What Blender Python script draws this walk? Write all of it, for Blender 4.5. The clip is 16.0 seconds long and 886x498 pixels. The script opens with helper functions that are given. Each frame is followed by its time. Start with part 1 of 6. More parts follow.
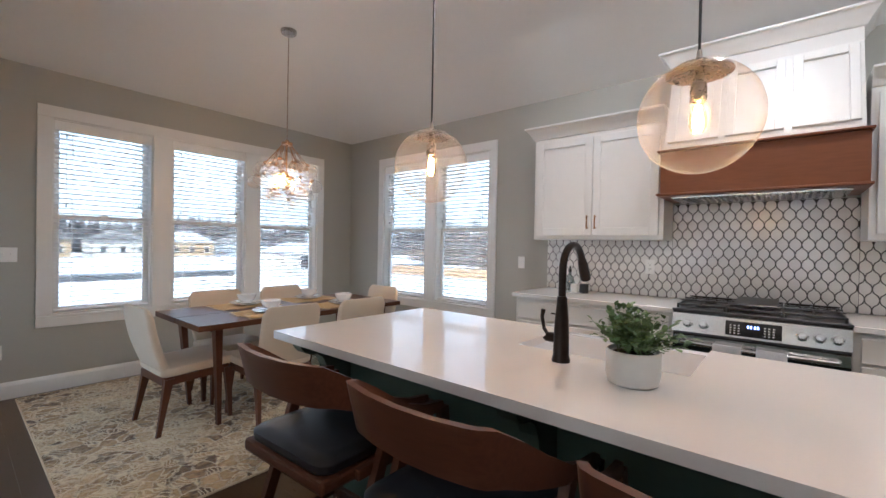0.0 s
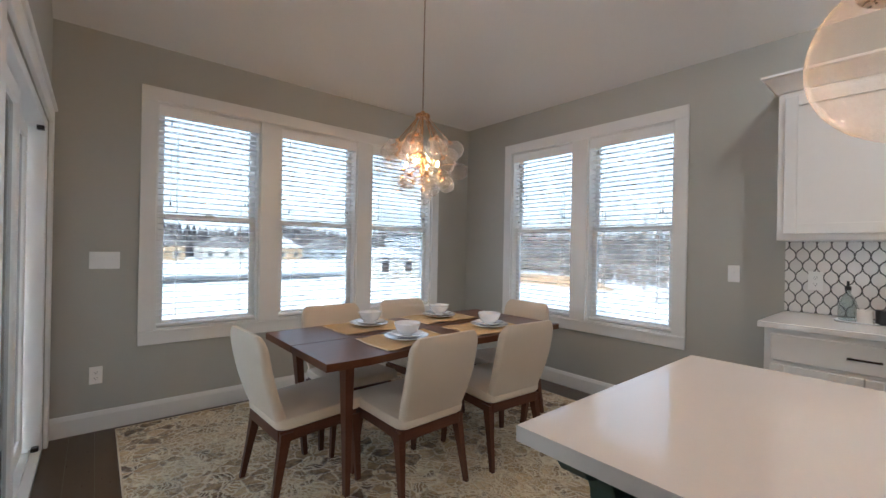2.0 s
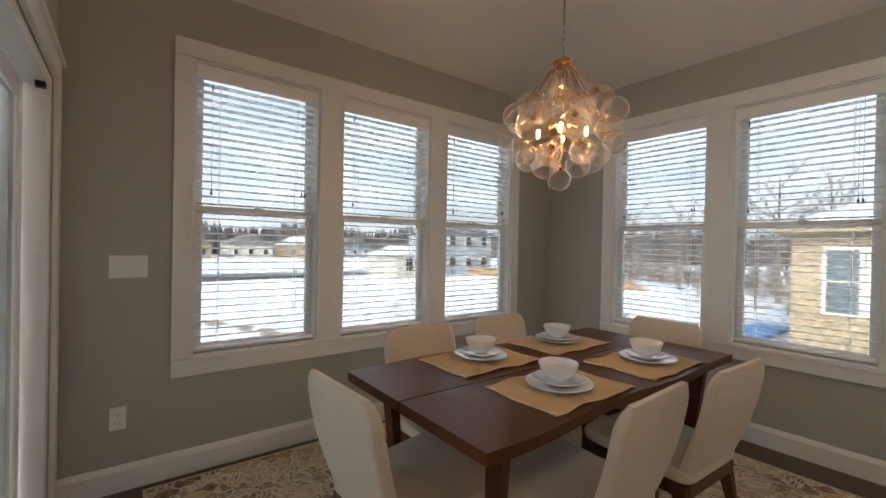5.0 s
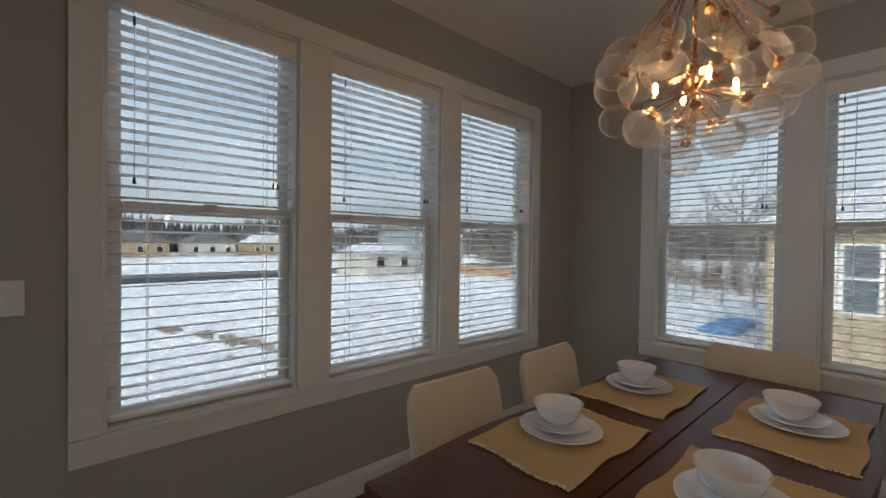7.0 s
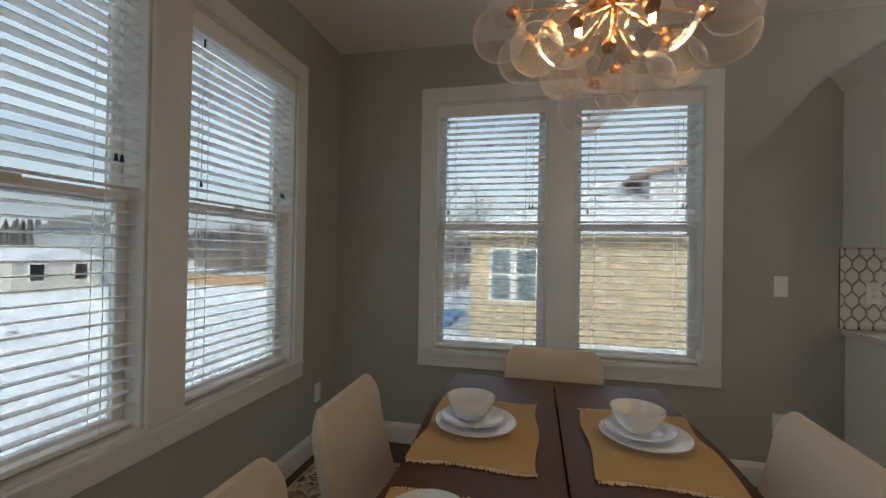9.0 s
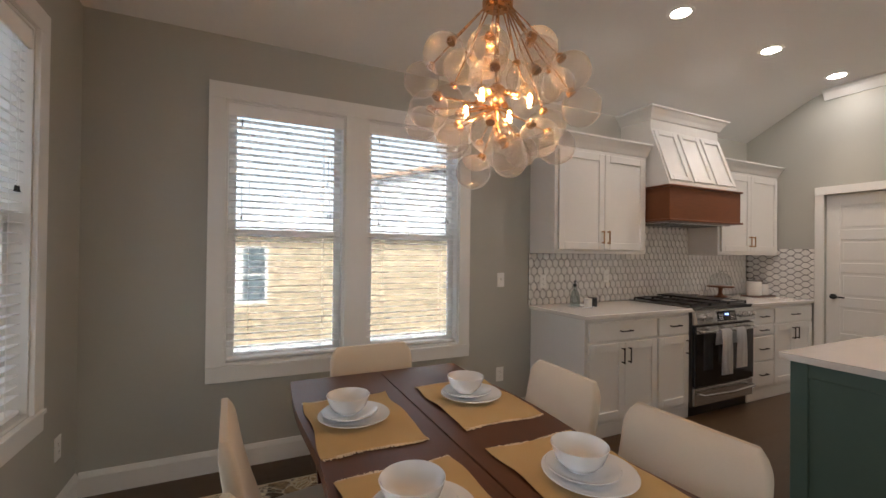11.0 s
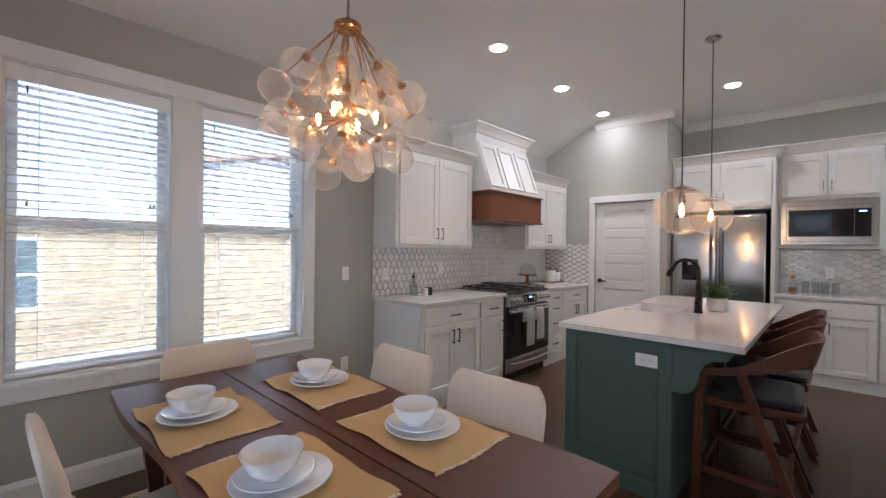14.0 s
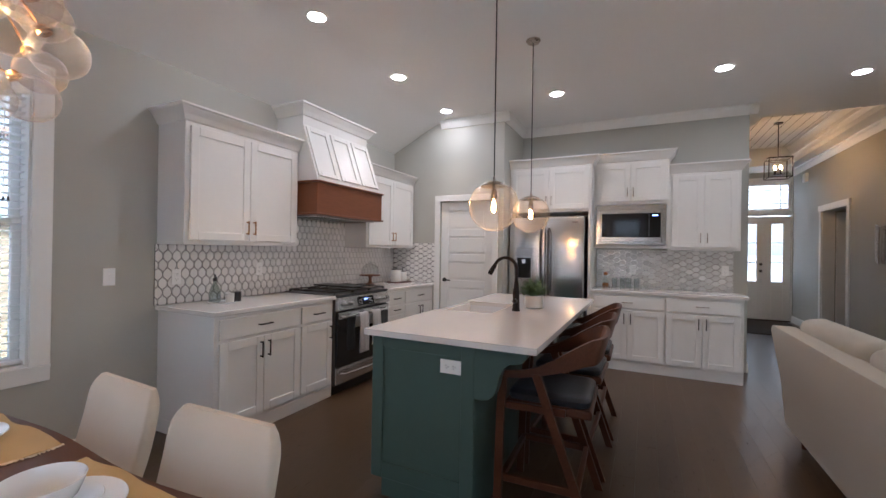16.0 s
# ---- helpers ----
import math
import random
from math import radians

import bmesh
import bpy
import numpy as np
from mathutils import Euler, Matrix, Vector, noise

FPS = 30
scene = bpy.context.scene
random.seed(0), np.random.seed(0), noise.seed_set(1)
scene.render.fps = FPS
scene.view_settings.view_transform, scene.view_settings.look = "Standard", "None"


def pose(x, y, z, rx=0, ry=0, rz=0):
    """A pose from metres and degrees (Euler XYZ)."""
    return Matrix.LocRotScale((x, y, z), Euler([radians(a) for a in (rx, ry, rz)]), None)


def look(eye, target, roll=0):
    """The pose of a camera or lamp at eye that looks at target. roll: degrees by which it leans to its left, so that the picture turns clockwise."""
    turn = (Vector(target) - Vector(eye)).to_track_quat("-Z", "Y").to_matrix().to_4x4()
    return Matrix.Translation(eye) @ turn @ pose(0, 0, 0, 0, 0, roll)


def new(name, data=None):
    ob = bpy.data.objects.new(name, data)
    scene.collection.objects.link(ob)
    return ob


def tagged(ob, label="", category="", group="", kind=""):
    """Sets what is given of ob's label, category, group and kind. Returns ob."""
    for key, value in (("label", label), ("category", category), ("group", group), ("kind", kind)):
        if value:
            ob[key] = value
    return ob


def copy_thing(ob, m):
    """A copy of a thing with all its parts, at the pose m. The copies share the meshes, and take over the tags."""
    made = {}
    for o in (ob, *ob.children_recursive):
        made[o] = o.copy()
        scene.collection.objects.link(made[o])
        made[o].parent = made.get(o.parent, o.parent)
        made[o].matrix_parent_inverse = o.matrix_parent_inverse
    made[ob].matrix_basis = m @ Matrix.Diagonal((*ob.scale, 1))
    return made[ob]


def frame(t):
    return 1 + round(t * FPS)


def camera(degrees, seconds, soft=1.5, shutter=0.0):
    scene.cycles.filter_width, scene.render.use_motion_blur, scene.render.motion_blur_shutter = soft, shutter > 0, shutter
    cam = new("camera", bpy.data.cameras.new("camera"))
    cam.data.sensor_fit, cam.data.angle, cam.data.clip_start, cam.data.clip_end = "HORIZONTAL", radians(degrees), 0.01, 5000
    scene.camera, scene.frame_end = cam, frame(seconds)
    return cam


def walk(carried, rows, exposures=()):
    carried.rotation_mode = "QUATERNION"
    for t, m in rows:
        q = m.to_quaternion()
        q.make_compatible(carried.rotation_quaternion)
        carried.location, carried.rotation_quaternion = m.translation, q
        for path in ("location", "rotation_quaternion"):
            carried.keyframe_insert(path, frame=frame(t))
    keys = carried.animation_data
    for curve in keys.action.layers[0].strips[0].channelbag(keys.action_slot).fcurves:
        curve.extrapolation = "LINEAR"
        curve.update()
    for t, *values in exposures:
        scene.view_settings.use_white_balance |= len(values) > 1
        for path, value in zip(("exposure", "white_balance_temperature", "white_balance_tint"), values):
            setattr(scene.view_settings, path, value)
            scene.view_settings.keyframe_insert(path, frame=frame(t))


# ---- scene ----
cam = camera(94.0, 16.0)
PATH = [
    (0, (0.093, 0.017, 1.29), (-1.187, 1.553, 1.273), 1.1),
    (0.5, (-0.209, 0.117, 1.292), (-1.551, 1.6, 1.277), 1.1),
    (1, (-0.534, 0.171, 1.293), (-1.952, 1.582, 1.285), 1.2),
    (1.5, (-0.786, 0.21, 1.28), (-2.268, 1.552, 1.273), 1.2),
    (2, (-1.033, 0.245, 1.27), (-2.563, 1.534, 1.27), 1.1),
    (2.5, (-1.261, 0.232, 1.255), (-2.823, 1.48, 1.264), 1.1),
    (3, (-1.413, 0.201, 1.267), (-2.992, 1.428, 1.269), 1.0),
    (3.5, (-1.507, 0.2, 1.27), (-3.096, 1.415, 1.271), 1.0),
    (4, (-1.659, 0.207, 1.265), (-3.243, 1.428, 1.266), 0.9),
    (4.5, (-1.808, 0.255, 1.272), (-3.397, 1.469, 1.273), 0.9),
    (5, (-1.988, 0.288, 1.285), (-3.576, 1.504, 1.273), 1.1),
    (5.2, (-2.077, 0.315, 1.289), (-3.67, 1.524, 1.279), 1.0),
    (7.5, (-2.877, 0.617, 1.353), (-4.258, 2.063, 1.325), 0.7),
    (8, (-3.018, 0.783, 1.317), (-4.164, 2.422, 1.318), 0.8),
    (8.5, (-3.159, 0.919, 1.317), (-3.975, 2.745, 1.323), 0.9),
    (9, (-3.293, 0.963, 1.298), (-3.726, 2.915, 1.314), 1.0),
    (9.5, (-3.426, 0.914, 1.291), (-3.467, 2.914, 1.321), 0.9),
    (10, (-3.59, 0.879, 1.316), (-3.274, 2.853, 1.35), 0.8),
    (12.3, (-4.0, 0.665, 1.372), (-2.75, 2.227, 1.372), 0.7),
    (12.5, (-4.023, 0.673, 1.362), (-2.735, 2.204, 1.366), 0.7),
    (13, (-4.032, 0.671, 1.365), (-2.682, 2.146, 1.365), 0.8),
    (13.5, (-4.026, 0.663, 1.363), (-2.623, 2.088, 1.363), 0.8),
    (14, (-3.951, 0.621, 1.364), (-2.492, 1.988, 1.36), 0.7),
    (14.5, (-3.849, 0.567, 1.372), (-2.313, 1.849, 1.365), 0.7),
    (15, (-3.709, 0.521, 1.348), (-2.091, 1.695, 1.35), 0.8),
    (15.5, (-3.53, 0.509, 1.355), (-1.82, 1.545, 1.356), 0.9),
    (16, (-3.415, 0.477, 1.348), (-1.619, 1.357, 1.354), 0.9),
]
EXPOSURES = [(0, 5.35, 5250, 9), (2, 5.2, 5300, 7), (3.5, 4.85, 5600, 8), (5.2, 4.6, 6050, 9), (7.5, 3.9, 5800, 5), (9, 4.1, 5850, 4), (10, 4.5, 6650, 9), (12.5, 5.05, 5250, 12), (16, 5.15, 5250, 12)]
walk(cam, [(t, look(eye, target, roll)) for t, eye, target, roll in PATH], EXPOSURES)

# ---- world, sun and large lights ----
world = bpy.data.worlds.new("winter_sky")
scene.world = world
world.use_nodes = True
wn = world.node_tree.nodes
sky = wn.new("ShaderNodeTexSky")
sky.sky_type, sky.sun_disc = "NISHITA", False
sky.sun_elevation, sky.sun_rotation = radians(34), radians(150)
sky.air_density, sky.dust_density, sky.ozone_density = 0.8, 9.0, 0.5
wn["Background"].inputs["Strength"].default_value = 0.15
# thin winter cloud over the clear sky
dome, cloud, veil, haze = wn.new("ShaderNodeTexCoord"), wn.new("ShaderNodeTexNoise"), wn.new("ShaderNodeMapRange"), wn.new("ShaderNodeMix")
stretch = wn.new("ShaderNodeMapping")
stretch.inputs["Scale"].default_value = (1.0, 1.0, 5.0)
cloud.inputs["Scale"].default_value, cloud.inputs["Detail"].default_value = 2.2, 5
veil.inputs["From Min"].default_value, veil.inputs["From Max"].default_value = 0.35, 0.65
veil.inputs["To Min"].default_value, veil.inputs["To Max"].default_value = 0.4, 0.8
haze.data_type = "RGBA"
haze.inputs["B"].default_value = (3.9, 4.05, 4.2, 1)
tie = world.node_tree.links.new
tie(dome.outputs["Generated"], stretch.inputs[0]), tie(stretch.outputs[0], cloud.inputs[0]), tie(cloud.outputs[0], veil.inputs[0])
tie(veil.outputs[0], haze.inputs["Factor"]), tie(sky.outputs[0], haze.inputs["A"]), tie(haze.outputs["Result"], wn["Background"].inputs[0])
sun_data = bpy.data.lights.new("sun", "SUN")
sun_data.energy, sun_data.angle, sun_data.color = 0.9, radians(10), (1.0, 0.95, 0.88)
sun = new("sun", sun_data)
sun.matrix_world = look((20, -34.6, 27), (0, 0, 0))


# ---- mesh helpers ----
def part(name, bm, material, parent=None, label="", smooth=False):
    """Link a bmesh as one mesh object under a thing or a part."""
    me = bpy.data.meshes.new(name)
    bmesh.ops.recalc_face_normals(bm, faces=bm.faces)
    bm.to_mesh(me)
    bm.free()
    if smooth:
        me.shade_smooth()
        me.set_sharp_from_angle(angle=radians(38))
    if material:
        me.materials.append(material)
    ob = new(name, me)
    if parent:
        ob.parent = parent
    if label:
        ob["label"] = label
    return ob


def thing(name, m=None, label="", category="", group="", kind=""):
    ob = new(name)
    ob.empty_display_size = 0.1
    if m is not None:
        ob.matrix_world = m
    return tagged(ob, label, category, group, kind)


def box(bm, x0, x1, y0, y1, z0, z1, bevel=0.0, seg=1):
    x0, x1 = min(x0, x1), max(x0, x1)
    y0, y1 = min(y0, y1), max(y0, y1)
    z0, z1 = min(z0, z1), max(z0, z1)
    m = Matrix.LocRotScale(((x0 + x1) / 2, (y0 + y1) / 2, (z0 + z1) / 2), None, (x1 - x0, y1 - y0, z1 - z0))
    v = bmesh.ops.create_cube(bm, size=1.0, matrix=m)["verts"]
    if bevel > 0:
        es = {e for w in v for e in w.link_edges}
        bmesh.ops.bevel(bm, geom=list(es), offset=min(bevel, 0.45 * min(x1 - x0, y1 - y0, z1 - z0)), segments=seg, profile=0.5, affect="EDGES", clamp_overlap=True)
    return bm


def boxes(rows, bevel=0.0, seg=1):
    bm = bmesh.new()
    for r in rows:
        one = bmesh.new()
        box(one, *r[:6], bevel=bevel, seg=seg)
        join(bm, one)
    return bm


def join(bm, other, m=None):
    if m is not None:
        other.transform(m)
    me = bpy.data.meshes.new("tmp")
    other.to_mesh(me)
    other.free()
    bm.from_mesh(me)
    bpy.data.meshes.remove(me)
    return bm


def lathe(profile, n=28, m=None):
    """A turned solid from (radius, height) rows."""
    bm = bmesh.new()
    rings = []
    for r, z in profile:
        if r < 1e-5:
            rings.append([bm.verts.new((0, 0, z))])
        else:
            rings.append([bm.verts.new((r * math.cos(2 * math.pi * i / n), r * math.sin(2 * math.pi * i / n), z)) for i in range(n)])
    for a, b in zip(rings, rings[1:]):
        for i in range(n):
            j = (i + 1) % n
            if len(a) == 1 and len(b) == 1:
                continue
            if len(a) == 1:
                bm.faces.new((a[0], b[i], b[j]))
            elif len(b) == 1:
                bm.faces.new((a[i], a[j], b[0]))
            else:
                bm.faces.new((a[i], a[j], b[j], b[i]))
    if m is not None:
        bm.transform(m)
    return bm


def tube(points, radius, n=10, radii=None, flat=1.0):
    """A round bar along points; flat squeezes it."""
    bm = bmesh.new()
    pts = [Vector(p) for p in points]
    rings = []
    side = None
    for i, p in enumerate(pts):
        d = (pts[min(i + 1, len(pts) - 1)] - pts[max(i - 1, 0)]).normalized()
        if side is None:
            side = d.cross(Vector((0, 0, 1)))
            if side.length < 1e-3:
                side = d.cross(Vector((0, 1, 0)))
        side = (side - d * side.dot(d)).normalized()
        up = d.cross(side)
        r = radii[i] if radii else radius
        rings.append([bm.verts.new(p + r * (math.cos(2 * math.pi * k / n) * side + flat * math.sin(2 * math.pi * k / n) * up)) for k in range(n)])
    for a, b in zip(rings, rings[1:]):
        for k in range(n):
            bm.faces.new((a[k], a[(k + 1) % n], b[(k + 1) % n], b[k]))
    bm.faces.new(rings[0]), bm.faces.new(list(reversed(rings[-1])))
    return bm


def loft(sections, cap=True):
    """Skin closed sections with equal counts of points."""
    bm = bmesh.new()
    rings = [[bm.verts.new(p) for p in s] for s in sections]
    n = len(rings[0])
    for a, b in zip(rings, rings[1:]):
        for k in range(n):
            bm.faces.new((a[k], a[(k + 1) % n], b[(k + 1) % n], b[k]))
    if cap:
        bm.faces.new(list(reversed(rings[0]))), bm.faces.new(rings[-1])
    return bm


def prism(outline, axis, a, b):
    """Push a flat outline of (u, v) along an axis from a to b."""
    def at(u, v, w):
        return {"x": (w, u, v), "y": (u, w, v), "z": (u, v, w)}[axis]
    return loft([[at(u, v, a) for u, v in outline], [at(u, v, b) for u, v in outline]])


def rounded(bm, offset, seg=2, angle=30):
    es = [e for e in bm.edges if len(e.link_faces) == 2 and e.calc_face_angle(0) > radians(angle)]
    bmesh.ops.bevel(bm, geom=es, offset=offset, segments=seg, profile=0.5, affect="EDGES", clamp_overlap=True)
    return bm


# ---- materials ----
def material(name, color, rough=0.5, metal=0.0, spec=0.5, grain=None, bump=None, vary=0.0, stretch=(1, 1, 1), sheen=0.0, coat=0.0, island=False, blotch=None):
    """grain: (scale, strength of the colour change); bump: (scale, strength); vary: change from piece to piece; blotch: (scale, strength) of large soft change."""
    m = bpy.data.materials.new(name)
    m.use_nodes = True
    nt = m.node_tree
    n, link = nt.nodes, nt.links.new
    b = n["Principled BSDF"]
    b.inputs["Roughness"].default_value, b.inputs["Metallic"].default_value = rough, metal
    b.inputs["Specular IOR Level"].default_value = spec
    b.inputs["Sheen Weight"].default_value = sheen
    b.inputs["Coat Weight"].default_value = coat
    tex = n.new("ShaderNodeTexCoord")
    mp = n.new("ShaderNodeMapping")
    mp.inputs["Scale"].default_value = stretch
    link(tex.outputs["Object"], mp.inputs[0])
    out = None
    base = n.new("ShaderNodeRGB")
    base.outputs[0].default_value = (*color, 1)
    out = base.outputs[0]

    def scaled(col, fac_socket, strength):
        mr = n.new("ShaderNodeMapRange")
        mr.inputs["To Min"].default_value, mr.inputs["To Max"].default_value = 1 - strength, 1 + strength
        link(fac_socket, mr.inputs[0])
        mul = n.new("ShaderNodeVectorMath")
        mul.operation = "MULTIPLY"
        link(col, mul.inputs[0])
        link(mr.outputs[0], mul.inputs[1])
        return mul.outputs[0]

    for pair, detail in ((grain, 6), (blotch, 2)):
        if pair:
            t = n.new("ShaderNodeTexNoise")
            t.inputs["Scale"].default_value, t.inputs["Detail"].default_value = pair[0], detail
            link(mp.outputs[0], t.inputs[0])
            out = scaled(out, t.outputs[0], pair[1])
            if pair is grain:
                mr = n.new("ShaderNodeMapRange")
                mr.inputs["To Min"].default_value, mr.inputs["To Max"].default_value = max(rough - 0.07, 0.02), min(rough + 0.07, 1)
                link(t.outputs[0], mr.inputs[0])
                link(mr.outputs[0], b.inputs["Roughness"])
    if vary:
        g = n.new("ShaderNodeNewGeometry") if island else n.new("ShaderNodeObjectInfo")
        out = scaled(out, g.outputs["Random Per Island"] if island else g.outputs["Random"], vary)
    link(out, b.inputs["Base Color"])
    if bump:
        t = n.new("ShaderNodeTexNoise")
        t.inputs["Scale"].default_value, t.inputs["Detail"].default_value = bump[0], 4
        link(mp.outputs[0], t.inputs[0])
        bp = n.new("ShaderNodeBump")
        bp.inputs["Strength"].default_value, bp.inputs["Distance"].default_value = bump[1], 0.004
        link(t.outputs[0], bp.inputs["Height"])
        link(bp.outputs[0], b.inputs["Normal"])
    return m


def thin_glass(name, tint=(1, 1, 1), curve=(4.5, 0.035, 0.75), haze=0.0, bend=0.0, seeds=0.0, fine=190):
    """Thin blown or float glass. curve: the gloss towards the rim; haze: white share that brightens the rim like bent
    light; bend: refracting share of it; seeds: share of tiny bubbles; fine: their number to the metre.
    """
    m = bpy.data.materials.new(name)
    m.use_nodes = True
    nt = m.node_tree
    n, link = nt.nodes, nt.links.new
    n.remove(n["Principled BSDF"])

    def mixed(fac, p, q):
        x = n.new("ShaderNodeMixShader")
        if isinstance(fac, float):
            x.inputs[0].default_value = fac
        else:
            link(fac, x.inputs[0])
        link(p, x.inputs[1]), link(q, x.inputs[2])
        return x.outputs[0]

    clear, shine, rim = n.new("ShaderNodeBsdfTransparent"), n.new("ShaderNodeBsdfGlossy"), n.new("ShaderNodeLayerWeight")
    power, span = n.new("ShaderNodeMath"), n.new("ShaderNodeMapRange")
    power.operation = "POWER"
    power.inputs[1].default_value = curve[0]
    span.inputs["To Min"].default_value, span.inputs["To Max"].default_value = curve[1], curve[2]
    clear.inputs[0].default_value = (*tint, 1)
    shine.inputs["Roughness"].default_value = 0.02
    link(rim.outputs["Facing"], power.inputs[0]), link(power.outputs[0], span.inputs[0])
    edge = shine.outputs[0]
    if bend:
        lens = n.new("ShaderNodeBsdfRefraction")
        lens.inputs["IOR"].default_value, lens.inputs["Roughness"].default_value = 1.25, 0.02
        edge = mixed(bend, edge, lens.outputs[0])
    milk = None
    if haze or seeds:
        d, t = n.new("ShaderNodeBsdfDiffuse"), n.new("ShaderNodeBsdfTranslucent")
        d.inputs[0].default_value = t.inputs[0].default_value = (0.95, 0.93, 0.9, 1)
        milk = mixed(0.6, d.outputs[0], t.outputs[0])
    # White mixed into the rim stands in for light bent through the glass edge.
    if haze:
        edge = mixed(haze, edge, milk)
    out = mixed(span.outputs[0], clear.outputs[0], edge)
    if seeds:
        tc, cell, dot = n.new("ShaderNodeTexCoord"), n.new("ShaderNodeTexVoronoi"), n.new("ShaderNodeMapRange")
        cell.inputs["Scale"].default_value = fine
        dot.inputs["From Min"].default_value, dot.inputs["From Max"].default_value = 0.18, 0.36
        dot.inputs["To Min"].default_value, dot.inputs["To Max"].default_value = seeds, 0.0
        link(tc.outputs["Object"], cell.inputs[0]), link(cell.outputs["Distance"], dot.inputs[0])
        out = mixed(dot.outputs[0], out, milk)
        bp = n.new("ShaderNodeBump")
        bp.inputs["Strength"].default_value, bp.inputs["Distance"].default_value = 0.25, 0.3 / fine
        link(cell.outputs["Distance"], bp.inputs["Height"]), link(bp.outputs[0], shine.inputs["Normal"])
    link(out, n["Material Output"].inputs[0])
    return m


def glow(name, color, strength):
    m = bpy.data.materials.new(name)
    m.use_nodes = True
    b = m.node_tree.nodes["Principled BSDF"]
    b.inputs["Base Color"].default_value = (0.8, 0.8, 0.8, 1)
    b.inputs["Emission Color"].default_value, b.inputs["Emission Strength"].default_value = (*color, 1), strength
    return m


WALL = material("greige_paint", (0.43, 0.428, 0.385), 0.6, grain=(60, 0.02), bump=(260, 0.12), blotch=(0.8, 0.03))
CEIL = material("ceiling_paint", (0.79, 0.79, 0.775), 0.8, grain=(40, 0.02), bump=(160, 0.15), blotch=(0.6, 0.03))
TRIM = material("white_trim_paint", (0.79, 0.79, 0.765), 0.35, grain=(30, 0.02), bump=(120, 0.04))
CAB = material("white_cabinet_paint", (0.76, 0.75, 0.72), 0.32, grain=(25, 0.02), bump=(90, 0.03), blotch=(1.5, 0.02))
VINYL = material("white_vinyl", (0.8, 0.81, 0.79), 0.4, grain=(40, 0.02))
SLAT = material("white_blind_slat", (0.88, 0.88, 0.87), 0.45, grain=(30, 0.03))
GREEN = material("dark_green_paint", (0.066, 0.108, 0.09), 0.42, grain=(30, 0.06), bump=(110, 0.05), blotch=(2, 0.08))
QUARTZ = material("white_quartz", (0.72, 0.69, 0.655), 0.08, grain=(220, 0.03), blotch=(3, 0.03), coat=0.2)
WALNUT = material("walnut_wood", (0.088, 0.033, 0.017), 0.36, spec=0.3, grain=(9, 0.35), bump=(40, 0.06), stretch=(1, 9, 9), blotch=(1.6, 0.15))
TABLE = material("dark_walnut_top", (0.092, 0.034, 0.014), 0.34, spec=0.25, grain=(11, 0.3), bump=(50, 0.05), stretch=(9, 1, 9), blotch=(1.4, 0.14))
HOODWOOD = material("brown_stained_wood", (0.17, 0.062, 0.026), 0.42, spec=0.3, grain=(10, 0.25), bump=(60, 0.05), stretch=(1, 9, 9))
OAK = material("brown_floor_board", (0.068, 0.04, 0.02), 0.3, spec=0.35, grain=(14, 0.3), bump=(50, 0.08), stretch=(1, 8, 8), vary=0.06, island=True, blotch=(1.1, 0.12))
FABRIC = material("cream_upholstery", (0.64, 0.55, 0.43), 0.9, grain=(420, 0.08), bump=(700, 0.35), blotch=(5, 0.05), sheen=0.25)
SOFA = material("beige_sofa_fabric", (0.42, 0.385, 0.315), 0.92, grain=(380, 0.08), bump=(600, 0.35), blotch=(4, 0.05), sheen=0.25)
LINEN = material("mustard_linen", (0.52, 0.345, 0.125), 0.92, grain=(300, 0.14), bump=(500, 0.5), blotch=(9, 0.1), sheen=0.2)
FRINGE = material("pale_linen_fringe", (0.72, 0.6, 0.42), 0.95, grain=(500, 0.2), bump=(600, 0.4))
CERAMIC = material("white_glazed_ceramic", (0.76, 0.77, 0.78), 0.1, grain=(20, 0.015), bump=(14, 0.04), coat=0.4)
STEEL = material("brushed_steel", (0.7, 0.695, 0.685), 0.22, metal=1.0, grain=(110, 0.03), stretch=(1, 1, 0.02))
DARKSTEEL = material("dark_steel", (0.16, 0.15, 0.145), 0.3, metal=1.0, grain=(60, 0.06))
BLACK = material("black_metal", (0.012, 0.011, 0.01), 0.36, grain=(60, 0.1))
BLACKGLASS = material("black_oven_glass", (0.008, 0.008, 0.009), 0.04, spec=0.7, grain=(10, 0.02))
BRONZE = material("oil_rubbed_bronze", (0.028, 0.02, 0.016), 0.3, metal=0.7, grain=(50, 0.15))
BRASS = material("aged_brass", (0.42, 0.235, 0.11), 0.28, metal=1.0, grain=(60, 0.1))
NICKEL = material("brushed_nickel", (0.42, 0.37, 0.32), 0.28, metal=1.0, grain=(80, 0.06))
LEATHER = material("black_leather", (0.014, 0.016, 0.02), 0.38, grain=(120, 0.15), bump=(240, 0.25))
PLASTIC = material("white_plate_plastic", (0.86, 0.86, 0.84), 0.35, grain=(15, 0.01))
DARK = material("dark_slot", (0.01, 0.01, 0.01), 0.6, grain=(20, 0.1))
TILE = material("pearl_white_tile", (0.79, 0.78, 0.755), 0.14, grain=(40, 0.04), bump=(26, 0.1), vary=0.06, coat=0.3)
PEARL = material("pearl_glass_tile", (0.76, 0.755, 0.74), 0.1, metal=0.1, grain=(40, 0.05), bump=(18, 0.2), vary=0.14, coat=0.5)
GROUT = material("pewter_grout", (0.075, 0.073, 0.072), 0.3, metal=0.6, grain=(70, 0.12), bump=(120, 0.1))
TOWEL = material("grey_white_towel", (0.7, 0.7, 0.7), 0.95, grain=(160, 0.25), bump=(300, 0.6), sheen=0.3)
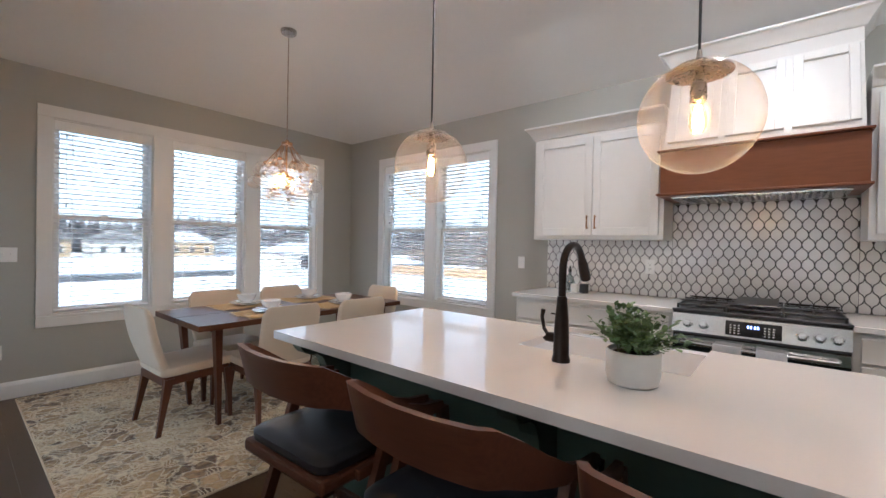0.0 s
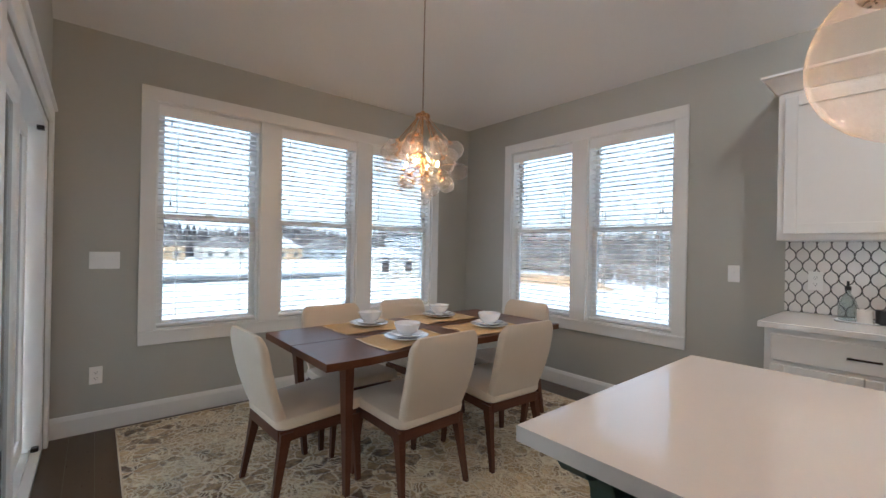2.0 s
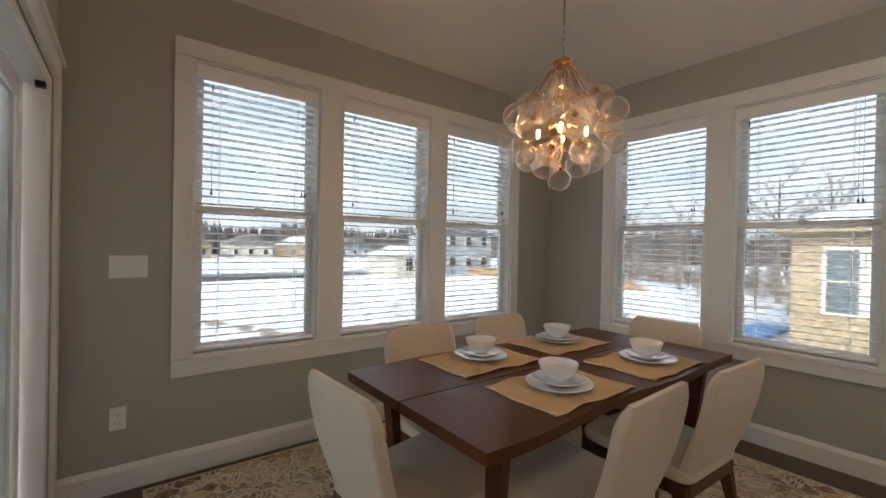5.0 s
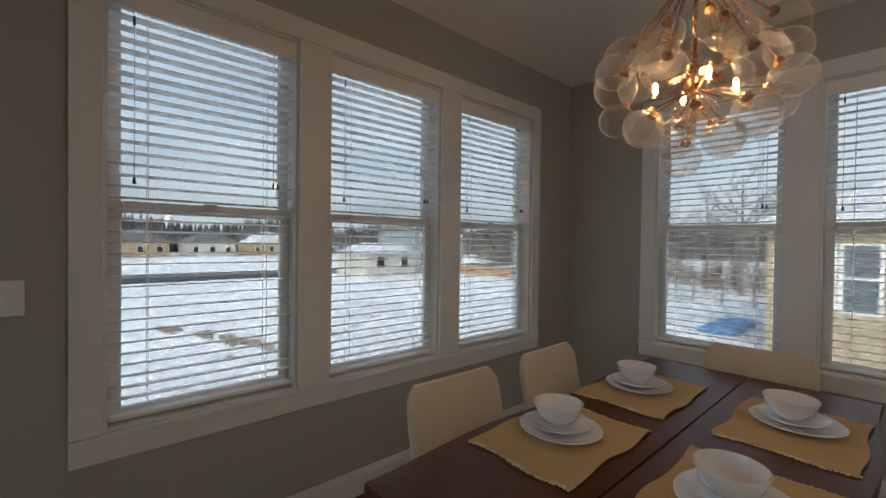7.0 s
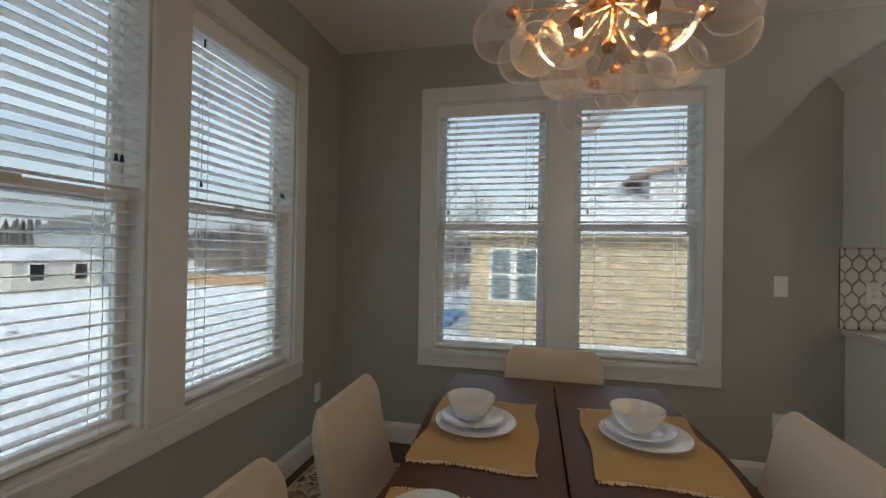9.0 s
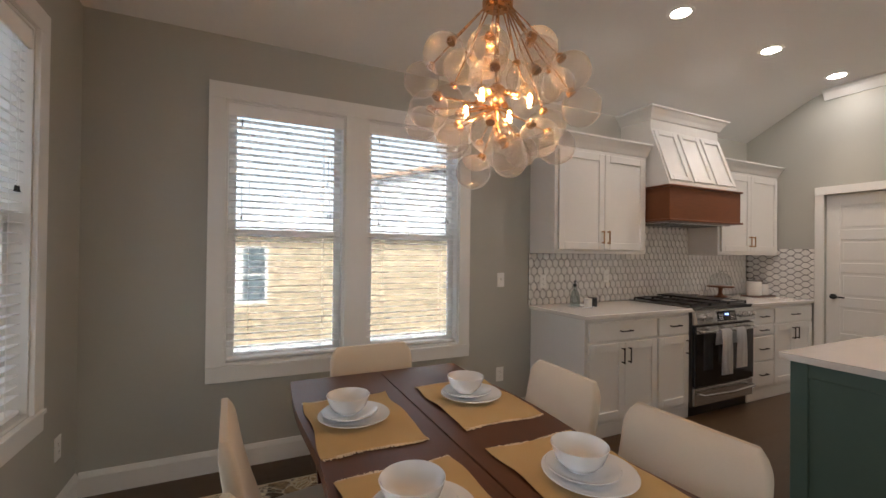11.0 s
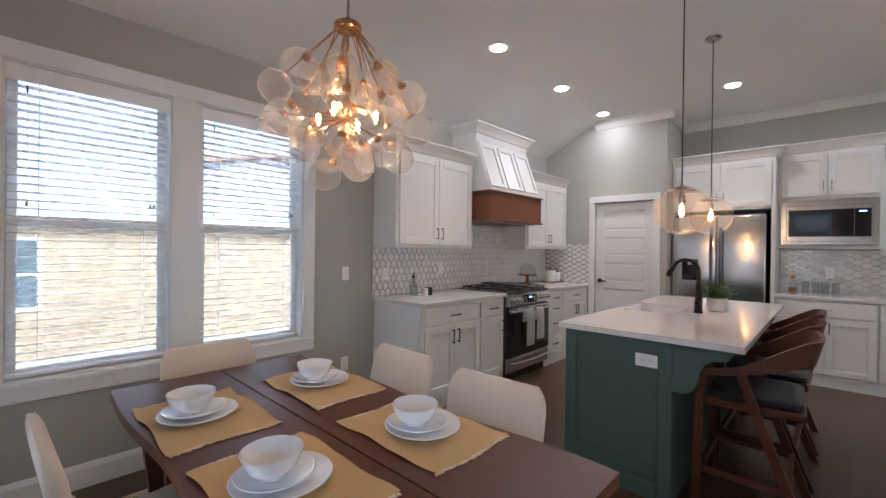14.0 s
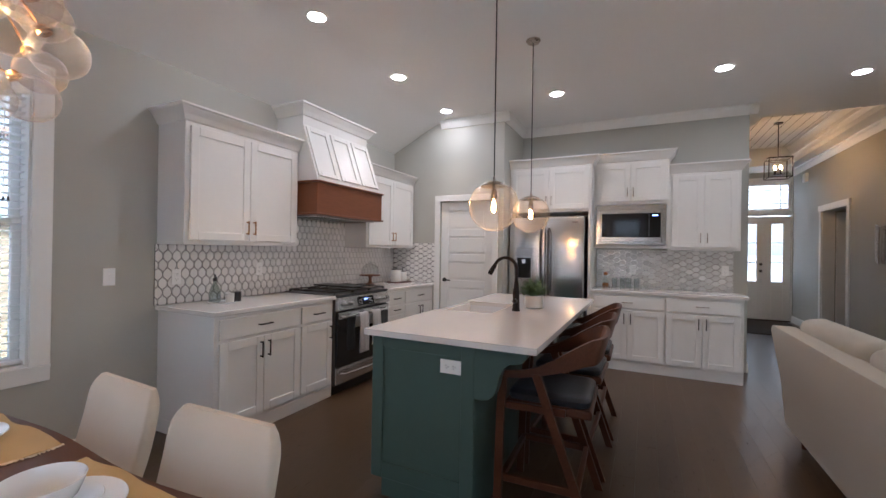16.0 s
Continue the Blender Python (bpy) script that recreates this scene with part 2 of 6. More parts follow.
LEAF = material("green_leaf", (0.1, 0.165, 0.055), 0.5, grain=(60, 0.25), vary=0.35, island=True)
POT = material("white_pot", (0.68, 0.66, 0.62), 0.4, grain=(50, 0.04), bump=(60, 0.06))
SOIL = material("soil", (0.03, 0.02, 0.015), 0.95, grain=(80, 0.3), bump=(120, 0.8))
SNOW = material("snow", (0.62, 0.645, 0.69), 0.7, grain=(1.6, 0.3), bump=(2, 0.6), blotch=(0.12, 0.14), stretch=(1, 0.45, 1))
MUD = material("thawed_mud", (0.2, 0.16, 0.12), 0.9, grain=(6, 0.3), bump=(8, 0.6))
ASPHALT = material("wet_asphalt", (0.05, 0.052, 0.056), 0.5, grain=(30, 0.2), bump=(50, 0.4))
SIDING = material("yellow_lap_siding", (0.37, 0.295, 0.195), 0.6, grain=(8, 0.05), vary=0.04, blotch=(0.8, 0.04))
HOUSETRIM = material("white_house_trim", (0.7, 0.7, 0.68), 0.5, grain=(10, 0.03))
SHINGLE = material("grey_shingle", (0.13, 0.125, 0.125), 0.85, grain=(12, 0.25))
BARK = material("bare_bark", (0.16, 0.135, 0.115), 0.9, grain=(12, 0.3), bump=(30, 0.6))
WOODS = material("far_woods", (0.085, 0.08, 0.082), 0.95, grain=(2.5, 0.35), blotch=(0.3, 0.25), stretch=(1, 1, 0.3))
FENCE = material("weathered_fence", (0.3, 0.2, 0.12), 0.85, grain=(10, 0.2), stretch=(1, 1, 0.2))
# Clear glass darkened in its colour to dim the bright view outdoors.
PANE = thin_glass("view_dimming_glass", (0.305, 0.31, 0.305))
GLOBE = thin_glass("seeded_globe_glass", (0.955, 0.945, 0.93), (3.6, 0.06, 0.95), 0.16, 0.3, 0.12, 150)
BUBBLE = thin_glass("clear_bubble_glass", (0.925, 0.905, 0.885), (3.4, 0.08, 0.95), 0.12, 0.3, 0.1, 9)
ENVELOPE = thin_glass("amber_bulb_glass", (0.98, 0.86, 0.66), (3.0, 0.06, 0.8))
BULB = glow("warm_filament", (1.0, 0.5, 0.17), 12)
CANLIGHT = glow("can_light_lens", (1.0, 0.88, 0.78), 5)
DISPLAY = glow("blue_display", (0.25, 0.4, 1.0), 0.2)


def rug_material():
    """Carved pile: tan and brown facets, cream cracks between them and hatched strokes on some."""
    m = material("woven_rug", (0.33, 0.27, 0.185), 0.95, sheen=0.2)
    nt = m.node_tree
    n, link = nt.nodes, nt.links.new
    b = n["Principled BSDF"]
    tc = n.new("ShaderNodeTexCoord")

    def noise_at(scale, detail, src):
        t = n.new("ShaderNodeTexNoise")
        t.inputs["Scale"].default_value, t.inputs["Detail"].default_value = scale, detail
        link(src, t.inputs[0])
        return t

    def ranged(src, f0, f1, t0, t1):
        r = n.new("ShaderNodeMapRange")
        for k, v in (("From Min", f0), ("From Max", f1), ("To Min", t0), ("To Max", t1)):
            r.inputs[k].default_value = v
        link(src, r.inputs[0])
        return r.outputs[0]

    def calc(op, p, q):
        c = n.new("ShaderNodeMath")
        c.operation = op
        for k, v in enumerate((p, q)):
            if isinstance(v, float):
                c.inputs[k].default_value = v
            else:
                link(v, c.inputs[k])
        return c.outputs[0]

    def cells(scale, feature):
        v = n.new("ShaderNodeTexVoronoi")
        v.feature = feature
        v.inputs["Scale"].default_value = scale
        link(warped, v.inputs[0])
        return v

    add = n.new("ShaderNodeVectorMath")
    add.operation = "MULTIPLY_ADD"
    add.inputs[1].default_value = (0.11, 0.11, 0)
    link(noise_at(9, 4, tc.outputs["Object"]).outputs["Color"], add.inputs[0]), link(tc.outputs["Object"], add.inputs[2])
    warped = add.outputs[0]
    facet, crack, fine = cells(12, "F1"), cells(12, "DISTANCE_TO_EDGE"), cells(30, "DISTANCE_TO_EDGE")
    split = n.new("ShaderNodeSeparateColor")
    link(facet.outputs["Color"], split.inputs[0])
    patch = noise_at(1.7, 5, tc.outputs["Object"]).outputs[0]
    wear = noise_at(30, 4, tc.outputs["Object"]).outputs[0]
    turn = n.new("ShaderNodeVectorRotate")
    turn.rotation_type = "Z_AXIS"
    link(warped, turn.inputs["Vector"]), link(calc("MULTIPLY", split.outputs[0], 2.2), turn.inputs["Angle"])
    lines = n.new("ShaderNodeTexWave")
    lines.inputs["Scale"].default_value, lines.inputs["Distortion"].default_value, lines.inputs["Detail"].default_value = 13, 5, 2
    link(turn.outputs[0], lines.inputs[0])
    hatch = calc("MULTIPLY", ranged(lines.outputs["Fac"], 0.55, 0.9, 0.0, 0.85), ranged(split.outputs[2], 0.5, 0.56, 0.0, 1.0))
    edge = calc("MULTIPLY", ranged(crack.outputs["Distance"], 0.03, 0.1, 1.0, 0.0), ranged(wear, 0.35, 0.6, 0.25, 1.0))
    thin = calc("MULTIPLY", ranged(fine.outputs["Distance"], 0.03, 0.1, 0.8, 0.0), ranged(patch, 0.46, 0.56, 0.0, 1.0))
    pale = calc("MAXIMUM", calc("MAXIMUM", edge, hatch), thin)
    tone = calc("ADD", calc("MULTIPLY", split.outputs[1], 0.3), calc("ADD", calc("MULTIPLY", wear, 0.45), calc("MULTIPLY", patch, 0.6)))
    ramp = n.new("ShaderNodeValToRGB")
    e = ramp.color_ramp.elements
    e[0].position, e[0].color = 0.46, (0.11, 0.065, 0.028, 1)
    e[1].position, e[1].color = 0.9, (0.74, 0.57, 0.32, 1)
    mid = e.new(0.66)
    mid.color = (0.5, 0.34, 0.16, 1)
    link(tone, ramp.inputs[0])
    mix = n.new("ShaderNodeMix")
    mix.data_type = "RGBA"
    link(pale, mix.inputs["Factor"]), link(ramp.outputs[0], mix.inputs["A"])
    mix.inputs["B"].default_value = (0.9, 0.79, 0.56, 1)
    link(mix.outputs["Result"], b.inputs["Base Color"])
    bp = n.new("ShaderNodeBump")
    bp.inputs["Strength"].default_value, bp.inputs["Distance"].default_value = 1.0, 0.03
    link(calc("ADD", pale, calc("MULTIPLY", wear, 0.5)), bp.inputs["Height"]), link(bp.outputs[0], b.inputs["Normal"])
    return m


RUG = rug_material()

# ---- plan ----
XW, YN, YS = -4.66, 3.665, 0.02          # dining walls: west, north, south
XLIV, YLIV, XLE = -2.6, -5.2, 1.0        # living room: west, south, east walls
XPAN, YPAN = 1.5, 2.06                   # pantry wall and its corner
XE, YE = 2.36, -0.575                    # wall behind the fridge and its end
XF, YH = 7.2, -2.2                       # front-door wall, hall wall
ZC, ZL = 3.06, 2.69                      # flat ceiling, foot of the slopes
XSL, YSL = -3.95, 2.95                   # where the slopes reach the flat
T = 0.16
ZTOP = 3.6


def structure(name, bm, mat, label, category, smooth=False):
    return tagged(part(name, bm, mat, None, "", smooth), label, category, "", "structure")


W_OPEN = [(0.578, 1.292), (1.45, 2.187), (2.351, 3.115)]
N_OPEN = [(-3.955, -3.22), (-3.062, -2.325)]
ZB, ZT = 0.64, 2.3


def wall_with_openings(axis, at0, at1, a, b, z0, z1, opens):
    """A wall along an axis, with openings (from, to, sill, head)."""
    rows, u = [], a
    def row(u0, u1, q0, q1):
        rows.append((at0, at1, u0, u1, q0, q1) if axis == "y" else (u0, u1, at0, at1, q0, q1))
    for o0, o1, s, h in sorted(opens):
        row(u, o0, z0, z1)
        if s > z0:
            row(o0, o1, z0, s)
        row(o0, o1, h, z1)
        u = o1
    row(u, b, z0, z1)
    return boxes(rows)


structure("wall_west", wall_with_openings("y", XW - T, XW, YS - T, YN + T, -0.3, ZTOP, [(a, b, ZB, ZT) for a, b in W_OPEN]), WALL, "greige painted wall with three tall windows", "wall")
structure("wall_north", wall_with_openings("x", YN, YN + T, XW, XF + T, -0.3, ZTOP, [(a, b, ZB, ZT) for a, b in N_OPEN]), WALL, "greige painted wall with two windows behind the kitchen run", "wall")
structure("wall_south_dining", wall_with_openings("x", YS - T, YS, XW, XLIV, -0.3, ZTOP, [(-4.52, -2.78, 0.0, 2.0)]), WALL, "greige painted wall beside the sliding glass door", "wall")
structure("wall_west_living", boxes([(XLIV - T, XLIV, YLIV - T, YS - T, -0.3, ZTOP)]), WALL, "plain greige wall of the living room", "wall")
# Openings in a wall never in view, added so more daylight fills the rooms.
S_OPEN = [(-2.4, -1.4), (-1.25, -0.25), (-0.1, 0.85)]
structure("wall_south_living", wall_with_openings("x", YLIV - T, YLIV, XLIV, XLE + T, -0.3, ZTOP, [(a, b, 0.35, 2.4) for a, b in S_OPEN]), WALL, "greige living room wall with three unseen openings added for daylight", "wall")
structure("wall_east_living", boxes([(XLE, XLE + T, YLIV, YH - T, -0.3, ZTOP)]), WALL, "plain greige wall of the living room", "wall")
structure("wall_pantry", wall_with_openings("y", XPAN, XPAN + T, YPAN, YN, -0.3, ZTOP, [(2.2, 2.93, 0.0, 1.99)]), WALL, "greige painted wall with a white pantry door", "wall")
structure("wall_pantry_return", boxes([(XPAN + T, XE, YPAN, YPAN + T, -0.3, ZTOP)]), WALL, "greige painted return wall beside the refrigerator", "wall")
structure("wall_kitchen_east", boxes([(XE, XE + T, YE, YPAN + T, -0.3, ZTOP)]), WALL, "greige painted wall behind white cabinets", "wall")
structure("wall_hall_north", boxes([(XE + T, XF, YE, YE + T, -0.3, ZTOP)]), WALL, "greige painted hall wall", "wall")
structure("wall_hall_south", wall_with_openings("x", YH - T, YH, XLE, XF, -0.3, ZTOP, [(4.68, 5.66, 0.0, 2.1)]), WALL, "greige painted hall wall with a white cased doorway", "wall")
structure("wall_front", wall_with_openings("y", XF, XF + T, YH - T, YN, -0.3, ZTOP, [(-2.17, -1.3, 0.0, 2.84)]), WALL, "greige painted wall round the front door", "wall")
structure("wall_closet", boxes([(4.3, 6.1, YH - 1.5, YH - 1.4, -0.3, 2.6), (4.3, 4.4, YH - 1.4, YH - T, -0.3, 2.6), (6.0, 6.1, YH - 1.4, YH - T, -0.3, 2.6), (4.3, 6.1, YH - 1.4, YH - T, 2.5, 2.6)]), WALL, "dim closet walls behind the cased doorway", "wall")
structure("wall_pantry_back", boxes([(XPAN + 0.9, XPAN + 1.0, YPAN + T, YN, -0.3, ZTOP)]), WALL, "plain wall closing the pantry", "wall")

# ceiling: flat field with slopes to the west and north walls, and a recess over the hall
bm = bmesh.new()
FLAT = 0.88                              # the slopes bend into the flat this far from the wall
def face(pts):
    bm.faces.new([bm.verts.new(p) for p in pts])
face([(XW + FLAT, YLIV, ZC), (2.92, YLIV, ZC), (2.92, YN - FLAT, ZC), (XW + FLAT, YN - FLAT, ZC)])
face([(2.92, YLIV, ZC), (XF, YLIV, ZC), (XF, -1.95, ZC), (2.92, -1.95, ZC)])
face([(2.92, -0.8, ZC), (XF, -0.8, ZC), (XF, YN - FLAT, ZC), (2.92, YN - FLAT, ZC)])
face([(6.4, -1.95, ZC), (XF, -1.95, ZC), (XF, -0.8, ZC), (6.4, -0.8, ZC)])
cove = [(0.0, ZL), (0.55, 2.974), (0.65, 3.02), (0.75, 3.046), (FLAT, ZC)]
for (d0, z0), (d1, z1) in zip(cove, cove[1:]):
    face([(XW + d0, YN - d0, z0), (XW + d1, YN - d1, z1), (XF, YN - d1, z1), (XF, YN - d0, z0)])
    face([(XW + d0, YN - d0, z0), (XW + d0, YS, z0), (XW + d1, YS, z1), (XW + d1, YN - d1, z1)])
for p, q in (((2.92, -1.95), (6.4, -1.95)), ((6.4, -1.95), (6.4, -0.8)), ((6.4, -0.8), (2.92, -0.8)), ((2.92, -0.8), (2.92, -1.95))):
    face([(*p, ZC), (*q, ZC), (*q, 3.4), (*p, 3.4)])
for i in range(9):
    y0 = -1.95 + i * 1.15 / 9
    face([(2.92, y0 + 0.004, 3.4), (6.4, y0 + 0.004, 3.4), (6.4, y0 + 0.124, 3.4), (2.92, y0 + 0.124, 3.4)])
bmesh.ops.remove_doubles(bm, verts=bm.verts, dist=0.0005)
structure("ceiling", bm, CEIL, "white ceiling with sloped edges and recessed lights", "ceiling", True)
structure("roof_slab", boxes([(XW - 0.5, XF + 0.6, YLIV - 0.6, YN + 0.5, ZTOP, ZTOP + 0.2)]), SHINGLE, "roof deck over the house", "roof")

# floor boards
floor = structure("floor", boxes([(XW - T, XF + 0.3, YLIV - T, YN + T, -0.3, -0.012)]), OAK, "dark brown hardwood floor", "floor")

# baseboards
def baseboard(x0, y0, x1, y1, nx, ny):
    prof = [(0, 0), (0.016, 0), (0.016, 0.105), (0.011, 0.118), (0.006, 0.13), (0, 0.134)]
    secs = [[(x + nx * u, y + ny * u, z) for u, z in prof] for x, y in ((x0, y0), (x1, y1))]
    return loft(secs)
bb = bmesh.new()
for r in ((XW, YS, XW, YN, 1, 0), (XW + 0.016, YN, -1.64, YN, 0, -1), (XE + T + 0.001, YE, XF, YE, 0, -1), (XLE, YH, 4.59, YH, 0, 1), (5.75, YH, XF, YH, 0, 1),
          (XE + T, YE - 0.0, XE, YE, 0, -1), (XLIV, YLIV, XLIV, YS, 1, 0), (XPAN, 2.06, XPAN, 2.12, -1, 0)):
    join(bb, baseboard(*r))
structure("baseboard", bb, TRIM, "white painted baseboard along the walls", "baseboard")

# crown moulding of the kitchen and hall
def crown(x0, y0, x1, y1, nx, ny, z=ZC, s=1.0):
    prof = [(0, -0.105), (0.012, -0.105), (0.02, -0.09), (0.05, -0.04), (0.078, -0.022), (0.078, 0), (0, 0)]
    secs = [[(x + nx * u * s + ex * u * s, y + ny * u * s + ey * u * s, z + q * s) for u, q in prof] for x, y, ex, ey in ((x0, y0, 0, 0), (x1, y1, 0, 0))]
    return loft(secs)
cr = bmesh.new()
join(cr, crown(XPAN, YPAN - 0.078, XPAN, YSL - 0.02, -1, 0))
join(cr, crown(XPAN, YPAN, XE, YPAN, 0, -1))
join(cr, crown(XE, YE - 0.078, XE, YPAN, -1, 0))
join(cr, crown(XE - 0.05, YE, XF, YE, 0, -1))
join(cr, crown(XLE, YH, XF, YH, 0, 1))
join(cr, crown(2.92, -1.95, 6.4, -1.95, 0, 1, 3.38, 0.9))
join(cr, crown(2.92, -1.95, 6.4, -1.95, 0, 1, 3.2, 0.6))
join(cr, crown(2.92, -0.8, 6.4, -0.8, 0, -1, 3.38, 0.9))
structure("crown_moulding", cr, TRIM, "white crown moulding under the flat ceiling", "moulding")


# ---- windows and blinds ----
def window_group(name, axis, wall, out, opens, label):
    """Cased windows in a wall. axis: the wall's run; out: the way outdoors, -1 or 1."""
    win = thing(name, None, label, "window", "", "structure")
    a, b = opens[0][0] - 0.095, opens[-1][1] + 0.095

    def put(nm, rows, mat, bevel=0.002, lab="", parent=None):
        # rows: (u0, u1, d0, d1, z0, z1), d metres into the room
        bm = bmesh.new()
        for u0, u1, d0, d1, z0, z1 in rows:
            one = bmesh.new()
            w0, w1 = wall - out * d0, wall - out * d1
            box(one, *((w0, w1, u0, u1, z0, z1) if axis == "y" else (u0, u1, w0, w1, z0, z1)), bevel=bevel)
            join(bm, one)
        return part(nm, bm, mat, parent or win, lab)
    put("head_casing", [(a, b, 0.0, 0.02, ZT, ZT + 0.097)], TRIM)
    put("side_casing", [(a, a + 0.095, 0.0, 0.02, ZB + 0.001, ZT - 0.001)], TRIM)
    put("side_casing", [(b - 0.095, b, 0.0, 0.02, ZB + 0.001, ZT - 0.001)], TRIM)
    for (o, p), (q, r) in zip(opens, opens[1:]):
        put("mullion_casing", [(p, q, 0.0, 0.02, ZB + 0.001, ZT - 0.001)], TRIM)
    put("window_sill", [(a, b, 0.0, 0.03, ZB - 0.02, ZB)], TRIM)
    put("apron", [(a, b, 0.0, 0.02, ZB - 0.098, ZB - 0.021)], TRIM)
    for o, p in opens:
        put("jamb", [(o, o + 0.012, -0.15, 0.0, ZB, ZT), (p - 0.012, p, -0.15, 0.0, ZB, ZT), (o + 0.012, p - 0.012, -0.15, 0.0, ZT - 0.012, ZT), (o + 0.012, p - 0.012, -0.15, 0.0, ZB, ZB + 0.014)], TRIM, 0.0)
        o2, p2, zm = o + 0.012, p - 0.012, 1.47
        for sash, d0, z0, z1 in (("upper_sash", -0.13, zm - 0.02, ZT - 0.012), ("lower_sash", -0.1, ZB + 0.014, zm + 0.025)):
            f = put(sash, [(o2, o2 + 0.045, d0, d0 + 0.03, z0, z1), (p2 - 0.045, p2, d0, d0 + 0.03, z0, z1), (o2 + 0.045, p2 - 0.045, d0, d0 + 0.03, z1 - 0.045, z1), (o2 + 0.045, p2 - 0.045, d0, d0 + 0.03, z0, z0 + 0.045)], VINYL, 0.004)
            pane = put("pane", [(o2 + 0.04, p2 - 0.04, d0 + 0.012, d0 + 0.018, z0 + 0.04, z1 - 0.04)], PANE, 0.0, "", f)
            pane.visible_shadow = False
        put("sash_lock", [((o2 + p2) / 2 - 0.03, (o2 + p2) / 2 + 0.03, -0.07, -0.055, zm + 0.012, zm + 0.03)], VINYL, 0.004)
    return win


window_group("window_1", "y", XW, -1, W_OPEN, "three white double-hung windows with wide flat casing")
window_group("window_2", "x", YN, 1, N_OPEN, "pair of white double-hung windows with wide flat casing")


def slat_mesh(length):
    bm = bmesh.new()
    n, w = 4, 0.046
    top = [[bm.verts.new((s * length / 2, -w / 2 + w * k / n, 0.0022 * (1 - (2 * k / n - 1) ** 2) + 0.0014)) for k in range(n + 1)] for s in (-1, 1)]
    bot = [[bm.verts.new((s * length / 2, -w / 2 + w * k / n, 0.0022 * (1 - (2 * k / n - 1) ** 2) - 0.0014)) for k in range(n + 1)] for s in (-1, 1)]
    for k in range(n):
        bm.faces.new((top[0][k], top[1][k], top[1][k + 1], top[0][k + 1]))
        bm.faces.new((bot[0][k + 1], bot[1][k + 1], bot[1][k], bot[0][k]))
    for r in (0, n):
        bm.faces.new((top[0][r], bot[0][r], bot[1][r], top[1][r]))
    for s in (0, 1):
        bm.faces.new(top[s] + bot[s][::-1])
    me = bpy.data.meshes.new("slat")
    bmesh.ops.recalc_face_normals(bm, faces=bm.faces)
    bm.to_mesh(me)
    bm.free()
    me.materials.append(SLAT)
    return me


def blind(u0, u1, m, label):
    """A wooden blind in a window. m takes x along the window, y into the room."""
    L = u1 - u0 - 0.03
    b = thing("window_blind", m, label, "blind", "blinds in the dining windows")
    part("valance", boxes([(-L / 2 - 0.006, L / 2 + 0.006, -0.02, -0.004, ZT - 0.098, ZT - 0.014)], 0.004), SLAT, b)
    part("headrail", boxes([(-L / 2, L / 2, -0.07, -0.024, ZT - 0.07, ZT - 0.016)], 0.003), SLAT, b)
    me = slat_mesh(L)
    pitch, z = 0.0425, ZT - 0.115
    while z > ZB + 0.06:
        s = new("slat", me)
        s.parent = b
        s.matrix_local = pose(0, -0.047, z, 4 + random.uniform(-0.8, 0.8), random.uniform(-0.08, 0.08), 0)
        z -= pitch
    part("bottom_rail", boxes([(-L / 2, L / 2, -0.072, -0.022, ZB + 0.022, ZB + 0.042)], 0.005), SLAT, b)
    for x in (-L / 2 + 0.12, L / 2 - 0.12):
        part("ladder_cord", boxes([(x - 0.001, x + 0.001, -0.0735, -0.0715, ZB + 0.04, ZT - 0.07), (x - 0.001, x + 0.001, -0.0225, -0.0205, ZB + 0.04, ZT - 0.07)]), SLAT, b)
    for x, zz in ((-L / 2 + 0.075, 1.6), (-L / 2 + 0.095, 1.6), (L / 2 - 0.075, 1.57)):
        part("pull_cord", boxes([(x - 0.0012, x + 0.0012, -0.012, -0.0096, zz, ZT - 0.09)]), SLAT, b)
        part("tassel", lathe([(0, 0.012), (0.004, 0.01), (0.006, -0.008), (0.008, -0.014), (0, -0.014)], 10, pose(x, -0.011, zz)), BLACK, b, "small dark cord tassel")
    part("cord_clip", boxes([(L / 2 - 0.078, L / 2 - 0.07, -0.008, -0.002, ZT - 0.155, ZT - 0.12)], 0.001), BLACK, b)
    return b


for o, p in W_OPEN:
    blind(o, p, pose(XW, (o + p) / 2, 0, 0, 0, -90), "white wooden slat blind lowered and tilted open")
for o, p in N_OPEN:
    blind(o, p, pose((o + p) / 2, YN, 0, 0, 0, 180), "white wooden slat blind lowered and tilted open")

# plain living room windows, out of view, added to bring in more daylight
win = thing("window_3", None, "three plain unseen windows added to let daylight in", "window", "", "structure")
for a, b in S_OPEN:
    f = part("sash", boxes([(a, a + 0.05, YLIV - 0.11, YLIV - 0.07, 0.35, 2.4), (b - 0.05, b, YLIV - 0.11, YLIV - 0.07, 0.35, 2.4), (a + 0.05, b - 0.05, YLIV - 0.11, YLIV - 0.07, 2.35, 2.4), (a + 0.05, b - 0.05, YLIV - 0.11, YLIV - 0.07, 0.35, 0.4), (a + 0.05, b - 0.05, YLIV - 0.11, YLIV - 0.07, 1.36, 1.4)], 0.003), VINYL, win)
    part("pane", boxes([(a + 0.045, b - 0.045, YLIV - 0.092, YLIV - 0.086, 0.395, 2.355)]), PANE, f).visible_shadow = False

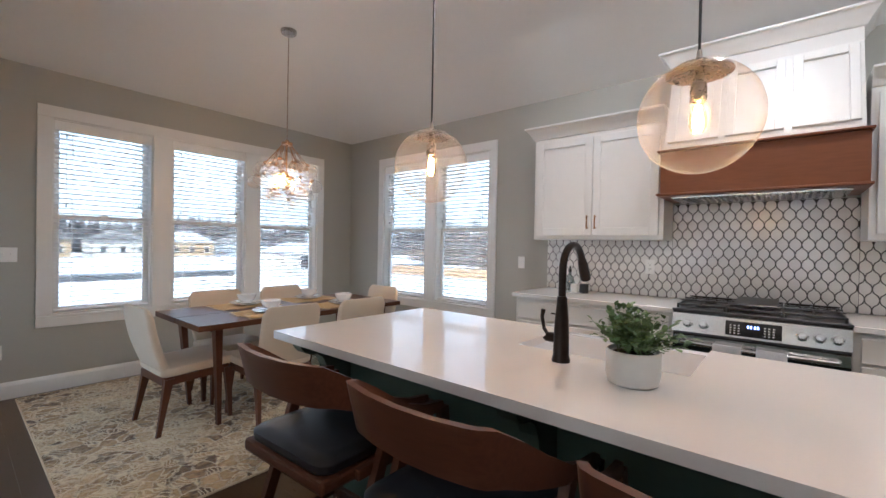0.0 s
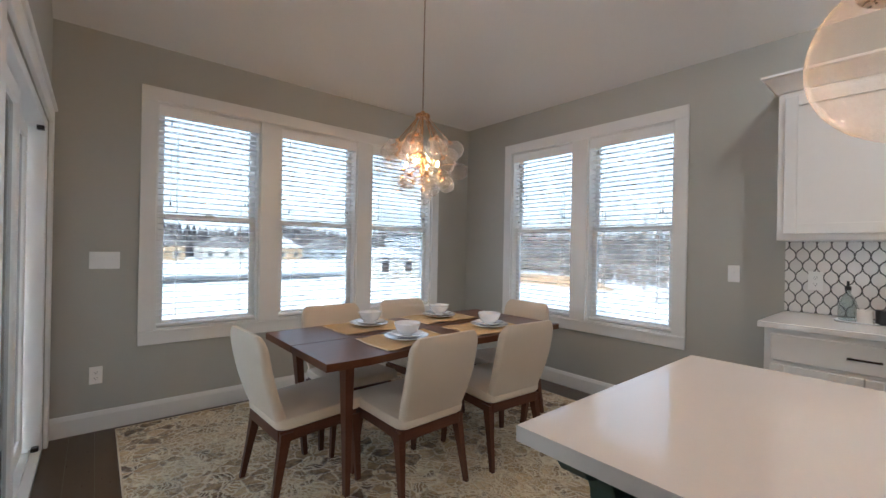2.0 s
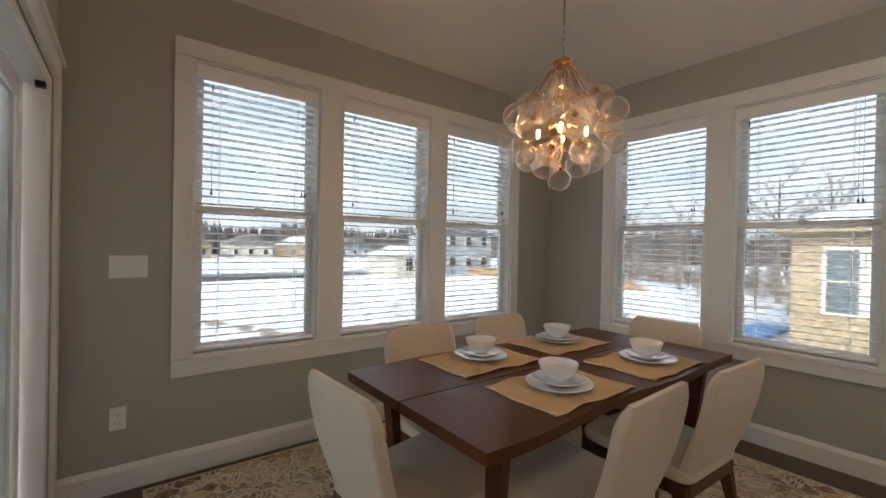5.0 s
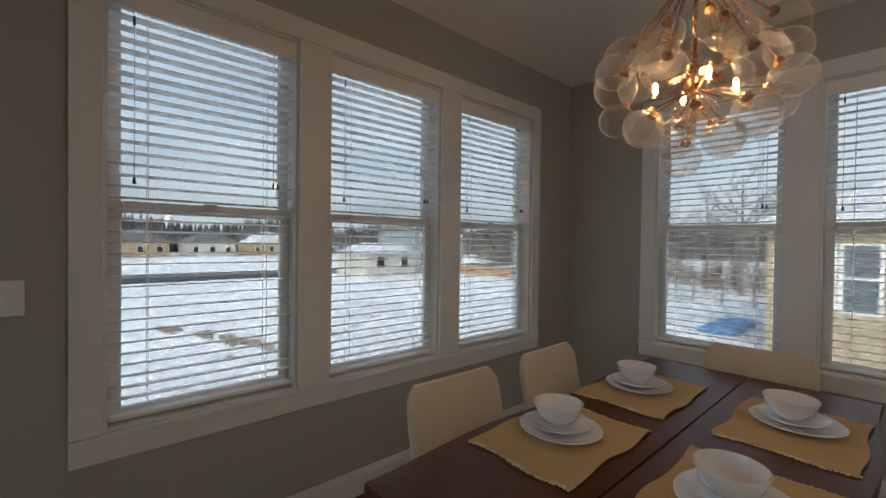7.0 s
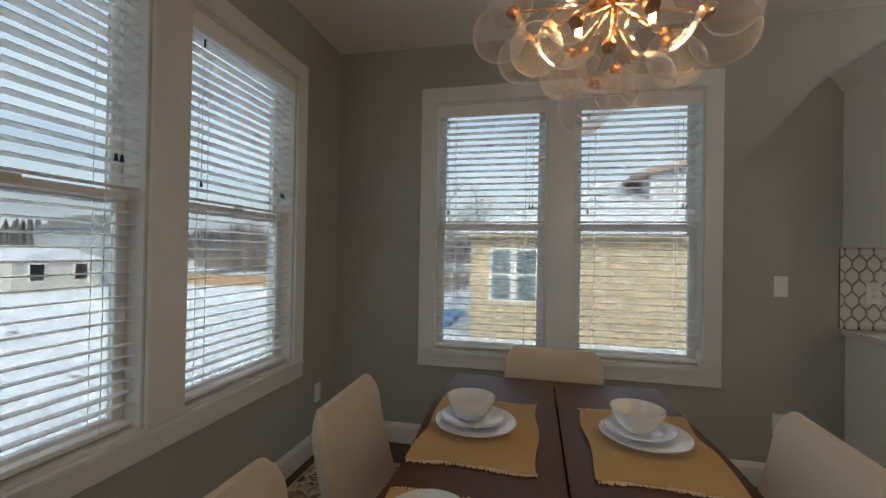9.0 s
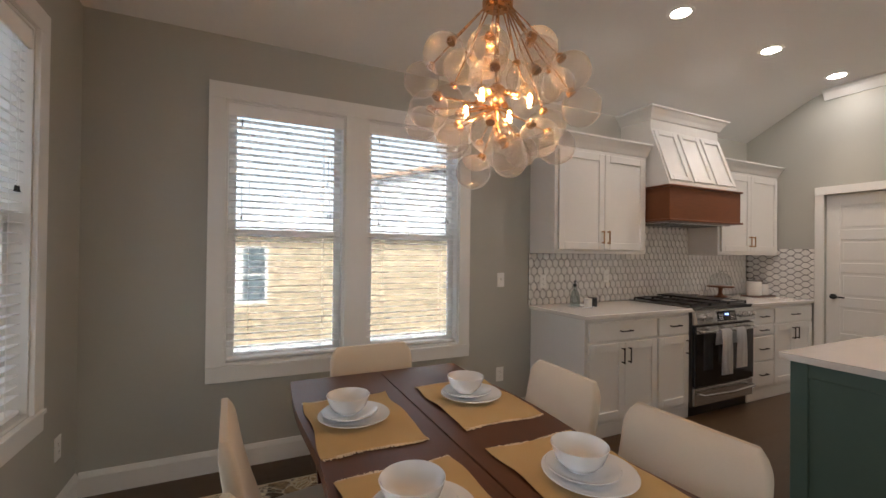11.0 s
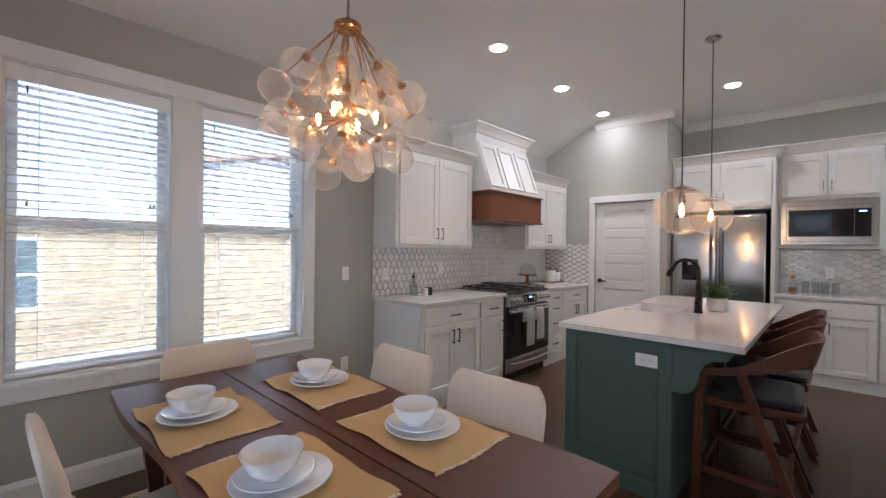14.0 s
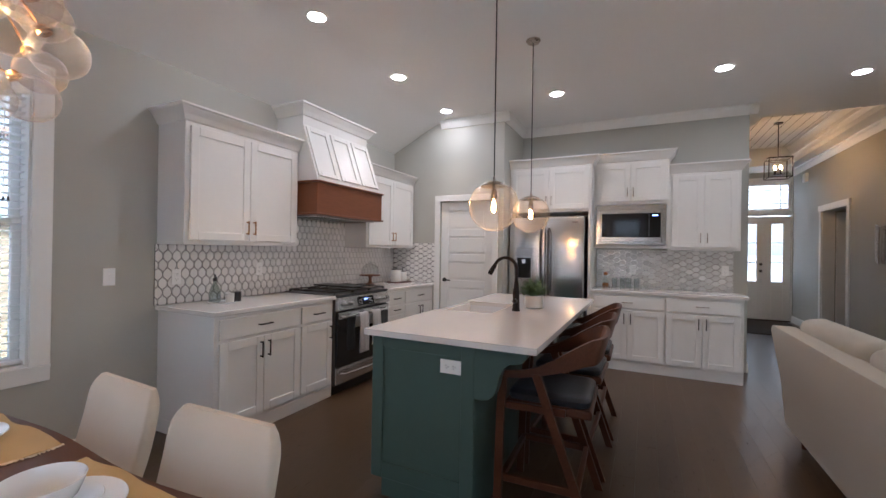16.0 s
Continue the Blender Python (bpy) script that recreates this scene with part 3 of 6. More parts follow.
# sliding glass door to the porch
door = thing("door_1", None, "white sliding glass door with wide casing", "sliding door", "", "structure")
part("casing", boxes([(-4.612, -4.52, YS, YS + 0.02, 0, 2.0), (-2.78, -2.688, YS, YS + 0.02, 0, 2.0), (-4.612, -2.688, YS, YS + 0.02, 2.001, 2.09)], 0.003), TRIM, door)
part("head_cap", boxes([(-4.625, -2.675, YS, YS + 0.034, 2.091, 2.112)], 0.004), TRIM, door)
part("frame", boxes([(-4.519, -4.46, YS - 0.15, YS - 0.005, 0.02, 1.95), (-2.84, -2.781, YS - 0.15, YS - 0.005, 0.02, 1.95), (-4.519, -2.781, YS - 0.15, YS - 0.005, 1.951, 1.998)], 0.003), VINYL, door)
part("threshold", boxes([(-4.519, -2.781, YS - 0.15, YS - 0.005, -0.01, 0.019), (-4.46, -2.84, YS - 0.06, YS - 0.05, 0.0195, 0.035), (-4.46, -2.84, YS - 0.11, YS - 0.1, 0.0195, 0.035)], 0.001), VINYL, door)
for x0, x1, y in ((-4.45, -3.6, YS - 0.12), (-3.68, -2.85, YS - 0.075)):
    leaf = part("sliding_panel", boxes([(x0, x0 + 0.075, y, y + 0.035, 0.04, 1.945), (x1 - 0.075, x1, y, y + 0.035, 0.04, 1.945), (x0 + 0.076, x1 - 0.076, y, y + 0.035, 1.865, 1.945), (x0 + 0.076, x1 - 0.076, y, y + 0.035, 0.04, 0.13)], 0.004), VINYL, door)
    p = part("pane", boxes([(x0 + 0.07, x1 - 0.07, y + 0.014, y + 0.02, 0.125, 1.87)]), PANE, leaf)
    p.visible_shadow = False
part("stop_block", boxes([(-4.44, -4.4, YS - 0.045, YS - 0.012, 1.925, 1.95), (-4.44, -4.4, YS - 0.045, YS - 0.012, 0.036, 0.06)], 0.003), BLACK, door, "small black rubber stop")

# pantry door
door = thing("door_2", None, "white five-panel pantry door with black lever", "door", "", "structure")
part("casing", boxes([(XPAN - 0.02, XPAN, 2.93, 3.005, 0, 1.99), (XPAN - 0.02, XPAN, 2.125, 2.2, 0, 1.99), (XPAN - 0.02, XPAN, 2.125, 3.005, 1.991, 2.07)], 0.003), TRIM, door)
leaf = part("door_leaf", boxes([(XPAN + 0.045, XPAN + 0.07, 2.2, 2.93, 0.005, 1.985)] + [(XPAN + 0.035, XPAN + 0.045, 2.2, 2.31, 0.005, 1.985), (XPAN + 0.035, XPAN + 0.045, 2.82, 2.93, 0.005, 1.985)] + [(XPAN + 0.035, XPAN + 0.045, 2.31, 2.82, z, z + h) for z, h in ((0.005, 0.2), (0.5, 0.1), (0.86, 0.1), (1.2, 0.1), (1.53, 0.1), (1.87, 0.115))], 0.004), TRIM, door)
for z0, z1 in ((0.205, 0.5), (0.6, 0.86), (0.96, 1.2), (1.3, 1.53), (1.63, 1.87)):
    part("panel", boxes([(XPAN + 0.039, XPAN + 0.0449, 2.335, 2.795, z0 + 0.025, z1 - 0.025)], 0.004), TRIM, door)
hd = part("handle", lathe([(0, 0.02), (0.026, 0.018), (0.028, 0.0), (0, 0)], 18, pose(XPAN + 0.034, 2.87, 0.96, 0, -90, 0)), BLACK, door, "black lever handle")
part("lever", tube([(XPAN + 0.02, 2.87, 0.96), (XPAN - 0.02, 2.87, 0.96), (XPAN - 0.022, 2.85, 0.96), (XPAN - 0.022, 2.765, 0.957)], 0.008), BLACK, hd)

# front door with transom
door = thing("door_3", None, "white double front door with glass lights and transom", "front door", "", "structure")
part("casing", boxes([(XF - 0.02, XF, -2.19, -2.17, 0, 2.84), (XF - 0.02, XF, -1.3, -1.21, 0, 2.84), (XF - 0.02, XF, -2.19, -1.21, 2.841, 2.95), (XF - 0.02, XF + 0.1, -2.17, -1.3, 2.16, 2.27)], 0.003), TRIM, door)
tr = part("transom", boxes([(XF + 0.03, XF + 0.08, -2.17, -2.13, 2.27, 2.84), (XF + 0.03, XF + 0.08, -1.34, -1.3, 2.27, 2.84), (XF + 0.03, XF + 0.08, -2.13, -1.34, 2.8, 2.84), (XF + 0.03, XF + 0.08, -2.13, -1.34, 2.27, 2.31), (XF + 0.04, XF + 0.06, -2.01, -1.998, 2.31, 2.8), (XF + 0.04, XF + 0.06, -2.13, -1.34, 2.41, 2.422), (XF + 0.04, XF + 0.06, -2.13, -1.34, 2.69, 2.702)], 0.002), TRIM, door)
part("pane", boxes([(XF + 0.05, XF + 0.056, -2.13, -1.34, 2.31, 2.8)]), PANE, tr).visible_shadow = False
for y0, y1 in ((-2.17, -1.738), (-1.732, -1.3)):
    g0, g1 = y0 + 0.12, y1 - 0.12
    leaf = part("door_leaf", boxes([(XF + 0.03, XF + 0.07, y0, g0, 0.02, 2.155), (XF + 0.03, XF + 0.07, g1, y1, 0.02, 2.155), (XF + 0.03, XF + 0.07, g0, g1, 0.02, 0.8), (XF + 0.03, XF + 0.07, g0, g1, 2.0, 2.155), (XF + 0.035, XF + 0.06, g0, g1, 1.19, 1.205), (XF + 0.035, XF + 0.06, g0, g1, 1.6, 1.615)], 0.003), TRIM, door)
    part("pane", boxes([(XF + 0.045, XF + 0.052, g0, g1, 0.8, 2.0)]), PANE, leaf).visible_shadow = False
for z in (1.02, 1.16):
    part("lock", lathe([(0, 0.05), (0.022, 0.045), (0.028, 0.02), (0.028, 0), (0, 0)], 16, pose(XF + 0.03, -1.68, z, 0, -90, 0)), BLACK, door, "black door knob and deadbolt")
part("astragal", boxes([(XF + 0.02, XF + 0.0295, -1.755, -1.715, 0.02, 2.155)], 0.002), TRIM, door)
part("threshold", boxes([(XF - 0.01, XF + 0.12, -2.17, -1.3, 0.0, 0.0195)], 0.003), BRONZE, door, "dark metal threshold")
# hall doorway
door = thing("door_4", None, "white cased doorway in the hall, standing open", "doorway", "", "structure")
part("casing", boxes([(4.59, 4.68, YH, YH + 0.02, 0, 2.1), (5.66, 5.75, YH, YH + 0.02, 0, 2.1), (4.57, 5.77, YH, YH + 0.03, 2.101, 2.2)], 0.003), TRIM, door)
part("jamb", boxes([(4.68, 4.695, YH - T, YH, 0, 2.1), (5.645, 5.66, YH - T, YH, 0, 2.1)], 0.001), TRIM, door)
part("door_leaf", boxes([(5.6, 5.64, YH - 0.95, YH - T - 0.01, 0.01, 2.08)], 0.003), TRIM, door)
for z in (0.9, 1.3, 1.7):
    tagged(part("closet_shelf", boxes([(4.4, 6.0, YH - 1.39, YH - 1.05, z, z + 0.02)], 0.002), WALNUT), "brown wooden closet shelf on the wall", "shelf", "closet shelves")

# wall plates
def plate(x, y, z, normal, gang=1, kind_="outlet", wide=False):
    yaw = {"+x": -90, "-y": 180, "-x": 90, "+y": 0}[normal]
    w = 0.07 + 0.046 * (gang - 1)
    p = thing("wall_outlet" if kind_ == "outlet" else "light_switch", pose(x, y, z, 0, 90 if wide else 0, yaw) if not wide else pose(x, y, z, 0, 0, yaw) @ pose(0, 0, 0, 0, 90, 0), "white plastic %s plate on the wall" % ("outlet" if kind_ == "outlet" else "switch"), kind_)
    part("cover_plate", boxes([(-w / 2, w / 2, 0, 0.006, -0.058, 0.058)], 0.002), PLASTIC, p)
    if kind_ == "outlet":
        for zz in (-0.02, 0.02):
            part("socket", boxes([(-0.017, 0.017, 0.0061, 0.008, zz - 0.014, zz + 0.014)], 0.003), PLASTIC, p)
            part("slot", boxes([(-0.008, -0.006, 0.0081, 0.0084, zz - 0.002, zz + 0.007), (0.006, 0.008, 0.0081, 0.0084, zz - 0.002, zz + 0.007), (-0.002, 0.002, 0.0081, 0.0084, zz - 0.01, zz - 0.006)]), DARK, p)
    else:
        for i in range(gang):
            u = (i - (gang - 1) / 2) * 0.046
            part("toggle", boxes([(u - 0.005, u + 0.005, 0.0061, 0.018, 0.0, 0.016)], 0.002), PLASTIC, p)
    return p


plate(XW, 0.297, 1.15, "+x", 3, "switch")
plate(XW, 0.262, 0.375, "+x")
plate(XW, 3.42, 0.375, "+x")
plate(-1.93, YN, 1.137, "-y", 1, "switch")
plate(-1.93, YN, 0.36, "-y")
plate(-1.5, YN - 0.011, 1.117, "-y")
plate(-0.757, YN - 0.011, 1.15, "-y")
plate(XE - 0.011, 0.62, 1.14, "-x")
plate(XE - 0.011, -0.36, 1.16, "-x")

# recessed ceiling lights
# The last one, over the living room, is added and never in view.
for x, y in ((-1.1, 2.68), (0.06, 2.7), (1.15, 2.7), (1.12, 1.36), (1.1, -0.15), (1.7, -1.3), (-1.1, -1.5)):
    c = thing("recessed_light", pose(x, y, ZC), "round white recessed ceiling light, switched on", "ceiling light", "recessed ceiling lights")
    part("trim_ring", lathe([(0.062, -0.001), (0.064, -0.006), (0.085, -0.004), (0.088, 0.0)], 28), TRIM, c)
    part("lens", lathe([(0.0, -0.003), (0.062, -0.003)], 28), CANLIGHT, c, "glowing round lens")
    ld = bpy.data.lights.new("recessed_lamp", "SPOT")
    ld.energy, ld.color, ld.spot_size, ld.spot_blend, ld.shadow_soft_size = 1.1, (1.0, 0.78, 0.58), radians(78), 1.0, 0.05
    lo = new("recessed_lamp", ld)
    lo.matrix_world = look((x, y, ZC - 0.03), (x, y + 0.0001, 0))

# ---- dining space ----
rug = tagged(part("rug", boxes([(-4.57, -2.14, 0.375, 3.36, 0.0, 0.012)], 0.004), RUG), "beige and brown patterned area rug under the dining table", "rug")
part("binding", boxes([(-4.578, -4.57, 0.367, 3.368, 0.0, 0.013), (-2.14, -2.132, 0.367, 3.368, 0.0, 0.013), (-4.57, -2.14, 0.367, 0.375, 0.0, 0.013), (-4.57, -2.14, 3.36, 3.368, 0.0, 0.013)], 0.002), FRINGE, rug, "pale bound rug edge")
RZ = 0.012

# table with two wavy-edged planks
TX, TY = -3.207, 1.937
table = thing("dining_table", pose(TX, TY, 0), "dark walnut dining table with wavy edges and a centre seam", "table")
def plank_outline(s):
    pts = [(s * 0.0035, -0.895), (s * 0.0035, 0.895)]
    for k in range(25):
        v = 0.895 - 1.79 * k / 24
        e = 0.442 - 0.022 * math.cos(v * 3.1 + 0.5 * s) ** 2 + 0.007 * math.sin(v * 7 + s)
        pts.append((s * e, v))
    return pts
for s in (-1, 1):
    bm = prism(plank_outline(s), "z", 0.707, 0.745)
    rounded(bm, 0.004, 2, 50)
    part("plank", bm, TABLE, table)
for sx in (-1, 1):
    for sy in (-1, 1):
        tx, ty, fx, fy = sx * 0.33, sy * 0.74, sx * 0.27, sy * 0.7
        secs = []
        for z, w in ((0.012, 0.018), (0.35, 0.025), (0.706, 0.034)):
            f = (z - 0.012) / 0.694
            cx, cy = fx + (tx - fx) * f, fy + (ty - fy) * f
            secs.append([(cx - w, cy - w * 0.7, z), (cx + w, cy - w * 0.7, z), (cx + w, cy + w * 0.7, z), (cx - w, cy + w * 0.7, z)])
        part("leg", rounded(loft(secs), 0.005), WALNUT, table)
part("apron", boxes([(-0.27, 0.27, s * 0.72 - 0.012, s * 0.72 + 0.012, 0.65, 0.706) for s in (-1, 1)] + [(-0.03, 0.03, -0.7, 0.7, 0.66, 0.706)], 0.003), WALNUT, table)


def rounded_rect(w, d, r, n=5):
    pts = []
    for cx, cy, a0 in ((w / 2 - r, d / 2 - r, 0), (-w / 2 + r, d / 2 - r, 90), (-w / 2 + r, -d / 2 + r, 180), (w / 2 - r, -d / 2 + r, 270)):
        for k in range(n + 1):
            a = radians(a0 + 90 * k / n)
            pts.append((cx + r * math.cos(a), cy + r * math.sin(a)))
    return pts


def dining_chair():
    """Faces +y; the back stands at -y."""
    c = thing("dining_chair", None, "cream upholstered dining chair with dark walnut legs", "chair", "chairs round the table")
    secs = []
    for z, g in ((0.383, -0.012), (0.395, 0.0), (0.422, 0.003), (0.438, -0.004), (0.446, -0.03)):
        secs.append([(x * (1 + 0.05 * (y / 0.25)), y + 0.02, z + 0.012 * (y / 0.24)) for x, y in rounded_rect(0.455 + 2 * g, 0.47 + 2 * g, 0.05)])
    part("seat", loft(secs), FABRIC, c, "", True)
    secs = []
    for k in range(19):
        f = k / 18
        z = 0.39 + 0.445 * f
        yc = -0.195 - 0.125 * f - 0.02 * math.sin(f * math.pi)
        e = max(0.0, f - 0.8) / 0.2
        w = 0.4 + 0.05 * math.sin(min(f * 1.6, 1) * math.pi / 2) - 0.075 * e ** 2.6
        th = (0.056 - 0.012 * f) * (1 - 0.55 * e ** 3)
        if k == 0:
            w, th = w - 0.03, th * 0.5
        secs.append([(x, y + yc + 0.0275 * (x / 0.22) ** 2, z) for x, y in rounded_rect(w, th, th * 0.46, 4)])
    part("backrest", loft(secs), FABRIC, c, "", True)
    frame_bm = bmesh.new()
    for s in (-1, 1):
        join(frame_bm, loft([[(s * 0.19 - 0.013, y, z0), (s * 0.19 + 0.013, y, z0), (s * 0.19 + 0.013, y, z1), (s * 0.19 - 0.013, y, z1)] for y, z0, z1 in ((-0.2, 0.31, 0.37), (0.0, 0.322, 0.372), (0.215, 0.325, 0.382))]))
    join(frame_bm, boxes([(-0.19, 0.19, 0.2, 0.224, 0.325, 0.38), (-0.19, 0.19, -0.205, -0.18, 0.315, 0.372)]))
    part("seat_frame", rounded(frame_bm, 0.004), WALNUT, c)
    for s in (-1, 1):
        for y0, y1 in ((0.21, 0.225), (-0.17, -0.235)):
            secs = []
            for f, w in ((0, 0.013), (0.5, 0.018), (0.9, 0.025), (1, 0.03)):
                z = 0.36 * f
                cx, cy = s * (0.215 - 0.022 * f), y1 + (y0 - y1) * f
                secs.append([(cx - w * 0.8, cy - w, z), (cx + w * 0.8, cy - w, z), (cx + w * 0.8, cy + w, z), (cx - w * 0.8, cy + w, z)])
            part("leg", rounded(loft(secs), 0.004), WALNUT, c)
    return c


chair = dining_chair()
chair.matrix_world = pose(-3.235, 1.12, RZ, 0, 0, 3)
for x, y, r in ((-3.56, 1.565, -91), (-3.58, 2.215, -88), (-3.205, 2.7, 179), (-2.885, 1.585, 92), (-2.85, 2.21, 87)):
    copy_thing(chair, pose(x, y, RZ, 0, 0, r))


def placemat(x0, x1, y0, y1, seed):
    rnd = random.Random(seed)
    nx, ny = 18, 14
    bm = bmesh.new()
    ph = [rnd.uniform(0, 6) for _ in range(6)]
    def at(i, j, up):
        u, v = i / nx, j / ny
        x = x0 + (x1 - x0) * u + 0.006 * math.sin(9 * v + ph[0]) * (abs(u - 0.5) * 2) ** 3
        y = y0 + (y1 - y0) * v + 0.006 * math.sin(8 * u + ph[1]) * (abs(v - 0.5) * 2) ** 3
        z = 0.7465 + 0.0035 * (0.5 + 0.5 * math.sin(14 * u + ph[2]) * math.sin(11 * v + ph[3])) + 0.004 * max(0, abs(u - 0.5) * 2 - 0.86) * 5 * (1 + math.sin(16 * v + ph[4]))
        return (x, y, z + up)
    top = [[bm.verts.new(at(i, j, 0.0022)) for j in range(ny + 1)] for i in range(nx + 1)]
    bot = [[bm.verts.new(at(i, j, 0.0)) for j in range(ny + 1)] for i in range(nx + 1)]
    for i in range(nx):
        for j in range(ny):
            bm.faces.new((top[i][j], top[i + 1][j], top[i + 1][j + 1], top[i][j + 1]))
            bm.faces.new((bot[i][j], bot[i][j + 1], bot[i + 1][j + 1], bot[i + 1][j]))
    for i in range(nx):
        bm.faces.new((top[i][0], bot[i][0], bot[i + 1][0], top[i + 1][0])), bm.faces.new((top[i + 1][ny], bot[i + 1][ny], bot[i][ny], top[i][ny]))
    for j in range(ny):
        bm.faces.new((top[0][j + 1], bot[0][j + 1], bot[0][j], top[0][j])), bm.faces.new((top[nx][j], bot[nx][j], bot[nx][j + 1], top[nx][j + 1]))
    mat_ob = tagged(part("placemat", bm, LINEN, None, "", True), "mustard linen placemat with frayed pale ends on the table", "placemat", "placemats on the table")
    for side, ys in ((0, y0), (1, y1)):
        fb = bmesh.new()
        out = -1 if side == 0 else 1
        for k in range(70):
            x = x0 + (x1 - x0) * (k + 0.5) / 70 + rnd.uniform(-0.001, 0.001)
            u = (x - x0) / (x1 - x0)
            y = ys + 0.006 * math.sin(8 * u + ph[1])
            l, q = rnd.uniform(0.004, 0.012), rnd.uniform(-0.003, 0.003)
            vs = [fb.verts.new(p) for p in ((x - 0.0026, y - out * 0.004, 0.7505), (x + 0.0026, y - out * 0.004, 0.7505), (x + 0.002 + q, y + out * l, 0.749), (x - 0.002 + q, y + out * l, 0.749))]
            fb.faces.new(vs)
            ws = [fb.verts.new(v.co + Vector((0, 0, -0.0016))) for v in vs]
            fb.faces.new(ws[::-1])
            for a in range(4):
                fb.faces.new((vs[a], ws[a], ws[(a + 1) % 4], vs[(a + 1) % 4]))
        part("fringe", fb, FRINGE, mat_ob, "pale frayed fringe")
    return mat_ob


plate_prof = lambda r: [(0, 0.004), (r * 0.6, 0.004), (r * 0.68, 0.007), (r * 0.97, 0.019), (r, 0.0215), (r * 0.985, 0.0235), (r * 0.68, 0.0115), (r * 0.55, 0.009), (0, 0.009)]
bowl_prof = [(0, 0.0), (0.032, 0.0), (0.034, 0.006), (0.048, 0.012), (0.064, 0.03), (0.074, 0.055), (0.078, 0.068), (0.076, 0.0695), (0.0715, 0.057), (0.061, 0.033), (0.045, 0.0165), (0.02, 0.01), (0, 0.0095)]
first = []
for i, (cx, cy, ox, oy) in enumerate(((-3.447, 2.262, -0.02, 0.0), (-2.966, 2.275, 0.0, 0.02), (-2.975, 1.63, 0.0, -0.01), (-3.436, 1.64, -0.015, 0.01))):
    placemat(cx - 0.17 if i in (0, 3) else cx - 0.168, cx + 0.17, cy - 0.24, cy + 0.24, 5 + i)
    pz = 0.7525
    spots = (("dinner_plate", (cx + ox, cy + oy, pz)), ("salad_plate", (cx + ox - 0.012, cy + oy + 0.012, pz + 0.0095)), ("bowl", (cx + ox - 0.018, cy + oy + 0.018, pz + 0.019)))
    for k, (nm, (x, y, z)) in enumerate(spots):
        if i == 0:
            bm = lathe(plate_prof(0.128 if k == 0 else 0.1), 40) if k < 2 else lathe(bowl_prof, 40)
            ob = tagged(part(nm, bm, CERAMIC, None, "", True), ("white glazed dinner plate on a placemat", "white glazed salad plate stacked on a dinner plate", "white glazed bowl stacked on two plates")[k], ("plate", "plate", "bowl")[k], ("dinner plates", "salad plates", "bowls")[k])
            ob.matrix_world = pose(x, y, z)
            first.append(ob)
        else:
            copy_thing(first[k], pose(x, y, z, random.uniform(-1, 1), random.uniform(-1, 1), random.uniform(0, 360)))

def bulb_lamp(name, at, watts):
    d = bpy.data.lights.new(name, "POINT")
    d.energy, d.color, d.shadow_soft_size = watts, (1.0, 0.68, 0.4), 0.011
    new(name, d).location = at


# bubble chandelier
CX, CY = -3.146, 1.835
ch = thing("chandelier", pose(CX, CY, 0), "brass bubble chandelier of clear seeded glass globes, lit", "chandelier")
part("canopy", lathe([(0, ZC - 0.028), (0.058, ZC - 0.028), (0.064, ZC - 0.02), (0.064, ZC), (0, ZC)], 28), NICKEL, ch)
part("stem", tube([(0, 0, 1.7), (0, 0, 2.12)], 0.006), BRASS, ch)
part("down_rod", tube([(0, 0, 2.11), (0, 0, ZC - 0.02)], 0.005), NICKEL, ch)
part("hub", lathe([(0, 1.8), (0.012, 1.802), (0.022, 1.82), (0.024, 1.86), (0.012, 1.872), (0, 1.874)], 20), BRASS, ch, "", True)
part("collar", lathe([(0, 2.104), (0.04, 2.104), (0.046, 2.108), (0.047, 2.122), (0.043, 2.127), (0.02, 2.13), (0.012, 2.146), (0, 2.146)], 28), BRASS, ch)
gl = []
rnd = random.Random(4)
for count, ring, z, ph in ((5, 0.12, 1.918, 0.2), (9, 0.215, 1.875, 0.55), (8, 0.228, 1.775, 0.1), (7, 0.165, 1.7, 0.5), (3, 0.075, 1.63, 0.3)):
    for k in range(count):
        a = ph + 2 * math.pi * k / max(count, 1) + rnd.uniform(-0.12, 0.12)
        r = ring + rnd.uniform(-0.018, 0.018)
        gl.append((r * math.cos(a), r * math.sin(a), z + rnd.uniform(-0.022, 0.022), rnd.uniform(0.052, 0.058)))
sphere_me = None
for x, y, z, r in gl:
    if sphere_me is None:
        bm = bmesh.new()
        bmesh.ops.create_icosphere(bm, subdivisions=3, radius=1.0)
        g = part("globe", bm, BUBBLE, ch, "clear seeded glass globe", True)
        sphere_me = g.data
    else:
        g = new("globe", sphere_me)
        g.parent = ch
    g.scale = (r, r, r * 0.98)
    g.location = (x, y, z)
    g.visible_shadow = False
    inward = Vector((-x, -y, 0))
    d = (inward.normalized() * 0.5 + Vector((0, 0, 0.8))).normalized() if inward.length > 0.01 else Vector((0, 0, 1))
    neck = Vector((x, y, z)) + d * r * 0.95
    part("cap", lathe([(0, 0.012), (0.01, 0.01), (0.014, 0.0), (0.0135, -0.008), (0, -0.009)], 16, Matrix.Translation(neck) @ d.to_track_quat("Z", "Y").to_matrix().to_4x4()), BRASS, ch)
    if z > 1.78:
        a = math.atan2(y, x)
        part("arm", tube([(0.036 * math.cos(a), 0.036 * math.sin(a), 2.106), tuple(neck)], 0.0025, 6), BRASS, ch)
    else:
        part("arm", tube([(0, 0, 1.8 if z > 1.66 else 1.76), tuple(neck)], 0.0025, 6), BRASS, ch)
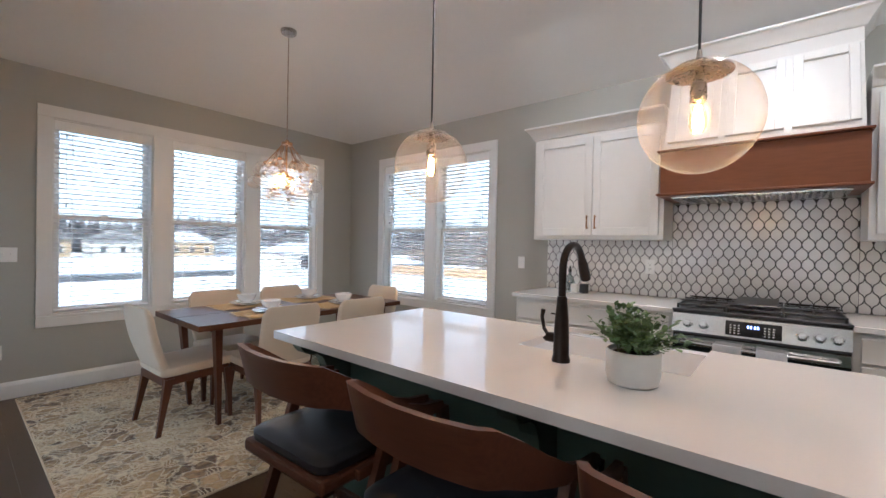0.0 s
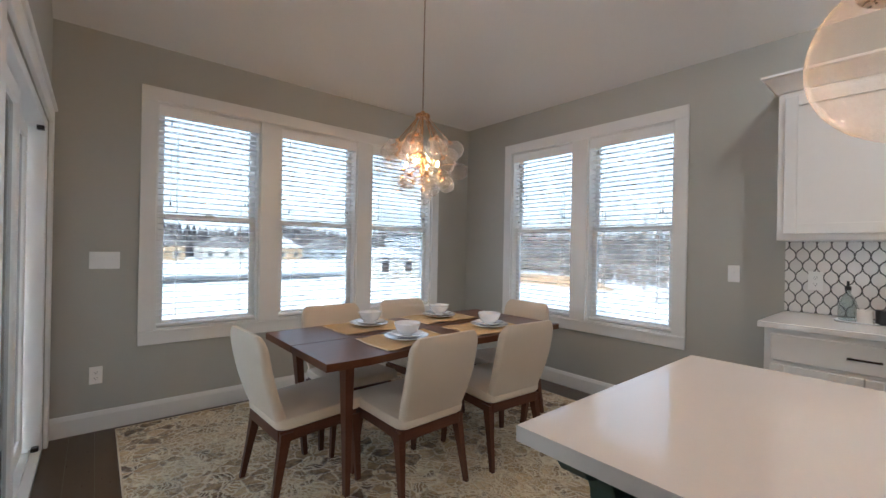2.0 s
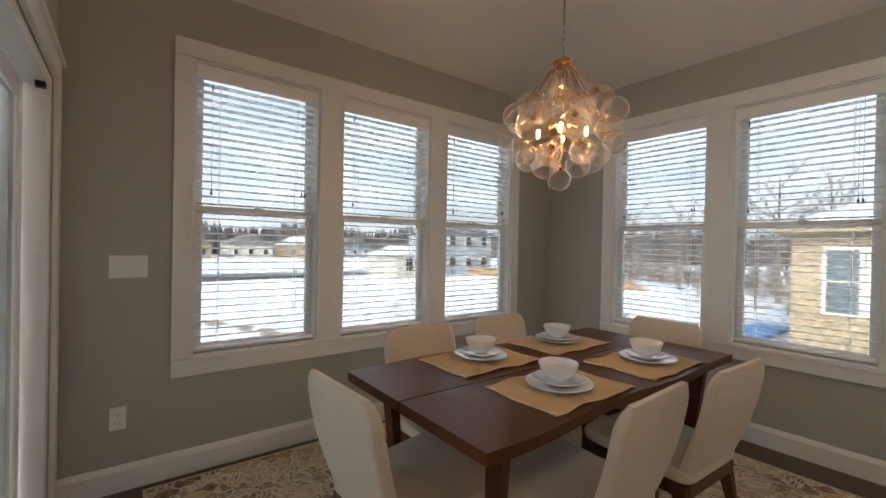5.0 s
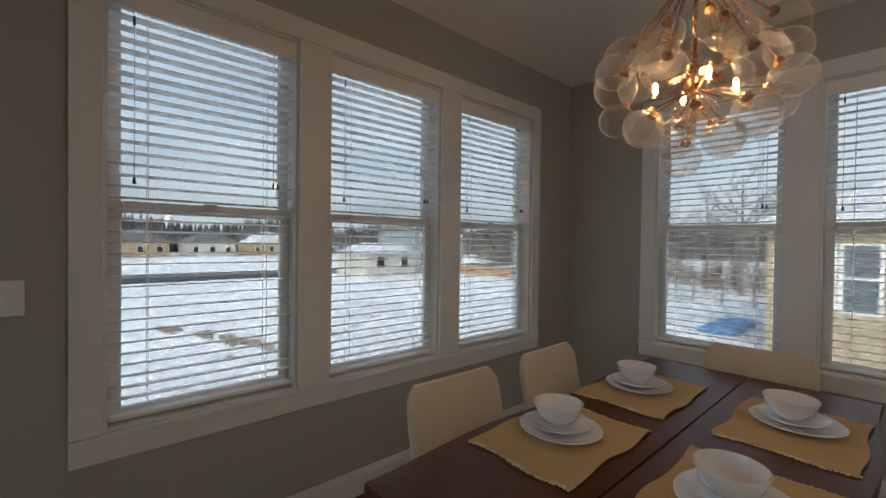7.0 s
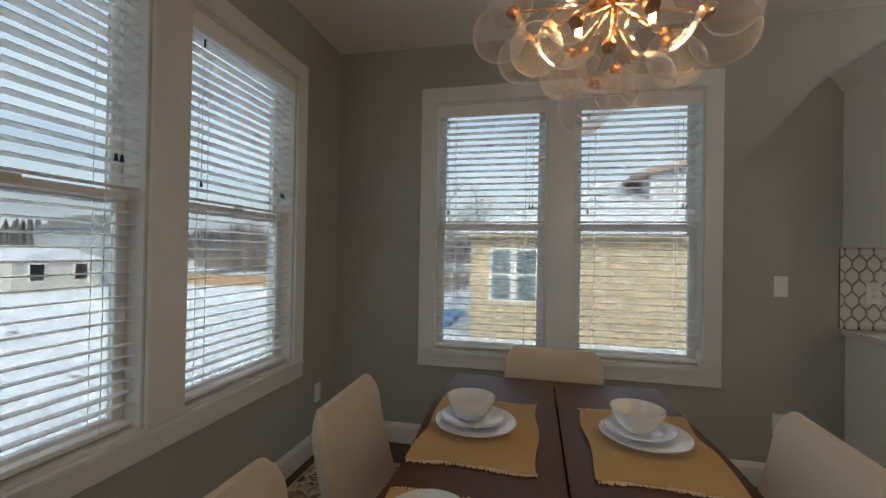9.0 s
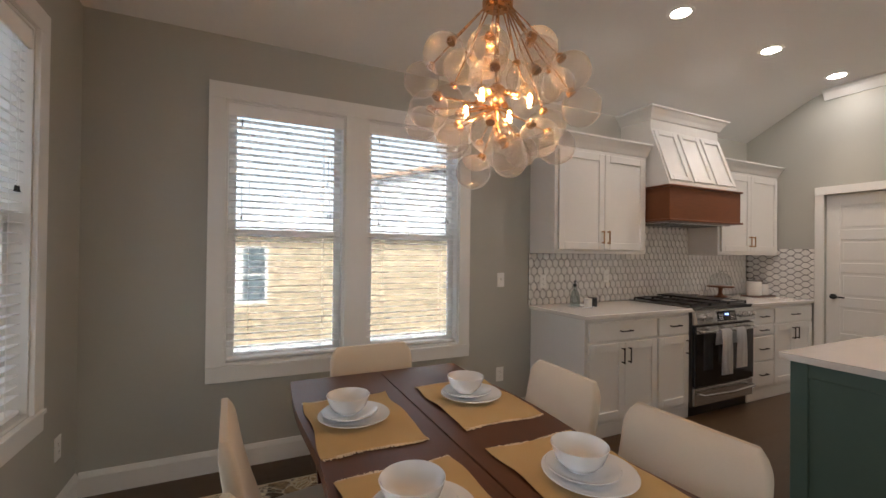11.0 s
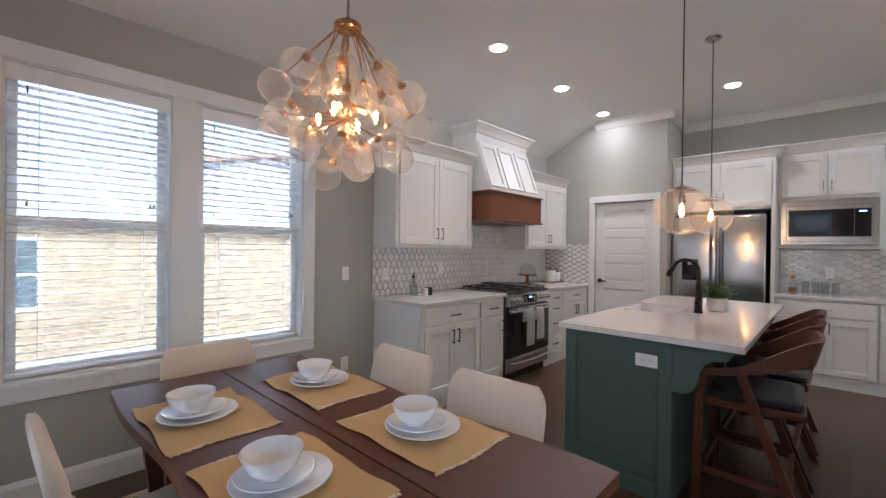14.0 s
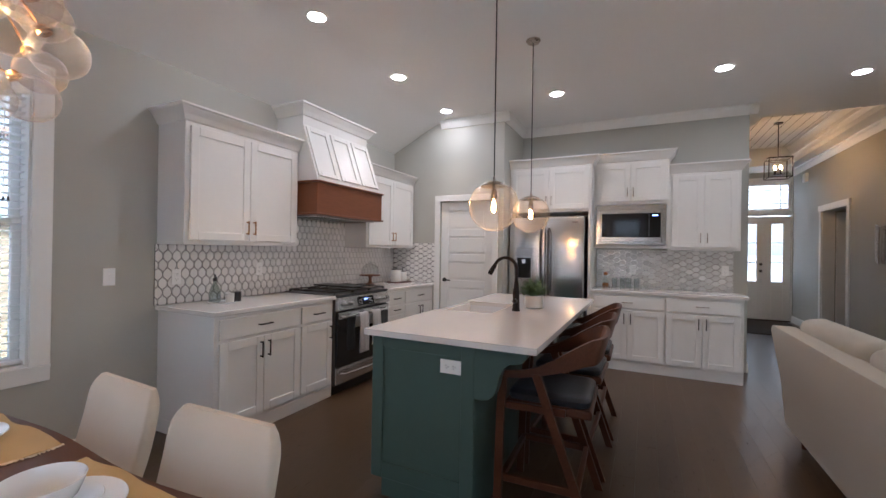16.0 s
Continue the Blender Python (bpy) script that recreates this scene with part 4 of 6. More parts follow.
for k in range(4):
    a = 0.6 + k * math.pi / 2
    p = Vector((0.07 * math.cos(a), 0.07 * math.sin(a), 1.825))
    part("lamp_holder", tube([(0.02 * math.cos(a), 0.02 * math.sin(a), 1.845), tuple(p)], 0.011, 10), BRASS, ch)
    q = p + Vector((0.034 * math.cos(a), 0.034 * math.sin(a), -0.016))
    bulb = part("bulb", lathe([(0, -0.03), (0.012, -0.022), (0.016, -0.004), (0.01, 0.022), (0, 0.028)], 14, Matrix.Translation(q)), ENVELOPE, ch, "clear bulb with a glowing filament", True)
    part("filament", lathe([(0, -0.018), (0.006, -0.012), (0.006, 0.01), (0, 0.016)], 10, Matrix.Translation(q)), BULB, bulb)
    bulb_lamp("chandelier_lamp", (CX + q.x, CY + q.y, q.z - 0.004), 0.1)

# ---- island ----
IX0, IX1, IY0, IY1 = -1.575, 0.66, 0.906, 1.85
BX0, BX1, BY0, BY1 = -1.51, 0.6, 1.225, 1.83
isl = thing("kitchen_island", pose(0, 0, 0), "dark green painted kitchen island with panelled end", "island")
part("body", boxes([(BX0 + 0.02, -0.79, BY0 + 0.02, BY1 - 0.001, 0.1, 0.882), (-0.1, BX1 - 0.02, BY0 + 0.02, BY1 - 0.001, 0.1, 0.882), (-0.79, -0.1, BY0 + 0.02, 1.41, 0.1, 0.882), (-0.79, -0.1, 1.41, BY1 - 0.001, 0.1, 0.66)]), GREEN, isl)
part("toe_kick", boxes([(BX0 + 0.03, BX1 - 0.03, BY0 + 0.03, BY1 - 0.07, 0.0, 0.0995)], 0.001), GREEN, isl)
part("end_panel", boxes([(BX0, BX0 + 0.019, BY0, BY1 - 0.065, 0.0, 0.882), (BX0, BX0 + 0.019, BY1 - 0.0645, BY1, 0.1, 0.882)]), GREEN, isl)
part("end_frame", boxes([(BX0 - 0.012, BX0 - 0.0005, BY0, BY0 + 0.07, 0.0, 0.88), (BX0 - 0.012, BX0 - 0.0005, BY1 - 0.07, BY1, 0.1, 0.88), (BX0 - 0.012, BX0 - 0.0005, BY0 + 0.0705, BY1 - 0.0705, 0.81, 0.88), (BX0 - 0.012, BX0 - 0.0005, BY0 + 0.0705, BY1 - 0.0705, 0.1, 0.19)], 0.003), GREEN, isl)
part("back_panel", boxes([(BX0 + 0.02, BX1 - 0.02, BY0, BY0 + 0.019, 0.0, 0.882)]), GREEN, isl)
part("far_end_panel", boxes([(BX1 - 0.019, BX1, BY0, BY1, 0.0, 0.882)]), GREEN, isl)
corbel = [(BY0 - 0.0005, 0.881), (0.96, 0.881), (0.965, 0.85), (0.985, 0.825), (1.01, 0.815), (1.045, 0.812), (1.075, 0.79), (1.095, 0.75), (1.105, 0.7), (1.12, 0.655), (1.15, 0.627), (1.18, 0.62), (BY0 - 0.0005, 0.62)]
for x in (BX0 - 0.01, -0.5, BX1 - 0.05):
    part("corbel", rounded(prism(corbel, "x", x, x + 0.06), 0.003), GREEN, isl)
for x0, x1 in ((-1.47, -0.84), (-0.06, 0.56)):
    part("cabinet_front", boxes([(x0, x1, BY1, BY1 + 0.019, 0.12, 0.86)], 0.003), GREEN, isl)
part("sink_front", boxes([(-0.82, -0.08, BY1, BY1 + 0.019, 0.12, 0.6)], 0.003), GREEN, isl)
SX0, SX1, SY0, SY1 = -0.7, -0.12, 1.43, 1.835
slab_outline = [(IX0, IY0), (IX1, IY0), (IX1, IY1), (SX1, IY1), (SX1, SY0), (SX0, SY0), (SX0, IY1), (IX0, IY1)]
tagged(part("island_countertop", rounded(prism(slab_outline, "z", 0.883, 0.915), 0.004), QUARTZ), "white quartz countertop with overhang on the green island", "countertop")
sink = tagged(part("sink", boxes([(SX0 - 0.012, SX0, SY0 - 0.012, SY1 - 0.0125, 0.68, 0.8825), (SX1, SX1 + 0.012, SY0 - 0.012, SY1 - 0.0125, 0.68, 0.8825), (SX0, SX1, SY0 - 0.012, SY0, 0.68, 0.8825), (SX0 + 0.002, SX1 - 0.002, SY1 - 0.012, SY1 + 0.04, 0.64, 0.9), (SX0 - 0.012, SX1 + 0.012, SY0 - 0.012, SY1 - 0.0125, 0.665, 0.6795)]), CERAMIC), "white apron-front sink set into the island countertop", "sink")
part("drain", lathe([(0, 0.003), (0.03, 0.003), (0.045, 0.005), (0.047, 0)], 24, pose(-0.44, 1.59, 0.6795)), STEEL, sink)
o = plate(BX0 - 0.002, 1.355, 0.758, "-x", 1, "outlet", True)

# faucet
fa = thing("faucet", pose(-0.475, 1.318, 0.915), "oil-rubbed bronze gooseneck kitchen faucet", "faucet")
part("base", lathe([(0, 0), (0.03, 0), (0.03, 0.008), (0.026, 0.02), (0.0245, 0.09), (0.022, 0.14), (0.0165, 0.2), (0.018, 0.206), (0.0145, 0.215), (0, 0.215)], 24), BRONZE, fa, "", True)
arc = [(0, 0, 0.2)] + [(0, 0, 0.3)] + [(0, 0.085 - 0.085 * math.cos(a), 0.3 + 0.085 * math.sin(a)) for a in [radians(12 * k) for k in range(1, 14)]]
part("neck", tube(arc, 0.0125, 14), BRONZE, fa, "", True)
e0, e1 = Vector(arc[-1]), (Vector(arc[-1]) - Vector(arc[-2])).normalized()
part("spray_head", tube([tuple(e0), tuple(e0 + e1 * 0.01), tuple(e0 + e1 * 0.06), tuple(e0 + e1 * 0.085)], 0.017, 14, [0.0135, 0.016, 0.019, 0.0175]), BRONZE, fa, "", True)
part("handle", tube([(-0.02, 0, 0.075), (-0.05, 0, 0.075), (-0.052, 0.0, 0.078)], 0.017, 14), BRONZE, fa, "", True)
part("lever", tube([(-0.045, 0, 0.08), (-0.062, 0, 0.1), (-0.07, 0, 0.14), (-0.066, 0.0, 0.165)], 0.006, 10, [0.007, 0.006, 0.0065, 0.008]), BRONZE, fa, "", True)

# potted plant
pl = thing("potted_plant", pose(-0.232, 1.246, 0.915), "small green leafy plant in a round white pot", "plant")
part("pot", lathe([(0, 0), (0.055, 0), (0.066, 0.006), (0.071, 0.03), (0.071, 0.09), (0.069, 0.095), (0.065, 0.095), (0.064, 0.085), (0, 0.08)], 32), POT, pl, "", True)
part("soil", lathe([(0, 0.086), (0.0635, 0.084)], 20), SOIL, pl)
lb, sb = bmesh.new(), bmesh.new()
rnd = random.Random(9)
for k in range(90):
    a, tilt = rnd.uniform(0, 6.283), rnd.uniform(0, 1) ** 0.7 * 1.35
    L = rnd.uniform(0.075, 0.125)
    d = Vector((math.sin(tilt) * math.cos(a), math.sin(tilt) * math.sin(a), math.cos(tilt)))
    base = Vector((rnd.uniform(-0.035, 0.035), rnd.uniform(-0.035, 0.035), 0.085))
    tip = base + d * L + Vector((0, 0, 0.01))
    if k % 2 == 0:
        join(sb, tube([tuple(base), tuple((base + tip) / 2 + Vector((0, 0, 0.01))), tuple(tip)], 0.0012, 5))
    for q in range(9):
        f = 0.3 + 0.7 * q / 8
        c = base + (tip - base) * f
        ld_ = (d * 0.6 + Vector((rnd.uniform(-1, 1), rnd.uniform(-1, 1), rnd.uniform(-0.3, 0.8)))).normalized()
        side = ld_.cross(Vector((0, 0, 1))).normalized() if abs(ld_.z) < 0.95 else Vector((1, 0, 0))
        nrm = side.cross(ld_)
        l, w = rnd.uniform(0.016, 0.027), rnd.uniform(0.006, 0.0095)
        rows = [c, c + ld_ * l * 0.4 + side * w + nrm * 0.002, c + ld_ * l * 0.8 + side * w * 0.75, c + ld_ * l - nrm * 0.003, c + ld_ * l * 0.8 - side * w * 0.75, c + ld_ * l * 0.4 - side * w + nrm * 0.002]
        lb.faces.new([lb.verts.new(p) for p in rows])
part("leaves", lb, LEAF, pl, "many small oval green leaves")
part("stems", sb, LEAF, pl)


def pendant(x, y, zc):
    p = thing("pendant_light", pose(x, y, 0), "clear glass globe pendant with a lit filament bulb", "pendant light", "pendants over the island")
    r = 0.15
    part("canopy", lathe([(0, ZC - 0.022), (0.045, ZC - 0.022), (0.058, ZC - 0.008), (0.058, ZC), (0, ZC)], 28), NICKEL, p, "", True)
    part("cord", tube([(0, 0, zc + r + 0.02), (0, 0, ZC - 0.015)], 0.0038, 8), BLACK, p)
    part("cap", lathe([(0, zc + 0.155), (0.02, zc + 0.152), (0.06, zc + 0.139), (0.081, zc + 0.122), (0.081, zc + 0.118), (0.06, zc + 0.13), (0, zc + 0.138)], 32), NICKEL, p, "", True)
    part("stem", lathe([(0, zc + 0.185), (0.006, zc + 0.182), (0.009, zc + 0.15), (0, zc + 0.15)], 14), NICKEL, p)
    part("socket", lathe([(0, zc + 0.14), (0.012, zc + 0.14), (0.013, zc + 0.1), (0.02, zc + 0.09), (0.021, zc + 0.045), (0.017, zc + 0.042), (0, zc + 0.042)], 20), NICKEL, p)
    bulb = part("bulb", lathe([(0, zc - 0.045), (0.015, zc - 0.04), (0.0225, zc - 0.02), (0.02, zc + 0.01), (0.012, zc + 0.04), (0, zc + 0.042)], 18), ENVELOPE, p, "clear bulb with a glowing filament", True)
    part("filament", lathe([(0, zc - 0.036), (0.011, zc - 0.03), (0.013, zc - 0.008), (0.007, zc + 0.03), (0, zc + 0.034)], 12), BULB, bulb)
    bulb_lamp("pendant_lamp", (x, y, zc - 0.012), 0.3)
    prof = [(r * math.sin(radians(a)), zc + r * math.cos(radians(a))) for a in [34 + (180 - 34) * k / 26 for k in range(27)]]
    g = part("globe", lathe([(max(q, 0), z) for q, z in prof], 48), GLOBE, p, "clear seeded glass globe", True)
    g.visible_shadow = False
    return p


pendant(-1.05, 1.3, 1.617)
pendant(-0.1, 1.315, 1.648)


def bar_stool():
    """Faces +y (the island); the curved back is at -y."""
    s = thing("bar_stool", None, "walnut counter stool with curved back and black leather seat", "stool", "stools at the island")
    cushion = []
    for z, g in ((0.6, -0.006), (0.608, 0.0), (0.63, 0.0), (0.642, -0.012), (0.646, -0.05)):
        cushion.append([(x, y - 0.01, z) for x, y in rounded_rect(0.43 + 2 * g, 0.4 + 2 * g, 0.05)])
    part("seat", loft(cushion), LEATHER, s, "black leather seat pad", True)
    part("seat_frame", boxes([(-0.225, 0.225, -0.22, 0.2, 0.555, 0.599)], 0.012, 2), WALNUT, s)
    side = ((0.19, 0.268, 0.757, 0.036), (0.1, 0.266, 0.768, 0.036), (0.03, 0.262, 0.79, 0.045), (-0.06, 0.252, 0.84, 0.075), (-0.14, 0.238, 0.892, 0.11), (-0.215, 0.217, 0.934, 0.128), (-0.248, 0.2, 0.942, 0.13), (-0.258, 0.18, 0.943, 0.13), (-0.272, 0.1, 0.941, 0.13))
    plan = [(x, y, z, h) for y, x, z, h in side] + [(0.0, -0.278, 0.94, 0.13)] + [(-x, y, z, h) for y, x, z, h in reversed(side)]
    back = []
    for k, (x, y, ztop, h) in enumerate(plan):
        p, q = plan[max(k - 1, 0)], plan[min(k + 1, len(plan) - 1)]
        tx, ty = q[0] - p[0], q[1] - p[1]
        ln = math.hypot(tx, ty)
        nx, ny = ty / ln * 0.012, -tx / ln * 0.012
        lean = 0.035 * (h - 0.036) / 0.094
        back.append([(x * (1 - lean * 0.5) + nx, y + ny + lean, ztop - h), (x * (1 - lean * 0.5) - nx, y - ny + lean, ztop - h), (x - nx * 0.8, y - ny * 0.8, ztop), (x + nx * 0.8, y + ny * 0.8, ztop)])
    part("backrest", rounded(loft(back), 0.004, 2, 50), WALNUT, s, "curved walnut back and arms", True)
    for sx in (-1, 1):
        front = [[(sx * (0.25 + o) - 0.013, y - 0.02, z), (sx * (0.25 + o) + 0.013, y - 0.02, z), (sx * (0.25 + o) + 0.013, y + 0.02, z), (sx * (0.25 + o) - 0.013, y + 0.02, z)] for o, y, z in ((0.0, 0.225, 0.0), (0.01, 0.21, 0.56), (0.018, 0.195, 0.735))]
        part("front_leg", rounded(loft(front), 0.004), WALNUT, s)
        rear = [[(sx * (0.243 + o) - 0.013, y - 0.021, z), (sx * (0.243 + o) + 0.013, y - 0.021, z), (sx * (0.243 + o) + 0.013, y + 0.021, z), (sx * (0.243 + o) - 0.013, y + 0.021, z)] for o, y, z in ((0.0, -0.23, 0.0), (0.012, -0.045, 0.52), (0.02, 0.035, 0.755))]
        part("rear_leg", rounded(loft(rear), 0.004), WALNUT, s)
        part("side_rail", boxes([(sx * 0.25 - 0.011, sx * 0.25 + 0.011, -0.165, 0.195, 0.2, 0.235)], 0.003), WALNUT, s)
        part("seat_bracket", boxes([(sx * 0.235 - 0.012, sx * 0.235 + 0.012, -0.1, 0.19, 0.56, 0.595)], 0.003), WALNUT, s)
    part("foot_rail", boxes([(-0.25, 0.25, 0.19, 0.215, 0.2, 0.235)], 0.003), WALNUT, s)
    part("back_rail", boxes([(-0.235, 0.235, -0.17, -0.145, 0.2, 0.235)], 0.003), WALNUT, s)
    return s


stool = bar_stool()
stool.matrix_world = pose(-1.15, 0.918, 0, 0, 0, 2)
for x, r in ((-0.55, -1), (0.05, 1)):
    copy_thing(stool, pose(x, 0.918, 0, 0, 0, r))

# ---- kitchen ----
def handle_v(parent, x, y, z, length=0.11, mat=None):
    """An upright bar pull on a front that faces -y."""
    b = boxes([(x - 0.005, x + 0.005, y - 0.032, y - 0.024, z - length / 2, z + length / 2), (x - 0.004, x + 0.004, y - 0.024, y, z - length / 2 + 0.004, z - length / 2 + 0.014), (x - 0.004, x + 0.004, y - 0.024, y, z + length / 2 - 0.014, z + length / 2 - 0.004)], 0.0015)
    return part("handle", b, mat or NICKEL, parent, "slim metal bar handle")


def handle_h(parent, x, y, z, length=0.12, mat=None):
    b = boxes([(x - length / 2, x + length / 2, y - 0.032, y - 0.024, z - 0.005, z + 0.005), (x - length / 2 + 0.004, x - length / 2 + 0.014, y - 0.024, y, z - 0.004, z + 0.004), (x + length / 2 - 0.014, x + length / 2 - 0.004, y - 0.024, y, z - 0.004, z + 0.004)], 0.0015)
    return part("handle", b, mat or NICKEL, parent, "slim metal bar handle")


def shaker(parent, x0, x1, z0, z1, y, name="door", rail=0.06):
    """A framed front that faces -y, its back at y."""
    d = part(name, boxes([(x0, x0 + rail, y - 0.02, y, z0, z1), (x1 - rail, x1, y - 0.02, y, z0, z1), (x0 + rail, x1 - rail, y - 0.02, y, z1 - rail, z1), (x0 + rail, x1 - rail, y - 0.02, y, z0, z0 + rail)], 0.0025), CAB, parent)
    part("panel", boxes([(x0 + rail - 0.004, x1 - rail + 0.004, y - 0.0105, y - 0.001, z0 + rail - 0.004, z1 - rail + 0.004)]), CAB, d)
    return d


def slab(parent, x0, x1, z0, z1, y):
    return part("drawer", boxes([(x0, x1, y - 0.02, y, z0, z1)], 0.004), CAB, parent)


def cab_crown(x0, x1, y0, y1, z, h=0.105, out=0.075, left=True, right=True):
    """Flared top moulding round a cabinet whose front is at y0."""
    l, r = (out if left else 0), (out if right else 0)
    prof = [(0, 0), (0.012, 0.006), (0.03, 0.04), (0.06, 0.085), (out, 0.092), (out, h)]
    secs = []
    for u, q in prof:
        secs.append([(x0 - u * (l / out), y0 - u, z + q), (x1 + u * (r / out), y0 - u, z + q), (x1 + u * (r / out), y1, z + q), (x0 - u * (l / out), y1, z + q)])
    return loft(secs)


def upper_cabinet(m, w, d, z0, z1, doors, label, left=True, right=True, handle_low=True, crown_h=0.105):
    c = thing("wall_cabinet", m, label, "cabinet", "white kitchen cabinets")
    part("body", boxes([(0, w, 0, d, z0, z1)], 0.002), CAB, c)
    part("crown", cab_crown(0, w, 0, d, z1, crown_h, left=left, right=right), CAB, c)
    dw = (w - 0.06) / doors
    for i in range(doors):
        x0 = 0.03 + i * dw + 0.002
        dd = shaker(c, x0, x0 + dw - 0.004, z0 + 0.035, z1 - 0.03, -0.0005)
        hx = x0 + dw - 0.034 if i % 2 == 0 else x0 + 0.03
        handle_v(dd, hx, -0.0205, z0 + 0.14 if handle_low else (z0 + z1) / 2, 0.11, BRASS if d < 0.32 else NICKEL)
    return c


def base_cabinet(m, w, d, fronts, label):
    """fronts: list of (x0, x1, kind); the kinds are door2, door1, drawers, wide."""
    c = thing("base_cabinet", m, label, "cabinet", "white kitchen cabinets")
    part("body", boxes([(0, w, 0, d, 0.1, 0.882)], 0.002), CAB, c)
    part("toe_kick", boxes([(0, w, 0.0, d, 0.0, 0.0995)], 0.002), CAB, c)
    for x0, x1, k in fronts:
        if k == "drawers":
            for z0, z1 in ((0.13, 0.36), (0.375, 0.6), (0.615, 0.71), (0.725, 0.855)):
                s = slab(c, x0, x1, z0, z1, -0.0005)
                handle_h(s, (x0 + x1) / 2, -0.0205, (z0 + z1) / 2, 0.12, BRONZE)
            continue
        s = slab(c, x0, x1, 0.715, 0.855, -0.0005)
        handle_h(s, (x0 + x1) / 2, -0.0205, 0.785, 0.12, BRONZE if k != "wide" else NICKEL)
        n = 1 if k == "door1" else 2
        dw = (x1 - x0 + 0.004) / n
        for i in range(n):
            a = x0 + i * dw
            dd = shaker(c, a, a + dw - 0.004, 0.13, 0.695, -0.0005)
            handle_v(dd, a + dw - 0.036 if i % 2 == 0 else a + 0.032, -0.0205, 0.6, 0.12, BRONZE)
    return c


UD = 0.315
upper_cabinet(pose(-1.637, YN - UD, 0), 1.035, UD - 0.001, 1.36, 2.225, 2, "white shaker wall cabinet with two doors beside the range hood", True, False)
upper_cabinet(pose(0.44, YN - UD, 0), XPAN - 0.441, UD - 0.001, 1.365, 2.225, 2, "white shaker wall cabinet with two doors beside the range hood", False, False)
BDY = 3.035
base_cabinet(pose(-1.62, BDY, 0), 1.155, YN - BDY - 0.001, ((0.03, 0.745, "door2"), (0.765, 1.13, "door1")), "white base cabinet with drawers and shaker doors")
base_cabinet(pose(0.365, BDY, 0), XPAN - 0.366, YN - BDY - 0.001, ((0.03, 0.4, "drawers"), (0.42, 1.1, "door2")), "white base cabinet with drawers and shaker doors")
ct = boxes([(-1.645, -0.463, BDY - 0.035, YN - 0.0125, 0.883, 0.915)], 0.003)
tagged(part("countertop", ct, QUARTZ), "white quartz countertop along the range wall", "countertop")
tagged(part("countertop", boxes([(0.363, XPAN - 0.0125, BDY - 0.035, YN - 0.0125, 0.883, 0.915)], 0.003), QUARTZ), "white quartz countertop along the range wall", "countertop")

# range hood
HX0, HX1 = -0.585, 0.425
hood = thing("range_hood", pose(0, 0, 0), "white panelled range hood with a brown wood band", "range hood")
hb = loft([[(HX0 + 0.02, YN - 0.001, z), (HX0 + 0.02, y, z), (HX1 - 0.02, y, z), (HX1 - 0.02, YN - 0.001, z)] for z, y in ((1.95, 3.15), (1.985, 3.15), (2.5, 3.335), (2.58, 3.335))])
part("body", hb, CAB, hood)
crn = cab_crown(HX0 + 0.02, HX1 - 0.02, 3.335, YN - 0.001, 2.58, 0.105)
part("crown", crn, CAB, hood)
slope = math.atan2(2.5 - 1.985, 3.335 - 3.15)
for i in range(3):
    w = (HX1 - HX0 - 0.04) / 3
    x0 = HX0 + 0.02 + i * w + 0.018
    L = math.hypot(2.5 - 1.985, 0.185) - 0.05
    rails = boxes([(0, 0.045, -0.016, -0.0005, 0, L), (w - 0.081, w - 0.036, -0.016, -0.0005, 0, L), (0.0455, w - 0.0815, -0.016, -0.0005, L - 0.045, L), (0.0455, w - 0.0815, -0.016, -0.0005, 0, 0.045)], 0.003)
    rails.transform(pose(x0, 3.15, 1.985) @ pose(0, 0, 0, -(90 - math.degrees(slope)), 0, 0) @ pose(0, 0, 0.025))
    part("front_panel", rails, CAB, hood)
part("wood_band", boxes([(HX0, HX1, 3.13, YN - 0.001, 1.672, 1.948)], 0.004), HOODWOOD, hood, "brown stained wood band")
part("band_moulding", boxes([(HX0 - 0.02, HX1 + 0.012, 3.11, YN - 0.001, 1.9485, 1.964), (HX0 - 0.02, HX1 + 0.012, 3.11, YN - 0.001, 1.654, 1.6715)], 0.004), HOODWOOD, hood)
vent = part("insert", boxes([(HX0 + 0.06, HX1 - 0.06, 3.19, YN - 0.06, 1.64, 1.6535)], 0.001), STEEL, hood, "steel vent insert under the hood")
for i in range(24):
    part("slat", boxes([(HX0 + 0.12 + i * 0.031, HX0 + 0.135 + i * 0.031, 3.24, 3.5, 1.634, 1.6395)], 0.001), DARKSTEEL, vent)

# gas range
RX0, RX1 = -0.461, 0.361
rg = thing("gas_range", pose(0, 0, 0), "stainless steel slide-in gas range with black grates", "range")
part("body", boxes([(RX0, RX1, 3.01, YN - 0.02, 0.09, 0.905)], 0.003), DARKSTEEL, rg)
part("kick_plate", boxes([(RX0 + 0.01, RX1 - 0.01, 3.04, YN - 0.05, 0.0, 0.0895)]), BLACK, rg)
part("drawer", boxes([(RX0 + 0.003, RX1 - 0.003, 2.982, 3.0095, 0.1, 0.25)], 0.006, 2), STEEL, rg)
dr = part("oven_door", boxes([(RX0 + 0.003, RX1 - 0.003, 2.975, 3.0095, 0.26, 0.765)], 0.006, 2), BLACKGLASS, rg, "black glass oven door")
part("door_trim", boxes([(RX0 + 0.004, RX1 - 0.004, 2.97, 2.9745, 0.7, 0.762)], 0.002), STEEL, dr)
